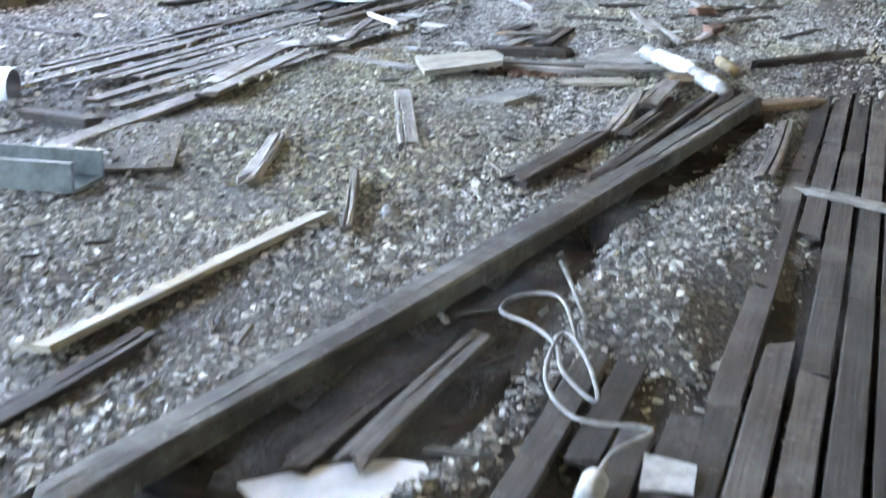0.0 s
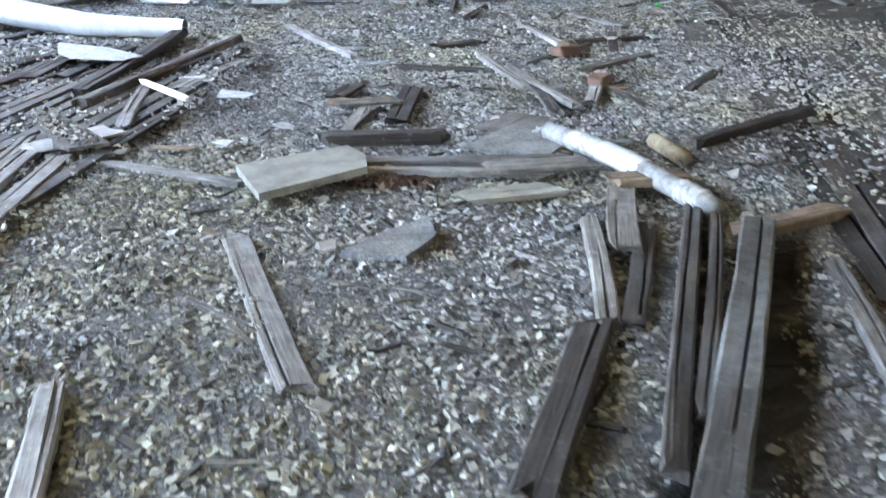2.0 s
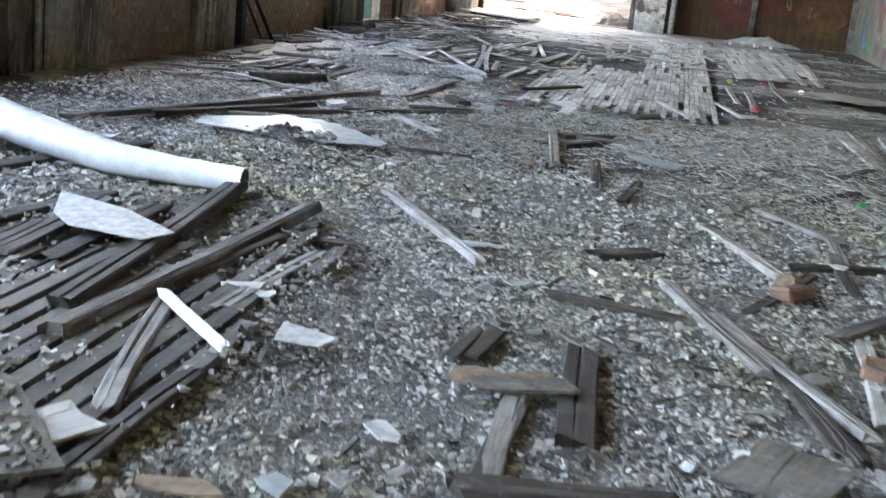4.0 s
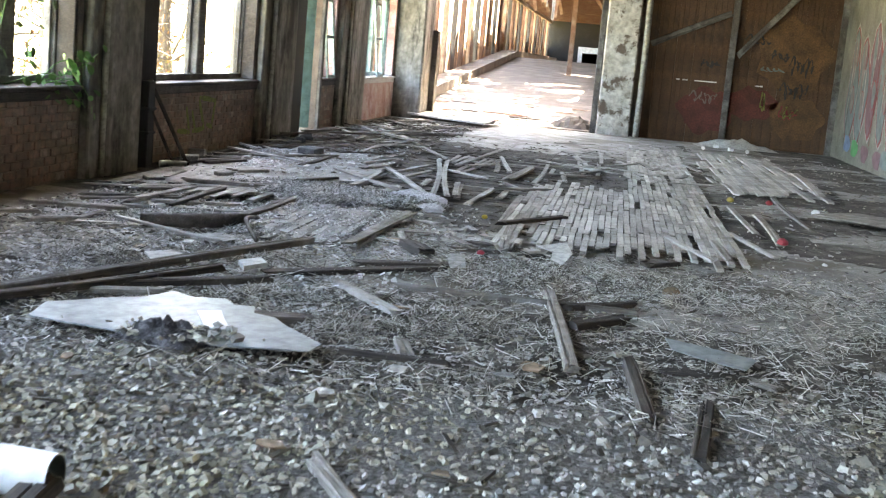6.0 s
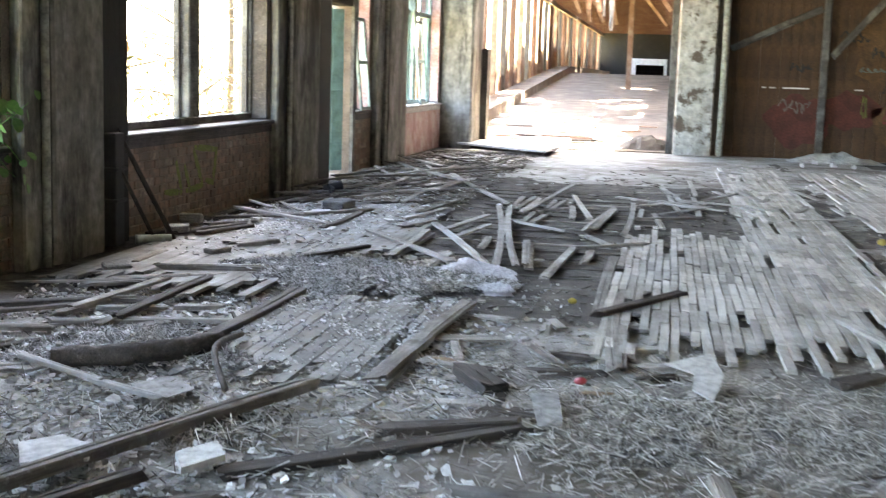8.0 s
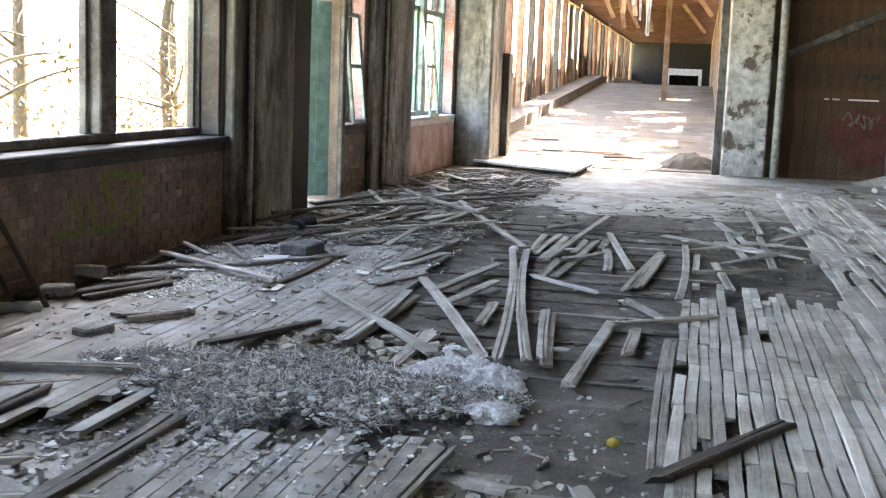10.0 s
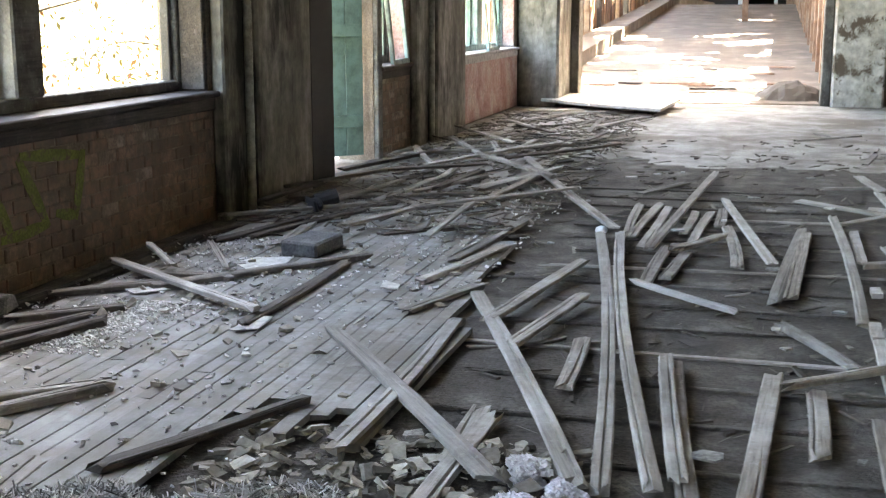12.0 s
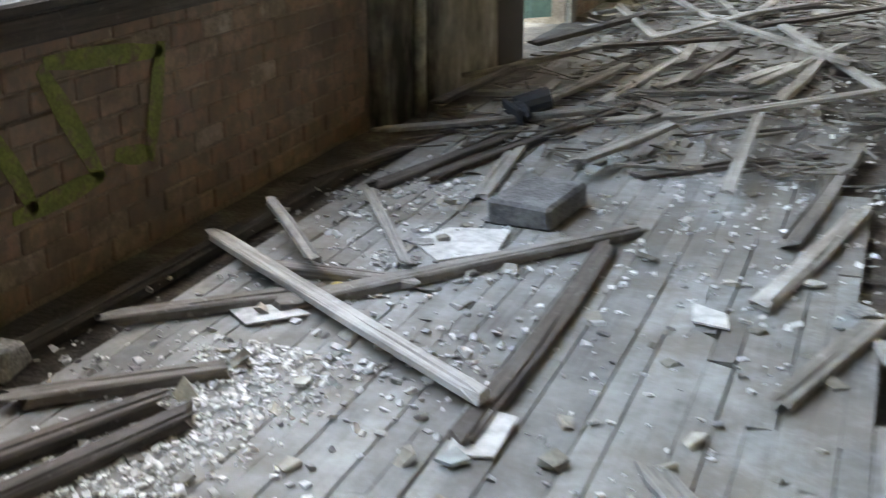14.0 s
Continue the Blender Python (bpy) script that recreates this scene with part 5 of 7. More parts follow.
plank(-5.38, 22.02, -4.55, 19.75, 0.1, 0.03, 0.02, M_BOARD)
plank(-5.02, 23.8, -4.47, 19.7, 0.085, 0.03, 0.02, M_BOARD)
plank(-4.9, 23.85, -4.32, 19.75, 0.085, 0.03, 0.02, M_BOARD)
plank(-4.4, 21.15, -4.25, 19.8, 0.085, 0.03, 0.02, M_BOARD)
plank(-6.22, 27.5, -4.95, 23.9, 0.1, 0.03, 0.05, M_BOARD)
plank(-4.45, 26.9, -4.68, 23.4, 0.085, 0.03, 0.02, M_BOARD)
plank(-4.32, 25.4, -3.98, 23.1, 0.085, 0.03, 0.02, M_BOARD)
plank(-4.66, 22.5, -4.17, 22.0, 0.05, 0.03, 0.02, M_BOARD)
plank(-5.0, 22.95, -5.22, 21.55, 0.085, 0.03, 0.02)
plank(-4.88, 22.13, -5.04, 21.15, 0.085, 0.03, 0.02)
plank(-5.5, 23.2, -5.72, 22.2, 0.085, 0.03, 0.03)
plank(-5.55, 24.2, -5.7, 22.75, 0.085, 0.03, 0.03)
plank(-5.42, 22.15, -5.61, 21.58, 0.085, 0.03, 0.03)
plank(-3.8, 24.35, -3.98, 22.3, 0.085, 0.03, 0.0, M_BOARD)
plank(-4.98, 20.38, -4.96, 19.85, 0.085, 0.025, 0.0)
plank(-5.35, 21.45, -5.31, 19.85, 0.09, 0.025, 0.03, M_BOARD)
plank(-5.31, 21.32, -5.31, 20.78, 0.09, 0.025, 0.0, M_BOARD)
plank(-4.77, 21.4, -4.74, 20.72, 0.085, 0.025, 0.0)
plank(-4.82, 22.9, -4.7, 21.9, 0.085, 0.025, 0.0)
plank(-4.91, 25.15, -4.87, 24.02, 0.085, 0.025, 0.0, M_BOARD)
plank(-4.77, 25.22, -4.83, 23.88, 0.085, 0.025, 0.0, M_BOARD)
plank(-4.7, 25.05, -4.74, 23.55, 0.085, 0.025, 0.0, M_BOARD)
plank(-4.5, 24.9, -4.53, 24.05, 0.085, 0.025, 0.0, M_BOARD)
plank(-4.4, 24.9, -4.46, 23.65, 0.085, 0.025, 0.0, M_BOARD)
plank(-4.59, 23.55, -4.62, 22.55, 0.085, 0.025, 0.0)
plank(-4.47, 23.4, -4.53, 22.75, 0.085, 0.025, 0.0)
plank(-4.28, 23.88, -4.52, 23.4, 0.07, 0.04, 0.025)
plank(-4.27, 24.35, -4.17, 23.1, 0.07, 0.03, 0.0)
plank(-4.32, 25.05, -4.32, 24.35, 0.07, 0.03, 0.0)
plank(-3.98, 21.05, -4.07, 19.4, 0.085, 0.03, 0.0)
plank(-4.36, 21.1, -4.22, 19.75, 0.085, 0.03, 0.0)
plank(-3.83, 20.85, -3.84, 20.2, 0.085, 0.03, 0.0)
plank(-3.95, 20.82, -3.38, 21.3, 0.045, 0.04, 0.03)
plank(-3.95, 21.85, -3.66, 21.2, 0.05, 0.04, 0.0)
plank(-3.78, 24.2, -3.9, 22.4, 0.07, 0.04, 0.0)
plank(-3.6, 24.8, -3.6, 21.85, 0.08, 0.03, 0.02, M_BOARD)
plank(-3.49, 24.35, -3.5, 23.4, 0.08, 0.03, 0.0, M_BOARD)
plank(-4.93, 20.32, -4.96, 19.5, 0.085, 0.03, 0.0)
plank(-3.5, 23.12, -2.85, 23.5, 0.05, 0.05, 0.03)
plank(-3.2, 26.2, -3.07, 24.2, 0.085, 0.03, 0.0, M_BOARD)
plank(-2.92, 28.5, -2.87, 26.3, 0.085, 0.03, 0.0, M_BOARD)
plank(-2.9, 26.0, -2.88, 23.65, 0.085, 0.03, 0.0, M_BOARD)
plank(-3.35, 23.7, -3.25, 22.45, 0.085, 0.03, 0.03, M_BOARD)
plank(-3.6, 26.3, -3.15, 26.45, 0.06, 0.03, 0.0)
plank(-3.05, 25.3, -2.75, 25.1, 0.085, 0.03, 0.03, M_BOARD)
plank(-4.98, 25.7, -4.66, 26.4, 0.07, 0.02, 0.0)
# along the window wall
plank(-7.42, 22.14, -6.26, 21.33, 0.085, 0.035, 0.06, M_BOARD)
plank(-7.2, 22.0, -6.7, 22.02, 0.06, 0.04, 0.03, M_BEAM)
plank(-6.95, 21.75, -6.18, 22.72, 0.07, 0.045, 0.03, M_BEAM)
plank(-6.24, 22.55, -6.24, 21.15, 0.07, 0.035, 0.028, M_DARK)
plank(-5.95, 19.48, -5.6, 20.22, 0.06, 0.035, 0.03, M_DARK)
plank(-7.44, 24.65, -6.1, 25.16, 0.08, 0.04, 0.03)
plank(-6.65, 24.25, -5.98, 24.72, 0.07, 0.04, 0.03)
plank(-7.4, 27.9, -6.6, 26.0, 0.085, 0.035, 0.06, M_BOARD)
plank(-6.68, 19.97, -6.37, 20.23, 0.08, 0.04, 0.03)
plank(-6.55, 19.88, -6.34, 20.2, 0.06, 0.05, 0.03)
plank(-7.35, 21.48, -6.93, 21.84, 0.07, 0.045, 0.03, M_BEAM)
plank(-7.27, 20.98, -6.92, 21.28, 0.08, 0.045, 0.03, M_BEAM)
plank(-7.55, 20.4, -7.45, 23.2, 0.07, 0.06, -0.01, M_DARK)
plank(-7.5, 23.0, -7.1, 24.4, 0.07, 0.05, 0.0, M_DARK)
plank(-7.2, 22.9, -6.95, 24.0, 0.07, 0.04, 0.03, M_DARK)
plank(-7.05, 23.1, -6.6, 24.6, 0.06, 0.04, 0.03, M_DARK)
plank(-7.3, 20.3, -6.95, 21.1, 0.07, 0.05, 0.03, M_DARK)
plank(-7.1, 20.35, -6.85, 21.05, 0.07, 0.05, 0.03, M_DARK)
plank(-7.35, 22.4, -6.98, 21.95, 0.04, 0.03, 0.1, M_BOARD)
plank(-7.15, 22.75, -6.75, 22.1, 0.035, 0.02, 0.07, M_BOARD)
rng = random.Random(5)
for i in range(46):
    x, y = rng.uniform(-7.4, -5.7), rng.uniform(23.6, 31.5)
    a = math.radians(rng.choice((60, 75, 85, 95, 40, 120)) + rng.uniform(-12, 12))
    ln = rng.uniform(0.5, 1.9)
    plank(max(-7.5, x - ln / 2 * math.cos(a)), y - ln / 2 * math.sin(a), max(-7.45, x + ln / 2 * math.cos(a)), y + ln / 2 * math.sin(a), rng.uniform(0.05, 0.09), rng.uniform(0.02, 0.045), 0.03 + 0.03 * (i % 3), rng.choice((M_PLANK, M_BOARD, M_PLANK, M_DARK)), group="boards heaped by the wall")
for i in range(34):
    x, y = rng.uniform(-3.5, -1.0), rng.uniform(24.0, 30.5)
    a = math.radians(rng.gauss(90, 28))
    ln = rng.uniform(0.3, 1.3)
    plank(x - ln / 2 * math.cos(a), y - ln / 2 * math.sin(a), x + ln / 2 * math.cos(a), y + ln / 2 * math.sin(a), rng.uniform(0.06, 0.085), 0.025, 0.03, M_BOARD, group="boards heaped by the patch")
for i in range(30):
    x, y = rng.uniform(-7.2, -5.6), rng.uniform(15.6, 19.3)
    a = math.radians(rng.uniform(10, 110))
    ln = rng.uniform(0.25, 1.0)
    plank(x - ln / 2 * math.cos(a), y - ln / 2 * math.sin(a), x + ln / 2 * math.cos(a), y + ln / 2 * math.sin(a), rng.uniform(0.04, 0.085), rng.uniform(0.02, 0.05), gz_at(x, y) + 0.025, rng.choice((M_PLANK, M_BOARD, M_PLANK)), group="boards by the window")
for i in range(26):
    x, y = rng.uniform(-4.3, -3.2), rng.uniform(15.7, 17.9)
    a = math.radians(rng.uniform(-40, 110))
    ln = rng.uniform(0.15, 0.45)
    plank(x - ln / 2 * math.cos(a), y - ln / 2 * math.sin(a), x + ln / 2 * math.cos(a), y + ln / 2 * math.sin(a), rng.uniform(0.05, 0.1), rng.uniform(0.02, 0.04), gz_at(x, y) + 0.01, rng.choice((M_PLANK, M_BOARD, M_DARK)), group="short board pieces")
for i in range(40):
    x, y = rng.uniform(-1.5, 1.6), rng.uniform(8.6, 16.5)
    a = math.radians(rng.uniform(50, 130))
    ln = rng.uniform(0.3, 1.3)
    plank(x - ln / 2 * math.cos(a), y - ln / 2 * math.sin(a), x + ln / 2 * math.cos(a), y + ln / 2 * math.sin(a), rng.uniform(0.05, 0.09), rng.uniform(0.02, 0.05), gz_at(x, y) + 0.005, rng.choice((M_PLANK, M_DARK, M_DARK)), group="boards on the dark floor")

# ramp boards at the doorway

plank(-7.0, 32.6, -5.6, 33.6, 0.1, 0.04, 0.0, M_BOARD)
plank(-7.3, 33.2, -6.6, 33.5, 0.3, 0.03, 0.0, M_PALE)
ob = plank(-0.06, 21.05, 0.55, 21.7, 1.1, 0.02, 0.05, M_PLANK, name="plywood_sheet")
tagged(ob, "large grey plywood sheet lying on the floor", "panel")

# timber leaning below the window
lean = plank(-7.22, 20.12, -7.58, 19.86, 0.07, 0.05, 0.0, M_DARK, 0.88, "leaning_board")
tagged(lean, "dark burnt board leaning on the window wall", "plank")
lean = plank(-7.3, 19.95, -7.57, 19.75, 0.05, 0.04, 0.0, M_DARK, 0.7, "leaning_board")
tagged(lean, "dark burnt board leaning on the window wall", "plank")
stump = tagged(part("wall_bracket", boxes((WEST + 0.1, 19.66, 0.0, WEST + 0.2, 19.82, 0.9), (WEST + 0.1, 19.64, 0.6, WEST + 0.22, 19.84, 0.63), (WEST + 0.1, 19.64, 0.35, WEST + 0.22, 19.84, 0.38), bevel=0.008), M_BLACK), "black iron box standing against the pier", "bracket")

# ---- white sheets, tubes, cable ----


def shard(x, y, size, seed, mat, z=None, depth=0.006, stretch=1.0, label="", name="broken_sheet", turn=None, tilt=0.0, category="sheet"):
    r = random.Random(seed)
    n = r.randint(4, 6)
    pts = [(size * stretch * math.cos(a) * k, size * math.sin(a) * k) for a, k in ((2 * math.pi * (i + r.uniform(-0.3, 0.3)) / n, r.uniform(0.6, 1.1)) for i in range(n))]
    h = gz_at(x, y) + 0.03 if z is None else z
    ob = flat_shape(name, pts, depth, mat, pose(x, y, h, tilt, 0, r.uniform(0, 360) if turn is None else turn))
    return tagged(ob, label or "broken flat piece lying on the rubble", category, "broken flat pieces")


def outline(name, pts, depth, mat, z, label, category, tilt=0.0):
    cx, cy = sum(p[0] for p in pts) / len(pts), sum(p[1] for p in pts) / len(pts)
    return tagged(flat_shape(name, [(x - cx, y - cy) for x, y in pts], depth, mat, pose(cx, cy, z, tilt, 0, 0)), label, category)


for pts, z, tilt in (([(-8.0, 35.3), (-7.62, 34.2), (-6.5, 33.5), (-6.28, 34.9), (-6.7, 35.4)], 0.075, 0.6), ([(-6.47, 33.48), (-5.42, 32.75), (-5.3, 34.8), (-6.26, 34.92)], 0.065, 0.0)):
    pts = [(max(-7.3, p[0]), p[1]) for p in pts]
    outline("hardboard_sheet", pts, 0.035, M_PAPER, z, "pale hardboard sheet lying on battens before the doorway", "board", tilt)
for x0, y0, x1, y1 in ((-7.2, 34.5, -5.5, 33.2), (-7.0, 35.0, -5.4, 34.6)):
    plank(x0, y0, x1, y1, 0.09, 0.09, -0.005, M_DARK)
# dusty flat panels lying in the gravel
outline("tan_panel", [(-3.44, 4.72), (-2.99, 4.1), (-2.72, 4.23), (-3.09, 4.94), (-3.3, 4.9)], 0.015, M_DUSTPANEL, 0.06, "flat dusty tan panel half buried in gravel", "panel", 1)
outline("pale_slab", [(-2.68, 6.92), (-2.49, 6.58), (-2.13, 6.94), (-2.17, 7.1), (-2.27, 7.22)], 0.032, M_TANSLAB, 0.11, "thick clean beige slab lying on boards and gravel", "slab", 4)
outline("dusty_panel", [(-4.0, 7.87), (-3.75, 7.72), (-3.6, 7.55), (-3.36, 7.26), (-3.5, 7.14), (-3.6, 7.2), (-3.68, 7.36), (-3.82, 7.53)], 0.015, M_DUSTPANEL, 0.125, "jagged dust-covered panel lying on boards", "panel", 0)
outline("rotten_board", [(-2.66, 8.46), (-2.58, 8.43), (-2.5, 8.5), (-2.4, 8.46), (-2.33, 8.52), (-2.31, 8.62), (-2.4, 8.6), (-2.48, 8.55), (-2.58, 8.58), (-2.64, 8.54)], 0.008, M_FOAM, 0.082, "curled rotten tan board on broken slats", "board", 5)
outline("grey_panel", [(-1.8, 7.55), (-1.42, 7.4), (-1.3, 7.75), (-1.62, 7.95)], 0.015, M_CONC, 0.075, "flat grey panel lying on gravel", "panel", 2)
outline("glass_sheet", [(-5.35, 13.05), (-5.1, 13.3), (-4.98, 13.38), (-4.9, 13.58), (-4.76, 13.5), (-4.6, 13.55), (-4.52, 13.44), (-4.42, 13.46), (-4.38, 13.32), (-4.26, 13.28), (-4.16, 13.14), (-3.93, 12.9), (-3.95, 12.76), (-4.36, 12.67), (-4.5, 12.72), (-4.8, 12.7), (-5.3, 12.78)], 0.008, M_GLASSY, 0.085, "large jagged sheet of clouded white glass on rubble", "glass sheet", 1)
outline("glass_sheet", [(-4.62, 13.16), (-4.52, 13.22), (-4.44, 13.05), (-4.36, 12.9), (-4.5, 12.92)], 0.006, M_WHITE, 0.1, "bright pointed splinter of white glass on a larger sheet", "glass sheet", 3)
outline("plastic_sheet", [(-2.33, 13.92), (-2.05, 13.8), (-1.88, 13.7), (-1.95, 13.5), (-2.15, 13.6), (-2.3, 13.72)], 0.006, M_GLASSY, 0.07, "crumpled clear plastic sheet on dirt", "plastic sheet", 3)
outline("glass_sheet", [(-4.75, 9.85), (-4.35, 9.7), (-4.02, 9.45), (-4.1, 9.3), (-4.45, 9.35), (-4.6, 9.5)], 0.006, M_PAPER, 0.16, "long pointed piece of white sheet on boards", "sheet", 2)
outline("paper_scrap", [(-3.28, 8.68), (-3.06, 8.6), (-3.1, 8.5), (-3.26, 8.5)], 0.004, M_PAPER, 0.1, "white paper scrap on gravel", "paper", 3)
outline("paper_scrap", [(-3.66, 9.05), (-3.5, 9.12), (-3.5, 9.0), (-3.6, 8.92)], 0.004, M_PAPER, 0.1, "white paper scrap on boards", "paper", 3)
outline("white_board", [(-1.18, 2.0), (-1.08, 2.1), (-0.98, 2.18), (-0.9, 2.22), (-0.84, 2.22), (-0.8, 2.17), (-0.79, 2.08), (-0.82, 1.97), (-0.9, 1.88), (-1.05, 1.9)], 0.012, M_WHITE, 0.03, "white plastic panel with a rounded end on boards", "panel", 0)
outline("paper_scrap", [(-0.4, 2.44), (-0.28, 2.42), (-0.27, 2.3), (-0.38, 2.28)], 0.004, M_PAPER, 0.035, "square white paper scrap on floorboards", "paper", 2)
outline("stone_slab", [(-2.05, 6.02), (-1.82, 5.98), (-1.75, 6.2), (-1.8, 6.4), (-1.92, 6.25)], 0.03, M_CONC, 0.06, "thin grey slab of stone on gravel", "slab", 2)
outline("stone_slab", [(-4.9, 14.68), (-4.8, 14.82), (-4.72, 14.7), (-4.82, 14.54)], 0.025, M_PAPER, 0.07, "pale broken slab lying on rubble", "slab", 3)
outline("paper_scrap", [(-5.49, 14.65), (-5.38, 14.77), (-5.28, 14.72), (-5.18, 14.7), (-5.17, 14.55), (-5.37, 14.45)], 0.012, M_PAPER, 0.075, "flat greyish white scrap on rubble", "paper", 1)
outline("paper_scrap", [(-5.5, 15.6), (-5.35, 15.75), (-5.2, 15.6), (-5.3, 15.4)], 0.004, M_SCRAP, 0.06, "flat greyish white scrap on rubble", "paper", 4)
outline("paper_scrap", [(-3.78, 15.95), (-3.66, 16.0), (-3.6, 15.6), (-3.7, 15.55)], 0.004, M_SCRAP, 0.05, "thin greyish white strip on rubble", "paper", 4)
outline("paper_scrap", [(-3.2, 16.6), (-2.98, 16.78), (-2.92, 16.5), (-2.98, 16.18), (-3.07, 16.3), (-3.06, 16.5)], 0.008, M_PAPER, 0.07, "crumpled greyish white scrap on rubble", "paper", 8)
outline("paper_scrap", [(-6.28, 21.32), (-6.15, 21.3), (-6.15, 21.12), (-6.25, 21.1)], 0.006, M_PAPER, 0.035, "small white card on floorboards", "paper", 3)
outline("white_sheet", [(-6.84, 22.39), (-6.78, 22.56), (-6.58, 22.61), (-6.55, 22.38), (-6.7, 22.24)], 0.005, M_PAPER, 0.033, "flat white sheet lying beside a block on floorboards", "sheet", 0)
outline("white_sheet", [(-7.11, 21.67), (-7.0, 21.77), (-6.87, 21.71), (-7.0, 21.58)], 0.005, M_PAPER, 0.034, "flat white sheet lying under loose boards", "sheet", 0)
outline("plaster_flake", [(-5.9, 22.15), (-5.8, 22.1), (-5.78, 22.0), (-5.88, 22.02)], 0.006, M_PAPER, 0.033, "flat plaster flake on floorboards", "plaster", 1)


def open_tube(name, path, radii, squash, mat, label, category):
    """A curled sheet along a bent line: a flattened tube with a long slit, thick walls and open ends."""
    v, f, n, m = [], [], 16, len(path) - 1
    pts = [Vector(p) for p in path]
    for i, c in enumerate(pts):
        run = (pts[min(m, i + 1)] - pts[max(0, i - 1)]).normalized()
        side = run.cross(Vector((0, 0, 1))).normalized()
        up = side.cross(run).normalized()
        for k in (1.0, 0.93):
            for j in range(n + 1):
                t = radians(-60 + 300 * j / n)
                v.append(c + radii[i] * k * (side * math.cos(t) + up * (squash[i] * math.sin(t))))
    w = 2 * (n + 1)
    for i in range(m):
        for j in range(n):
            p = i * w + j
            f.append((p, p + 1, p + w + 1, p + w))
            q = p + n + 1
            f.append((q, q + w, q + w + 1, q + 1))
    for i in (0, m):
        for j in range(n):
            p = i * w + j
            f.append((p, p + n + 1, p + n + 2, p + 1))
    for i in range(m):
        for j in (0, n):
            p = i * w + j
            f.append((p, p + w, p + w + n + 1, p + n + 1))
    return tagged(raw(name, v, f, mat, smooth=True), label, category)


open_tube("plastic_gutter", [(-6.7, 11.8, 0.3), (-6.3, 11.5, 0.27), (-5.9, 11.26, 0.22), (-5.43, 11.07, 0.17), (-4.96, 10.85, 0.15), (-4.58, 10.78, 0.145), (-4.2, 10.78, 0.14)], [0.14, 0.19, 0.19, 0.15, 0.11, 0.085, 0.072], [0.35, 0.4, 0.5, 0.65, 0.8, 0.9, 0.95], M_WHITE, "long white flattened plastic gutter lying on boards", "gutter")
open_tube("plastic_gutter", [(-5.6, 4.5, 0.25), (-5.0, 4.66, 0.24), (-4.5, 4.8, 0.22), (-4.06, 4.93, 0.2)], [0.12, 0.12, 0.11, 0.1], [0.8, 0.8, 0.85, 0.9], M_WHITE, "white curled plastic gutter lying on rubble", "gutter")
log = empty("wrapped_log", None, "pale log wrapped in torn white plastic on boards", "log")
tube("log_core", [(-1.42, 7.74, 0.12), (-1.26, 7.46, 0.13), (-1.1, 7.2, 0.13), (-0.93, 6.88, 0.12), (-0.76, 6.58, 0.1)], 0.044, M_SCRAP, log, rough=0.07)
tube("plastic_wrap", [(-1.3, 7.52, 0.131), (-1.24, 7.43, 0.132), (-1.17, 7.31, 0.13)], 0.047, M_PAPER, log, "torn white plastic wrap", rough=0.08)
tube("plastic_wrap", [(-1.17, 7.31, 0.131), (-1.08, 7.16, 0.13), (-1.0, 7.02, 0.127)], 0.049, M_WHITE, log, "torn white plastic wrap", 0.97, rough=0.07)
tube("plastic_wrap", [(-0.87, 6.78, 0.115), (-0.82, 6.69, 0.108), (-0.79, 6.64, 0.105)], 0.047, M_PAPER, log, "torn white plastic wrap", rough=0.1)
tagged(tube("cut_log", [(-0.94, 7.68, 0.1), (-0.82, 7.38, 0.09)], 0.036, M_TAN, rough=0.1), "short cut log with a tan end", "log")
cable = tube("cable", [(-0.9, 3.62, 0.06), (-0.8, 3.35, 0.09), (-0.7, 3.12, 0.07)], 0.0065, M_SCRAP)
tagged(cable, "short grey-white cable on gravel", "cable", "cables")
cable = tube("cable", [(-0.69, 2.98, 0.07), (-0.8, 3.22, 0.09), (-0.93, 3.24, 0.07), (-0.94, 3.1, 0.07), (-0.82, 3.0, 0.08), (-0.72, 2.88, 0.08), (-0.66, 2.72, 0.08), (-0.55, 2.62, 0.06), (-0.62, 2.8, 0.09), (-0.72, 2.95, 0.09), (-0.7, 2.7, 0.07), (-0.58, 2.52, 0.06), (-0.4, 2.52, 0.06), (-0.46, 2.4, 0.05), (-0.47, 2.25, 0.05)], 0.0065, M_SCRAP)
tagged(cable, "tangled white cable lying on gravel and boards", "cable", "cables")
tagged(tube("cable_plug", [(-0.47, 2.26, 0.05), (-0.465, 2.16, 0.05)], 0.03, M_PAPER), "white plug at the end of a cable", "plug")
tagged(tube("bent_strip", [(-5.08, 15.65, 0.06), (-5.3, 16.1, 0.13), (-5.41, 16.77, 0.05)], 0.016, M_DARK, bevel=1), "bent dark wooden strip on rubble", "strip")

# steel channel, block, boot, bottles, small coloured things
profile = [(-0.12, 0.0), (0.12, 0.0), (0.12, 0.12), (0.105, 0.12), (0.105, 0.015), (-0.105, 0.015), (-0.105, 0.12), (-0.12, 0.12)]
cv = [(x, a, b) for x in (-0.62, 0.35) for a, b in profile]
cf = [(k, (k + 1) % 8, 8 + (k + 1) % 8, 8 + k) for k in range(8)] + [(0, 1, 4, 5), (1, 2, 3, 4), (0, 5, 6, 7), (13, 12, 9, 8), (12, 11, 10, 9), (15, 14, 13, 8)]
channel = tagged(raw("steel_channel", cv, cf, M_STEEL), "grey zinc channel lying on gravel", "channel")
channel.matrix_world = pose(-3.22, 3.84, 0.06, 0, 0, 5)
block = bmesh.new()
add_box(block, -0.115, -0.17, 0, 0.115, 0.17, 0.085, bevel=0.012, jitter=0.008)
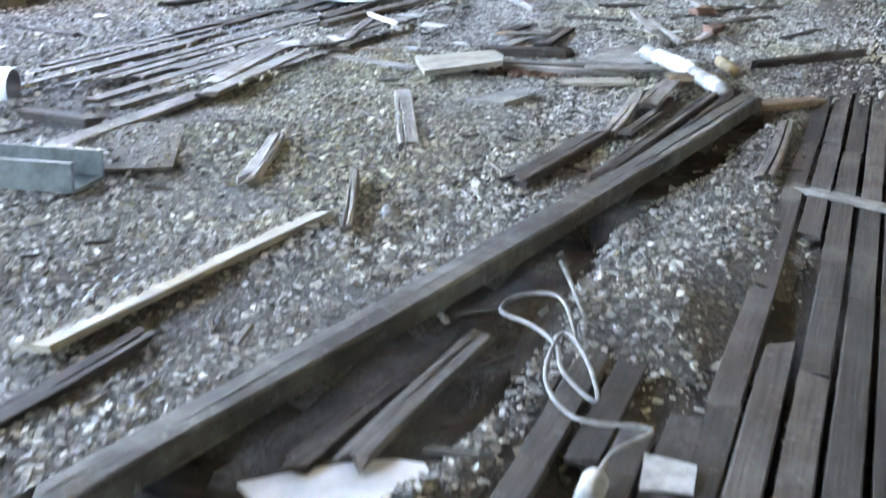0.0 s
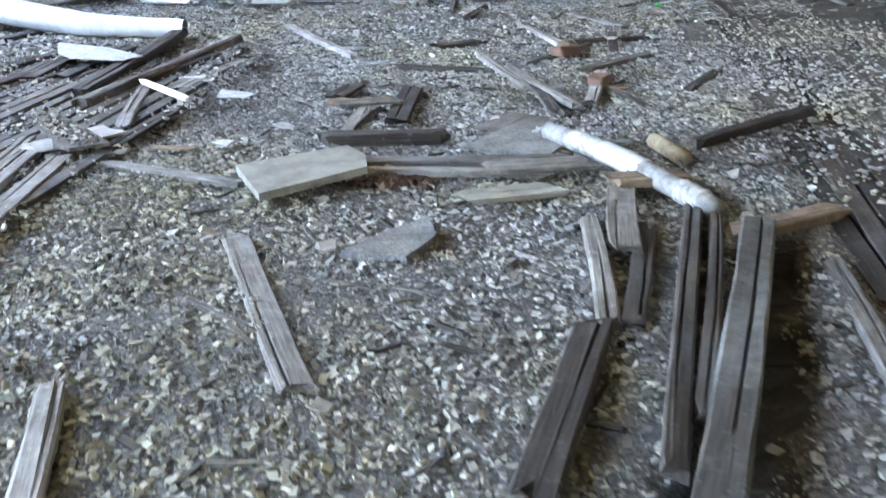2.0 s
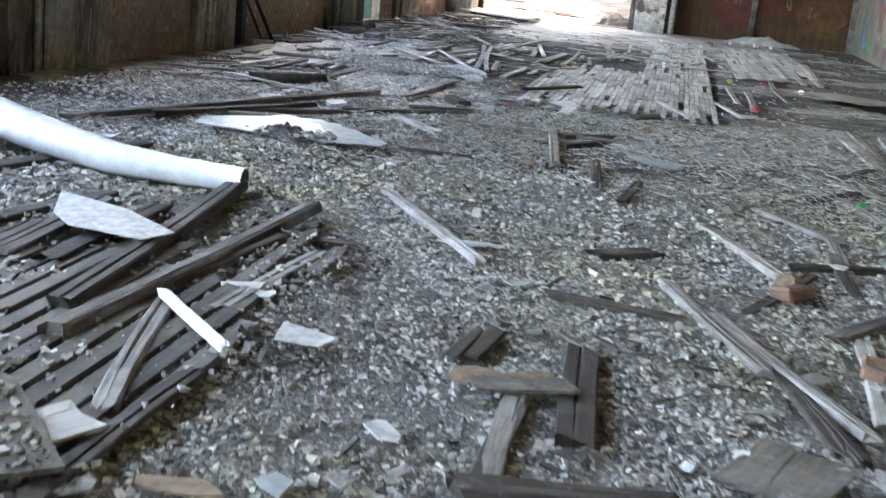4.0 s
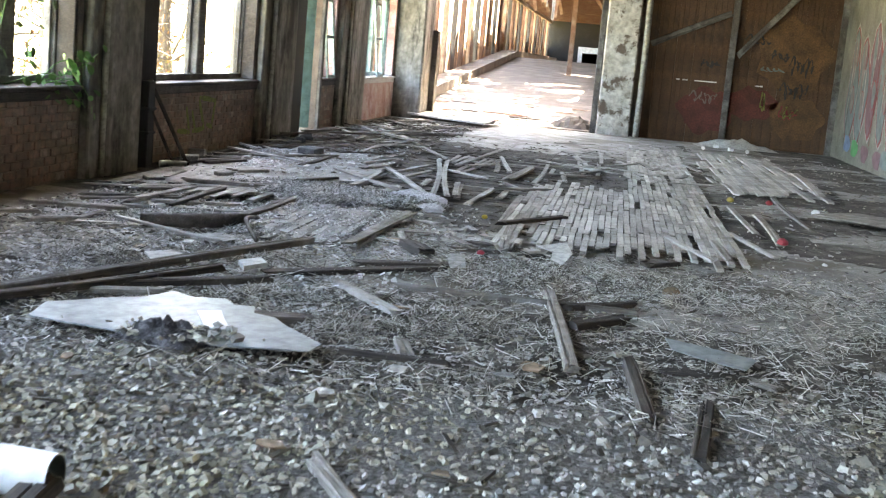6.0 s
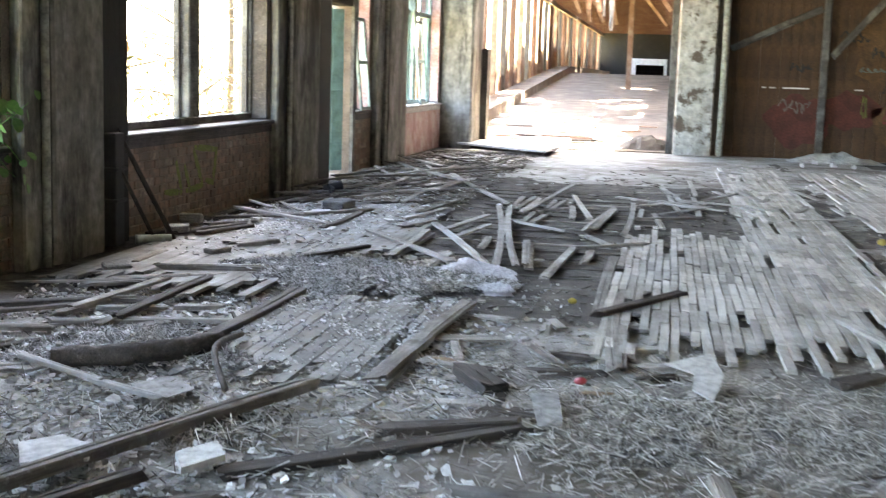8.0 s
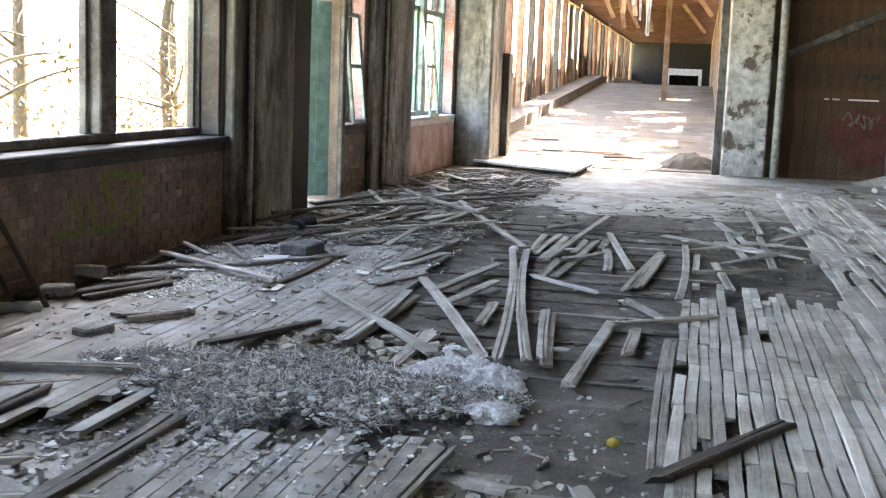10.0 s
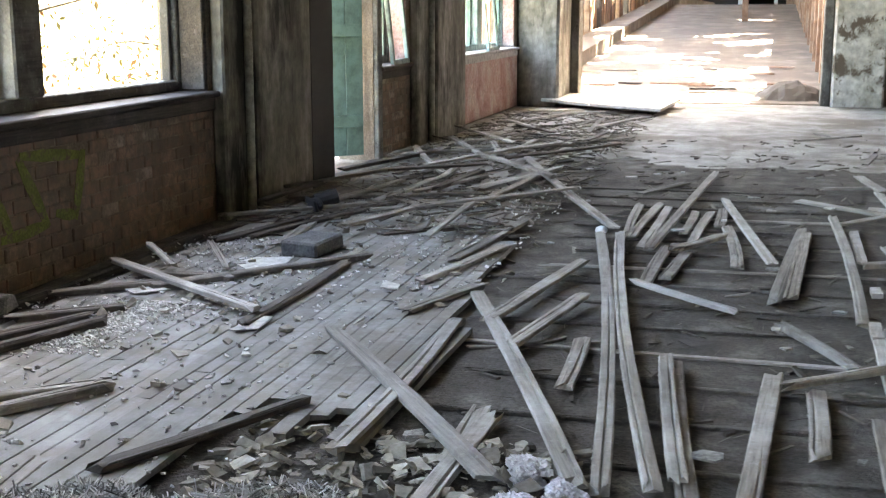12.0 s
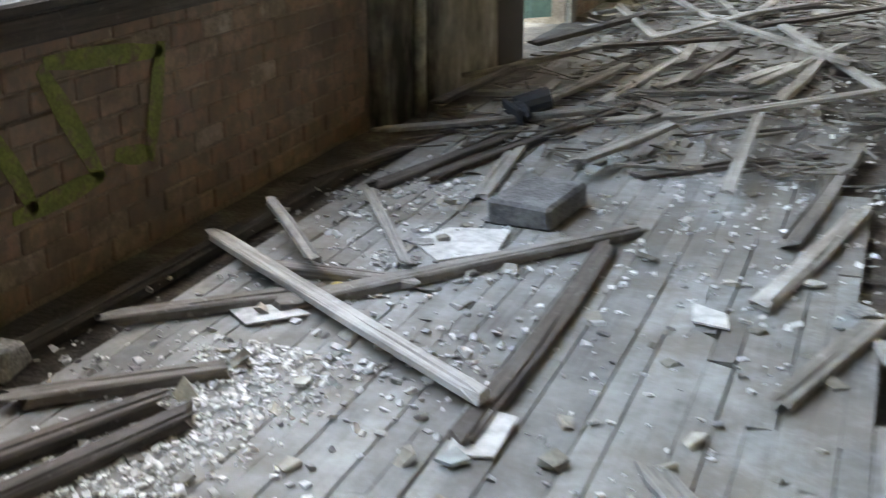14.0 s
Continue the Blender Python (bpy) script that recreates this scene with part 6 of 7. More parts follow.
block = tagged(part("concrete_block", block, M_DARKSTONE), "dark grey concrete block on the floorboards", "block")
block.matrix_world = pose(-6.55, 22.84, 0.028, 0, 0, -8)
boot = bmesh.new()
add_box(boot, -0.045, -0.14, 0, 0.045, 0.12, 0.02, bevel=0.008)
for v in bmesh.ops.create_uvsphere(boot, u_segments=12, v_segments=8, radius=1)["verts"]:
    v.co = Vector((v.co.x * 0.045, -0.03 + v.co.y * 0.11, 0.045 + v.co.z * 0.032))
for v in bmesh.ops.create_cone(boot, cap_ends=True, segments=12, radius1=0.05, radius2=0.055, depth=0.16)["verts"]:
    v.co += Vector((0, 0.06, 0.13))
boot = tagged(part("boot", boot, M_BLACK), "black boot lying among boards", "boot")
boot.matrix_world = pose(-7.05, 24.1, 0.085, 0, 78, 35)
for x, y, r, mt, lb in ((-1.1, 18.83, 0.055, M_REDBIT, "red plastic ball on the dusty floor"), (-3.79, 18.45, 0.03, M_YELLOW, "yellow scrap on the dark floor"), (-3.59, 16.38, 0.03, M_REDBIT, "red plastic scrap on rubble"), (-1.27, 22.3, 0.045, M_YELLOW, "yellow-orange lump on floorboards"), (-0.8, 22.45, 0.045, M_REDBIT, "red plastic cup on the floor"), (-0.3, 22.15, 0.05, M_WHITE, "white plastic cup on the floor"), (-0.7, 13.2, 0.035, M_GREENBIT, "green plastic bottle on the floor"), (-2.23, 15.55, 0.06, M_FOAM, "orange-brown lump on rubble"), (-6.9, 21.95, 0.025, M_YELLOW, "yellow scrap among boards"), (-5.05, 24.1, 0.04, M_WHITE, "white lump on the dark floor"), (-1.6, 3.88, 0.034, M_SCRAP, "pale stone on gravel"), (-1.42, 10.35, 0.07, M_FOAM, "broken brick on gravel")):
    bm = bmesh.new()
    bmesh.ops.create_icosphere(bm, subdivisions=2, radius=r)
    for v in bm.verts:
        v.co *= 1 + 0.2 * noise.noise(v.co * 20 + Vector((x, y, 0)))
        v.co.z *= 0.7
    ob = tagged(part("scrap_lump", bm, mt), lb, "scrap")
    ob.location = (x, y, gz_at(x, y) + r * 0.62 + (0.03 if mt in (M_YELLOW, M_REDBIT) else 0.0))
for x, y, z, a in ((-7.28, 20.36, 0.045, 20), (-6.62, 19.56, 0.0, 70), (-7.0, 18.62, 0.0, 40), (-7.46, 21.1, 0.045, 5)):
    bit = bmesh.new()
    add_box(bit, -0.1, -0.055, 0, 0.1, 0.055, 0.065, bevel=0.01, jitter=0.014)
    bit = tagged(part("broken_brick", bit, M_CONC), "grey broken brick lying among boards", "brick", "broken bricks")
    bit.matrix_world = pose(x, y, z, 4, -3, a)
for x, y in ((-0.56, 34.05), (-0.3, 33.5), (0.0, 33.2), (-0.9, 33.0)):
    cup = bmesh.new()
    bmesh.ops.create_cone(cup, cap_ends=True, segments=14, radius1=0.03, radius2=0.04, depth=0.1)
    cup = tagged(part("plastic_cup", cup, M_WHITE), "white plastic cup lying on the dirt floor", "cup", "plastic cups")
    cup.matrix_world = pose(x, y, gz_at(x, y) + 0.04, 84, 0, x * 200)
can = tagged(tube("bottle", [(-7.42, 19.85, 0.04), (-7.3, 19.93, 0.04), (-7.18, 20.0, 0.04)], 0.04, M_GLASSY), "clear plastic bottle lying by the wall", "bottle")
pile = bmesh.new()
bmesh.ops.create_grid(pile, x_segments=14, y_segments=8, size=1)
for v in pile.verts:
    d = v.co.x ** 2 + v.co.y ** 2
    v.co = Vector((v.co.x * 0.9, v.co.y * 0.45, max(0, 0.16 * (1 - d)) * (1 + 0.8 * noise.noise(v.co * 3))))
pile = tagged(part("plaster_heap", pile, M_PAPER), "low heap of pale plaster against the partition", "heap", kind="stuff")
pile.location = (-0.1, 34.9, -0.02)
rust = bmesh.new()
bmesh.ops.create_grid(rust, x_segments=12, y_segments=10, size=1)
for v in rust.verts:
    d = v.co.x ** 2 + v.co.y ** 2
    v.co = Vector((v.co.x * 0.6, v.co.y * 0.9, max(0, 0.28 * (1 - d)) + 0.06 * noise.noise(v.co * 4)))
tagged(part("rust_heap", rust, M_NEARBLACK), "heap of rust-brown rubbish beside the doorway", "heap", kind="stuff").location = (-3.7, 36.9, -0.02)

# ---- heaps and scatter ----
R = np.random.default_rng(4)


def sprinkle(n, x0, x1, y0, y1, keep=None):
    x, y = R.uniform(x0, x1, n), R.uniform(y0, y1, n)
    if keep is not None:
        k = R.uniform(0, 1, n) < keep(x, y)
        x, y = x[k], y[k]
    return x, y


def stones(name, label, x, y, small, big, mat=M_STONE, lift=0.3, seed=1, flat=0.65, base=None, shape="round"):
    s = np.exp(R.uniform(np.log(small), np.log(big), len(x)) - 0.0) * 0.5
    size = np.stack([s * R.uniform(0.8, 1.35, len(x)), s * R.uniform(0.7, 1.0, len(x)), s * R.uniform(flat * 0.7, flat * 1.2, len(x))], -1)
    pos = np.stack([x, y, (ground_z(x, y) if base is None else base) + s * lift], -1)
    v, f = (ICO_V, ICO_F) if shape == "round" else (BOX_V * 0.8, BOX_F)
    ob = scatter(name, v, f, pos, size, mat, 0.35, 0.22 if shape == "round" else 0.26, seed)
    return tagged(ob, label, "gravel", kind="stuff")


x, y = sprinkle(80000, -3.6, -0.1, 1.8, 11.0, lambda x, y: gravel(x, y) ** 0.7 * (0.3 + 0.7 * step(waves(x, y, 1.9, 6) + 0.35 * waves(x, y, 6.3, 2), -0.55, -0.1)))
stones("gravel_stones", "grey and beige gravel covering the floor", x, y, 0.007, 0.03, lift=0.25, shape="flat", flat=0.45)
x, y = sprinkle(32000, -3.4, -0.1, 1.8, 9.5, lambda x, y: gravel(x, y) ** 0.5)
stones("gravel_fines", "fine grit between the gravel stones", x, y, 0.004, 0.011, lift=0.5, seed=13, shape="flat", flat=0.5)
x, y = sprinkle(22000, -7.4, -3.6, 2.0, 12.5, lambda x, y: gravel(x, y) ** 0.7)
stones("gravel_stones", "grey gravel along the window side", x, y, 0.012, 0.042, seed=2, shape="flat", flat=0.5)
x, y = sprinkle(14000, -5.5, -0.6, 10.8, 14.2, lambda x, y: 0.9 * step(y, 14.4, 12.0))
stones("gravel_stones", "scattered gravel and rubble", x, y, 0.009, 0.032, seed=3, shape="flat")
x, y = sprinkle(7000, -7.3, -0.5, 13.0, 19.5, lambda x, y: 0.3 + 0.7 * step(x, -3.6, -4.6))
stones("rubble_bits", "small crumbs of rubble and plaster", x, y, 0.01, 0.045, seed=4, flat=0.4, shape="flat")
x, y = sprinkle(19000, -0.4, 1.9, 6.6, 12.5, lambda x, y: step(y, 6.6, 8.2) * step(y, 12.6, 11.0) * (0.55 + 0.45 * waves(x, y, 2.1, 3)))
stones("gravel_stones", "gravel thinly spread over old floorboards", x, y, 0.009, 0.034, M_STONE, 0.3, 17, 0.5, 0.03, "flat")
x, y = sprinkle(5200, -5.2, -3.3, 5.4, 10.0, lambda x, y: 0.15 + 0.85 * step(waves(x, y, 2.4, 2), -0.1, 0.35))
stones("gravel_stones", "gravel and crumbs strewn over loose floorboards", x, y, 0.009, 0.036, M_STONE, 0.3, 18, 0.5, 0.097, "flat")
x, y = sprinkle(21000, -7.2, -3.6, 13.3, 18.6, lambda x, y: step(x, -3.7, -4.6) * step(y, 13.3, 14.3) * step(y, 18.6, 17.6) * (0.5 + 0.6 * waves(x, y, 2.0, 5)))
stones("plaster_crumbs", "pale crushed plaster strewn by the windows", x, y, 0.008, 0.045, M_PALECRUMB, 0.3, 19, 0.45, None, "flat")
x, y = sprinkle(420, -3.4, -2.75, 4.15, 4.9)
stones("gravel_stones", "gravel lying on a tan panel", x, y, 0.006, 0.026, M_STONE, 0.3, 26, 0.5, 0.08, "flat")
x, y = sprinkle(1500, -4.0, -3.4, 7.2, 7.85, lambda x, y: 0.45 * (np.abs(y - 7.53 + 1.17 * (x + 3.71)) < 0.1))
stones("gravel_stones", "gravel lying on a dusty panel", x, y, 0.008, 0.03, M_STONE, 0.3, 20, 0.5, 0.142, "flat")
x, y = sprinkle(2600, -5.5, -4.45, 16.1, 18.2, lambda x, y: 0.25 + 0.75 * step(waves(x, y, 3.3, 3), 0.0, 0.5))
stones("plaster_crumbs", "plaster crumbs strewn over a patch of boards", x, y, 0.006, 0.03, M_PALECRUMB, 0.3, 27, 0.4, 0.028, "flat")
x, y = sprinkle(1500, -7.4, -6.3, 21.1, 23.2, lambda x, y: 0.2 + 0.8 * step(waves(x, y, 3.0, 1), 0.0, 0.4))
stones("plaster_crumbs", "plaster crumbs and dirt strewn along the wall", x, y, 0.006, 0.03, M_PALECRUMB, 0.3, 25, 0.45, 0.028, "flat")
t = R.uniform(0, 1, 900)
w = R.beta(1.0, 1.8, 900) * 0.2
x, y = -2.03 - 0.11 + 0.14 * t + w, 2.42 + 1.38 * t - 0.1 * w
stones("gravel_stones", "gravel spilled over a pale board", x, y, 0.006, 0.022, M_STONE, 0.3, 16, 0.45, 0.072, "flat")
x, y = sprinkle(420, -5.0, -1.4, 11.6, 13.9, lambda x, y: 0.3 + 0.7 * step(waves(x, y, 1.7, 1), -0.2, 0.4))
stones("rubble_bits", "broken lumps of grey rubble in the dirt", x, y, 0.02, 0.07, M_LUMP, 0.2, 15, 0.4, None, "flat")
x, y = sprinkle(300, -3.0, -0.4, 3.0, 13.5)
stones("rubble_bits", "larger stones among the gravel", x, y, 0.03, 0.065, seed=5, flat=0.4, shape="flat")
x, y = sprinkle(460, -5.7, -4.5, 19.4, 20.1)
stones("rubble_bits", "flat plaster lumps beside the boards", x, y, 0.012, 0.075, M_LUMP, 0.12, 6, 0.26, 0.0, "flat")
x, y = sprinkle(1000, -7.2, -5.6, 19.3, 25.0)
stones("rubble_bits", "plaster crumbs strewn over the floorboards", x, y, 0.008, 0.03, M_PALECRUMB, seed=7, flat=0.4, lift=0.3, base=0.026, shape="flat")
x, y = sprinkle(110, -7.0, -5.3, 19.6, 24.5)
stones("rubble_bits", "plaster lumps strewn over the floorboards", x, y, 0.02, 0.075, M_LUMP, 0.2, 8, 0.3, 0.026, "flat")
x, y = sprinkle(1500, -3.0, 1.9, 9.0, 33.0)
stones("rubble_bits", "sparse crumbs on the dark floor", x, y, 0.01, 0.05, seed=9, flat=0.4, lift=0.8)
x = -6.86 + R.normal(0, 0.11, 1500)
y = 21.0 + R.uniform(-0.42, 0.5, 1500)
stones("white_crumbs", "bright white crumbs spilled on the floorboards", x, y, 0.005, 0.02, M_CRUMB, 0.3, 10, 0.4, 0.027, "flat")
x, y = sprinkle(300, -6.2, -5.4, 22.0, 26.0)
stones("white_crumbs", "white flakes on the floorboards", x, y, 0.01, 0.03, M_CRUMB, 0.3, 11, 0.3, 0.027, "flat")


def fibres(name, label, x, y, z, ln, thick, mat, seed, tilt=0.35, category="straw"):
    n = len(x)
    size = np.stack([thick * R.uniform(0.6, 1.3, n), ln * R.uniform(0.4, 1.2, n), thick * R.uniform(0.5, 1.0, n)], -1)
    return tagged(scatter(name, TRI_V, TRI_F, np.stack([x, y, z], -1), size, mat, tilt, 0.05, seed), label, category, kind="stuff")


x, y = sprinkle(62000, -6.6, 0.6, 12.2, 17.8, lambda x, y: step(y, 12.1, 12.9) * step(y, 17.9, 16.2) * (0.5 + 0.6 * waves(x, y, 2.5)) * (1 - 0.8 * step(x, -4.2, -4.7) * step(y, 13.7, 14.4)))
fibres("straw", "matted grey straw strewn over the dirt", x, y, ground_z(x, y) + R.uniform(0.004, 0.025, len(x)), 0.03, 0.0022, M_STRAW, 21)
x, y = sprinkle(9000, -6.4, -0.2, 12.2, 16.8, lambda x, y: 0.35 + 0.65 * step(waves(x, y, 3.1, 4), 0.0, 0.4))
fibres("straw", "long pale stalks lying over matted straw", x, y, ground_z(x, y) + R.uniform(0.015, 0.04, len(x)), 0.055, 0.003, M_STRAW, 24, 0.3)
x, y = sprinkle(1000, -3.5, 1.9, 13.0, 33.0)
fibres("straw", "thin straw on the dark floor", x, y, ground_z(x, y) + 0.006, 0.04, 0.002, M_STRAW, 22, 0.1)
x, y = sprinkle(500, -5.4, -3.6, 19.4, 27.0)
fibres("straw", "thin dry stalks on the bare subfloor", x, y, ground_z(x, y) + 0.006, 0.04, 0.0018, M_CHIP, 23, 0.1)
x, y = sprinkle(3000, -7.2, 1.5, 1.5, 30.0)
n = len(x)
tagged(scatter("splinters", BOX_V, BOX_F, np.stack([x, y, ground_z(x, y) + 0.006], -1), np.stack([R.uniform(0.003, 0.012, n), R.uniform(0.02, 0.09, n), R.uniform(0.002, 0.006, n)], -1), M_CHIP, 0.12, 0.1, 31), "wood splinters strewn everywhere on the floor", "splinters", kind="stuff")
x, y = sprinkle(1100, -7.4, -5.4, 23.5, 32.5)
n = len(x)
tagged(scatter("splinters", BOX_V, BOX_F, np.stack([x, y, np.full(n, 0.05)], -1), np.stack([R.uniform(0.004, 0.012, n), R.uniform(0.03, 0.13, n), R.uniform(0.002, 0.006, n)], -1), M_CHIP, 0.12, 0.1, 32), "wood splinters heaped along the window wall", "splinters", kind="stuff")


def mound(name, label, cx, cy, rx, ry, h, mat, turn=0.0, seed=1):
    bm = bmesh.new()
    bmesh.ops.create_grid(bm, x_segments=28, y_segments=18, size=1)
    for v in bm.verts:
        d = v.co.x ** 2 + v.co.y ** 2
        e = max(0.0, 1 - d * (1 + 0.5 * noise.noise(v.co * 2.3 + Vector((seed, 0, 0)))))
        v.co = Vector((v.co.x * rx, v.co.y * ry, h * e ** 0.7 * (1 + 0.9 * noise.noise(v.co * 3.7 + Vector((0, seed, 0))) + 0.5 * noise.noise(v.co * 11)) - 0.02))
    ob = part(name, bm, mat)
    ob.matrix_world = pose(cx, cy, 0.0, 0, 0, turn)
    return tagged(ob, label, "heap", kind="stuff")


def mound_points(n, cx, cy, rx, ry, h, turn):
    a, r = R.uniform(0, 2 * np.pi, n), np.sqrt(R.uniform(0, 1, n))
    u, v = r * np.cos(a), r * np.sin(a)
    z = h * np.clip(1 - r ** 2, 0, 1) ** 0.7
    c, s = math.cos(radians(turn)), math.sin(radians(turn))
    ragged = 1 + 0.28 * np.sin(3 * a + 9 * cx) + 0.16 * np.sin(7 * a + 5 * cy)
    u, v = u * ragged, v * ragged
    return cx + c * u * rx - s * v * ry, cy + s * u * rx + c * v * ry, z


for k, (cx, cy, rx, ry, h, turn, n) in enumerate(((-5.6, 18.98, 0.55, 0.45, 0.08, 10, 5600), (-5.2, 18.75, 0.45, 0.4, 0.07, 40, 3600), (-4.8, 18.9, 0.4, 0.4, 0.06, 0, 3000), (-5.9, 16.4, 0.5, 0.4, 0.05, 25, 2600), (-5.75, 14.45, 0.25, 0.3, 0.08, 0, 1400), (-3.2, 15.5, 0.5, 0.35, 0.04, 0, 1500), (-3.4, 14.0, 0.4, 0.3, 0.05, 0, 1500), (-4.5, 14.0, 0.35, 0.25, 0.06, 10, 1600), (-3.95, 13.55, 0.3, 0.22, 0.07, 30, 1500), (-2.9, 15.9, 0.6, 0.3, 0.05, -10, 1500), (-2.0, 15.6, 0.55, 0.3, 0.04, 5, 1300), (-5.0, 15.2, 0.35, 0.25, 0.05, 0, 1200))):
    mound("stuffing_heap", "low heap of dark grey matted stuffing", cx, cy, rx, ry, h, M_MAT, turn, k)
    x, y, z = mound_points(int(n * (1.6 if k < 4 else 1.0)), cx, cy, rx * 1.1, ry * 1.1, h, turn)
    fibres("stuffing_fibres", "loose grey fibres on a heap of stuffing", x, y, z * R.uniform(0.5, 1.25, len(z)) + 0.008, 0.042, 0.0026, M_HAIR if k < 4 else M_STRAW, 40 + k, 0.6, "stuffing")
    if k < 4:
        x, y, z = mound_points(380, cx, cy - 0.1, rx * 1.1, ry * 1.1, h, turn)
        stones("plaster_crumbs", "pale plaster crumbs fallen on a heap of stuffing", x, y, 0.008, 0.04, M_PALECRUMB, 0.4, 70 + k, 0.45, z + 0.012, "flat")
for k, (cx, cy, rx, ry, h, n) in enumerate(((-4.62, 19.4, 0.22, 0.15, 0.06, 2600), (-4.72, 19.28, 0.14, 0.12, 0.05, 1500), (-4.42, 19.32, 0.13, 0.14, 0.05, 1300), (-4.5, 18.98, 0.1, 0.14, 0.03, 800), (-4.33, 18.8, 0.1, 0.1, 0.03, 500), (-4.71, 19.85, 0.055, 0.07, 0.03, 300), (-4.57, 19.67, 0.05, 0.07, 0.03, 300), (-5.0, 19.1, 0.07, 0.06, 0.04, 300))):
    mound("fluff_heap", "white fluffy insulation spilled on boards", cx, cy, rx, ry, h, M_FLUFF, 20, k)
    n = int(n * 2.4)
    x, y, z = mound_points(n, cx, cy, rx * 1.12, ry * 1.12, h * 0.95, 20)
    z = z * R.uniform(0.6, 1.4, n)
    s = R.uniform(0.002, 0.0065, n)
    tagged(scatter("fluff_tufts", BOX_V, BOX_F, np.stack([x, y, z + 0.01], -1), np.stack([s, s, s * 0.8], -1), M_FLUFF, 1.0, 0.5, 60 + k), "tufts of white insulation", "insulation", kind="stuff")

for cx, cy, rx, ry, h in ((-1.46, 7.86, 0.13, 0.08, 0.05), (-1.32, 7.78, 0.06, 0.07, 0.05)):
    cl = mound("cloth", "", cx, cy, rx, ry, h, M_WHITE, 30, 7)
    cl.location.z = 0.06
    cl["kind"] = "thing"
    tagged(cl, "white crumpled cloth lying on boards", "cloth")
x, y = -4.58 + R.normal(0, 0.12, 240), 12.76 + R.normal(0, 0.08, 240)
stones("rubble_bits", "dirt crumbs lying on a glass sheet", x, y, 0.012, 0.05, M_STONE, 0.3, 12, 0.6, 0.096, "flat")
mound("dirt_heap", "small heap of dark dirt on broken glass", -4.62, 12.72, 0.22, 0.14, 0.07, M_MAT, -20, 5).location.z = 0.085

x, y = -2.03 + R.normal(0, 0.1, 320), 7.1 + R.normal(0, 0.07, 320)
stones("rubble_bits", "rust-brown crumbled rubble under a slab", x, y, 0.012, 0.06, M_CRUMBLE, 0.4, 14, 0.6, None, "flat")
for cx, cy, size, tilt in ((-1.42, 10.15, 0.1, 6), (-1.2, 9.2, 0.09, -5), (-1.08, 6.95, 0.08, 8)):
    bit = bmesh.new()
    add_box(bit, -size, -0.055, 0, size, 0.055, 0.06, bevel=0.012, jitter=0.018)
    bit = tagged(part("broken_brick", bit, M_BRICKLIT), "broken orange-red brick lying on the gravel", "brick", "broken bricks")
    bit.matrix_world = pose(cx, cy, gz_at(cx, cy) + 0.01, tilt, 4, cx * 90)
# small scraps over the whole floor
rng = random.Random(9)
for i in range(60):
    x, y = rng.uniform(-6.5, -0.6), rng.uniform(7, 17)
    shard(x, y, rng.uniform(0.03, 0.09), i, rng.choice((M_PAPER, M_PAPER, M_CONC, M_FOAM, M_GLASSY)), stretch=rng.uniform(1, 1.8), label="small flat scrap lying on the rubble", name="flat_scrap", tilt=rng.uniform(-6, 6), category="scrap")
for i in range(40):
    x, y = rng.uniform(-7.0, -3.6), rng.uniform(19.8, 27)
    shard(x, y, rng.uniform(0.02, 0.06), 100 + i, rng.choice((M_PAPER, M_CONC, M_GLASSY, M_PLASTER)), z=0.034, depth=0.008, label="small plaster flake lying on the boards", name="flat_scrap", category="scrap")

# ---- outside: trees, bushes, vine ----


def leaf_cloud(name, centres, spread, per, size, mat, parent, seed):
    r = np.random.default_rng(seed)
    c = np.repeat(np.array(centres, float), per, 0)
    p = c + r.normal(0, spread, c.shape)
    n = len(p)
    base = np.array([(-1, 0, 0), (0, -0.45, 0.1), (1, 0, 0), (0, 0.45, 0.1)], float)
    f = np.array([(0, 1, 2), (0, 2, 3)])
    s = r.uniform(0.6, 1.3, n) * size
    return scatter(name, base, f, p, np.stack([s, s, s], -1), mat, 0.9, 0.1, seed, parent)


def tree(x, y, h, seed, mat=M_AUTUMN, leaves=14, size=0.045):
    r = random.Random(seed)
    t = empty("tree", pose(x, y, -0.3), "slender tree with thin branches and sparse autumn leaves", "tree", "trees outside the windows")
    tube("trunk", [(0, 0, 0), (r.uniform(-0.2, 0.2), r.uniform(-0.2, 0.2), h * 0.5), (r.uniform(-0.5, 0.5), r.uniform(-0.5, 0.5), h)], 0.13, M_BARK, t, taper=0.2, bevel=2)
    tips = []
    for i in range(16):
        z = h * r.uniform(0.12, 0.95)
        a, ln = r.uniform(0, 6.28), r.uniform(0.9, 2.4)
        p0, p1 = Vector((0, 0, z)), Vector((ln * math.cos(a), ln * math.sin(a), z + r.uniform(-0.1, 1.0)))
        mid = (p0 + p1) / 2 + Vector((r.uniform(-0.2, 0.2), r.uniform(-0.2, 0.2), 0.15))
        tube("branch", [p0, mid, p1], 0.03, M_BARK, t, taper=0.25, bevel=1)
        for k in range(4):
            b = p0.lerp(p1, r.uniform(0.3, 1.0))
            e = b + Vector((r.uniform(-0.7, 0.7), r.uniform(-0.7, 0.7), r.uniform(-0.3, 0.6)))
            tube("twig", [b, (b + e) / 2 + Vector((0, 0, 0.05)), e], 0.009, M_BARK, t, taper=0.4, bevel=0)
            tips += [tuple(e), tuple((b + e) / 2)]
    leaf_cloud("crown", tips, 0.18, leaves, size, mat, t, seed)
    return t


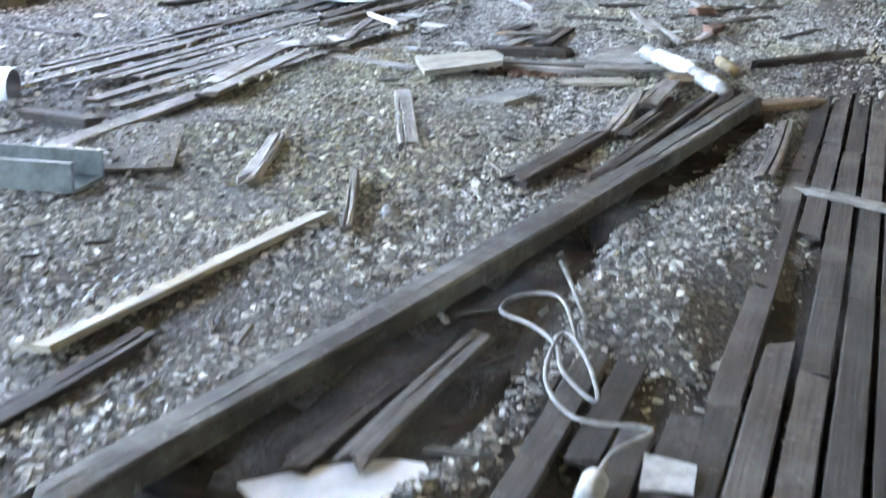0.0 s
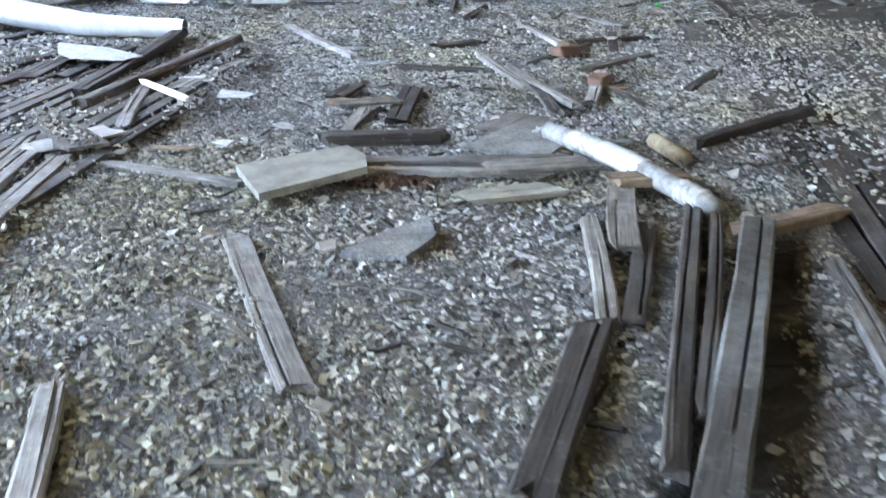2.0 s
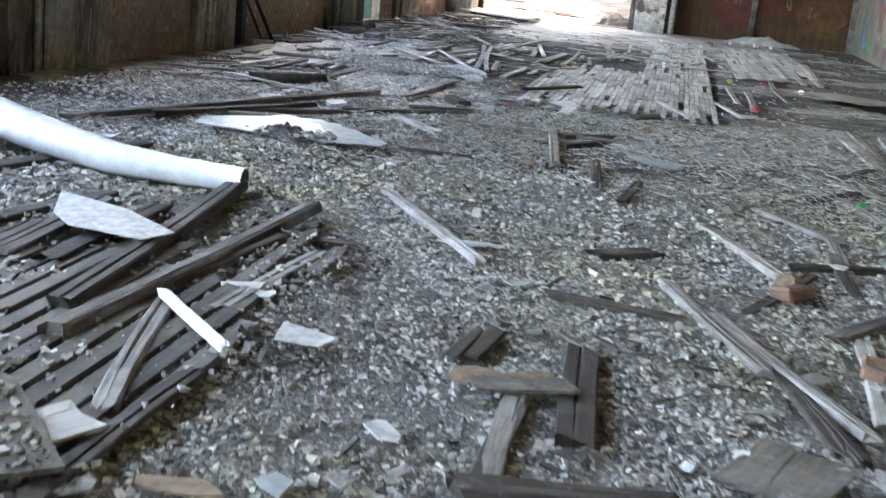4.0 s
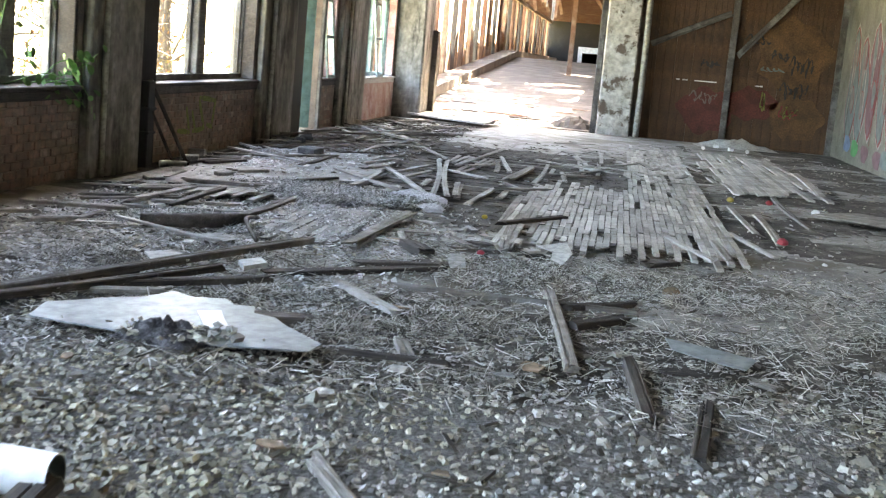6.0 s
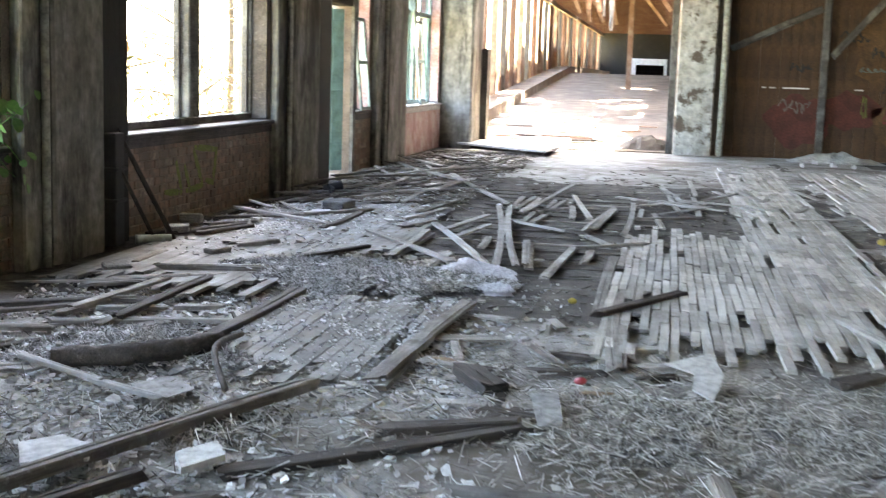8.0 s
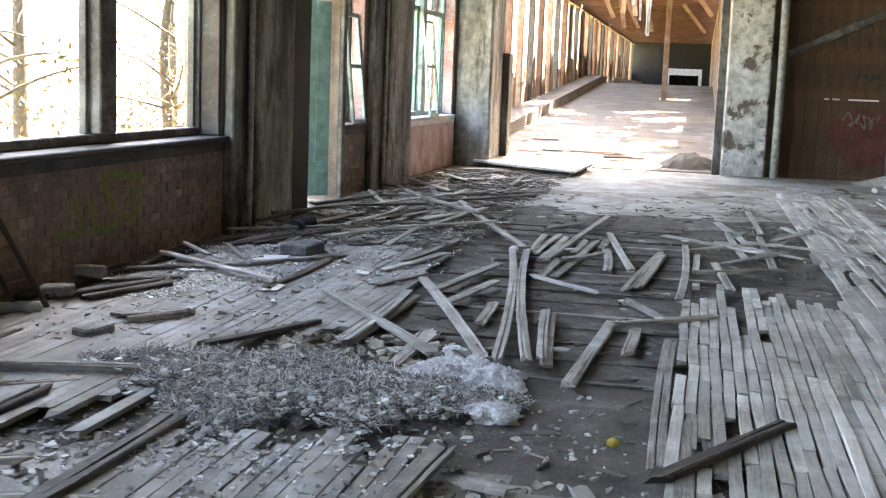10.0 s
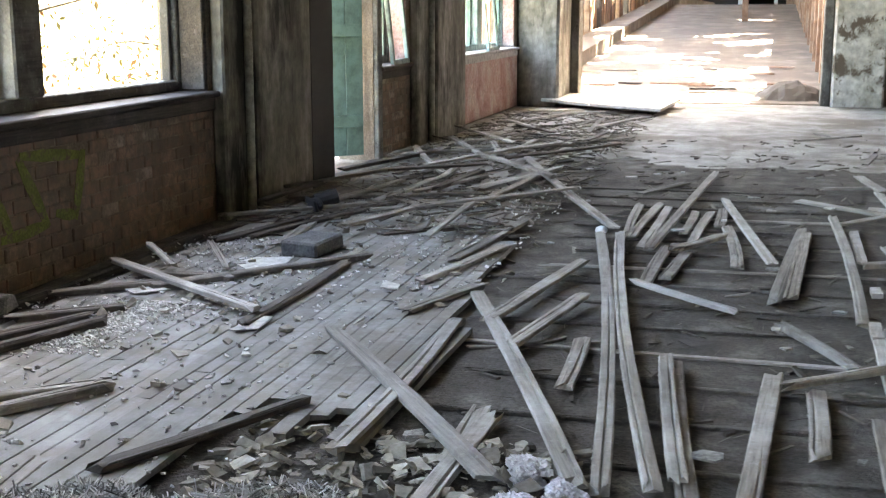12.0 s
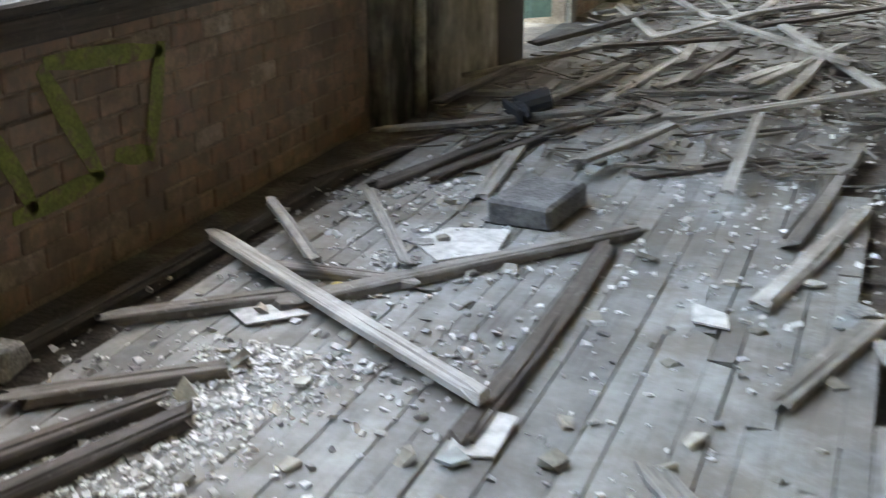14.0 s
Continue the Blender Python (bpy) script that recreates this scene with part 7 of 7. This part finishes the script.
for i, (x, y, h, lv) in enumerate(((-11.5, 25.5, 5.5, 8), (-13.0, 29.5, 6.5, 10), (-12.5, 33.5, 5.0, 10), (-14.5, 38.0, 7.0, 10), (-10.5, 21.0, 5.0, 12), (-11.0, 14.0, 6.0, 12), (-16.0, 45.0, 8.0, 10))):
    tree(x, y, h, 70 + i, leaves=lv)
bush = empty("bush", pose(-12.0, 32.0, -0.3), "low tangled bush with yellowing leaves", "bush")
pts = [(random.uniform(-1.2, 1.2), random.uniform(-9, 9), random.uniform(0.1, 1.2)) for _ in range(170)]
leaf_cloud("foliage", pts, 0.22, 22, 0.05, M_AUTUMN, bush, 90)
for i in range(24):
    px = random.uniform(-9, 9)
    tube("stem", [(random.uniform(-0.8, 0.8), px, 0), (random.uniform(-1, 1), px + random.uniform(-0.4, 0.4), random.uniform(0.8, 1.5))], 0.012, M_BARK, bush, taper=0.4, bevel=0)
vine = empty("vine", pose(WEST - 0.15, 17.9, SILL), "green leafy vine climbing in through the window", "vine")
stems = [[(0, 0, 0), (0.12, 0.15, 0.2), (0.28, 0.35, 0.22)], [(0, 0.1, 0), (0.2, 0.3, 0.05), (0.3, 0.42, -0.1)], [(0, -0.3, 0), (0.05, -0.2, 0.6), (0.15, -0.1, 1.1)], [(0, -0.9, 0), (0.1, -0.8, 0.7), (0.12, -0.6, 1.6)], [(0, -0.2, 0), (0.22, 0.2, 0.12), (0.38, 0.4, 0.3)]]
for s in stems:
    tube("stem", s, 0.006, M_LEAF, vine, taper=0.5, bevel=1)
HEART = [(0, -0.5), (0.28, -0.32), (0.45, 0.0), (0.38, 0.3), (0.15, 0.42), (0, 0.34), (-0.15, 0.42), (-0.38, 0.3), (-0.45, 0.0), (-0.28, -0.32)]
rng = random.Random(2)
stems += [[(-0.1, -1.2, 0.0), (0.0, -0.8, 0.8), (0.05, -0.3, 1.5)], [(-0.1, -0.6, 0.2), (0.05, -0.1, 0.9), (0.1, 0.3, 1.4)], [(0.0, -0.6, 0.0), (0.2, -0.1, 0.1), (0.3, 0.35, -0.2)], [(-0.1, -0.9, 1.0), (0.0, -0.4, 1.7), (0.05, 0.2, 2.2)]]
for s in stems[5:]:
    tube("stem", s, 0.006, M_LEAF, vine, taper=0.5, bevel=1)
for s in stems:
    for k in range(13):
        q = Vector(s[0]).lerp(Vector(s[2]), rng.uniform(0.1, 1.05)) + Vector((rng.uniform(-0.03, 0.1), rng.uniform(-0.1, 0.1), rng.uniform(-0.08, 0.08)))
        sz = rng.uniform(0.06, 0.12)
        lf = flat_shape("leaf", [(sz * a, sz * b) for a, b in HEART], 0.0015, M_LEAF, Matrix.Identity(4), vine)
        lf.matrix_local = Matrix.Translation(q) @ pose(0, 0, 0, rng.uniform(30, 90), rng.uniform(-40, 40), rng.uniform(40, 140))
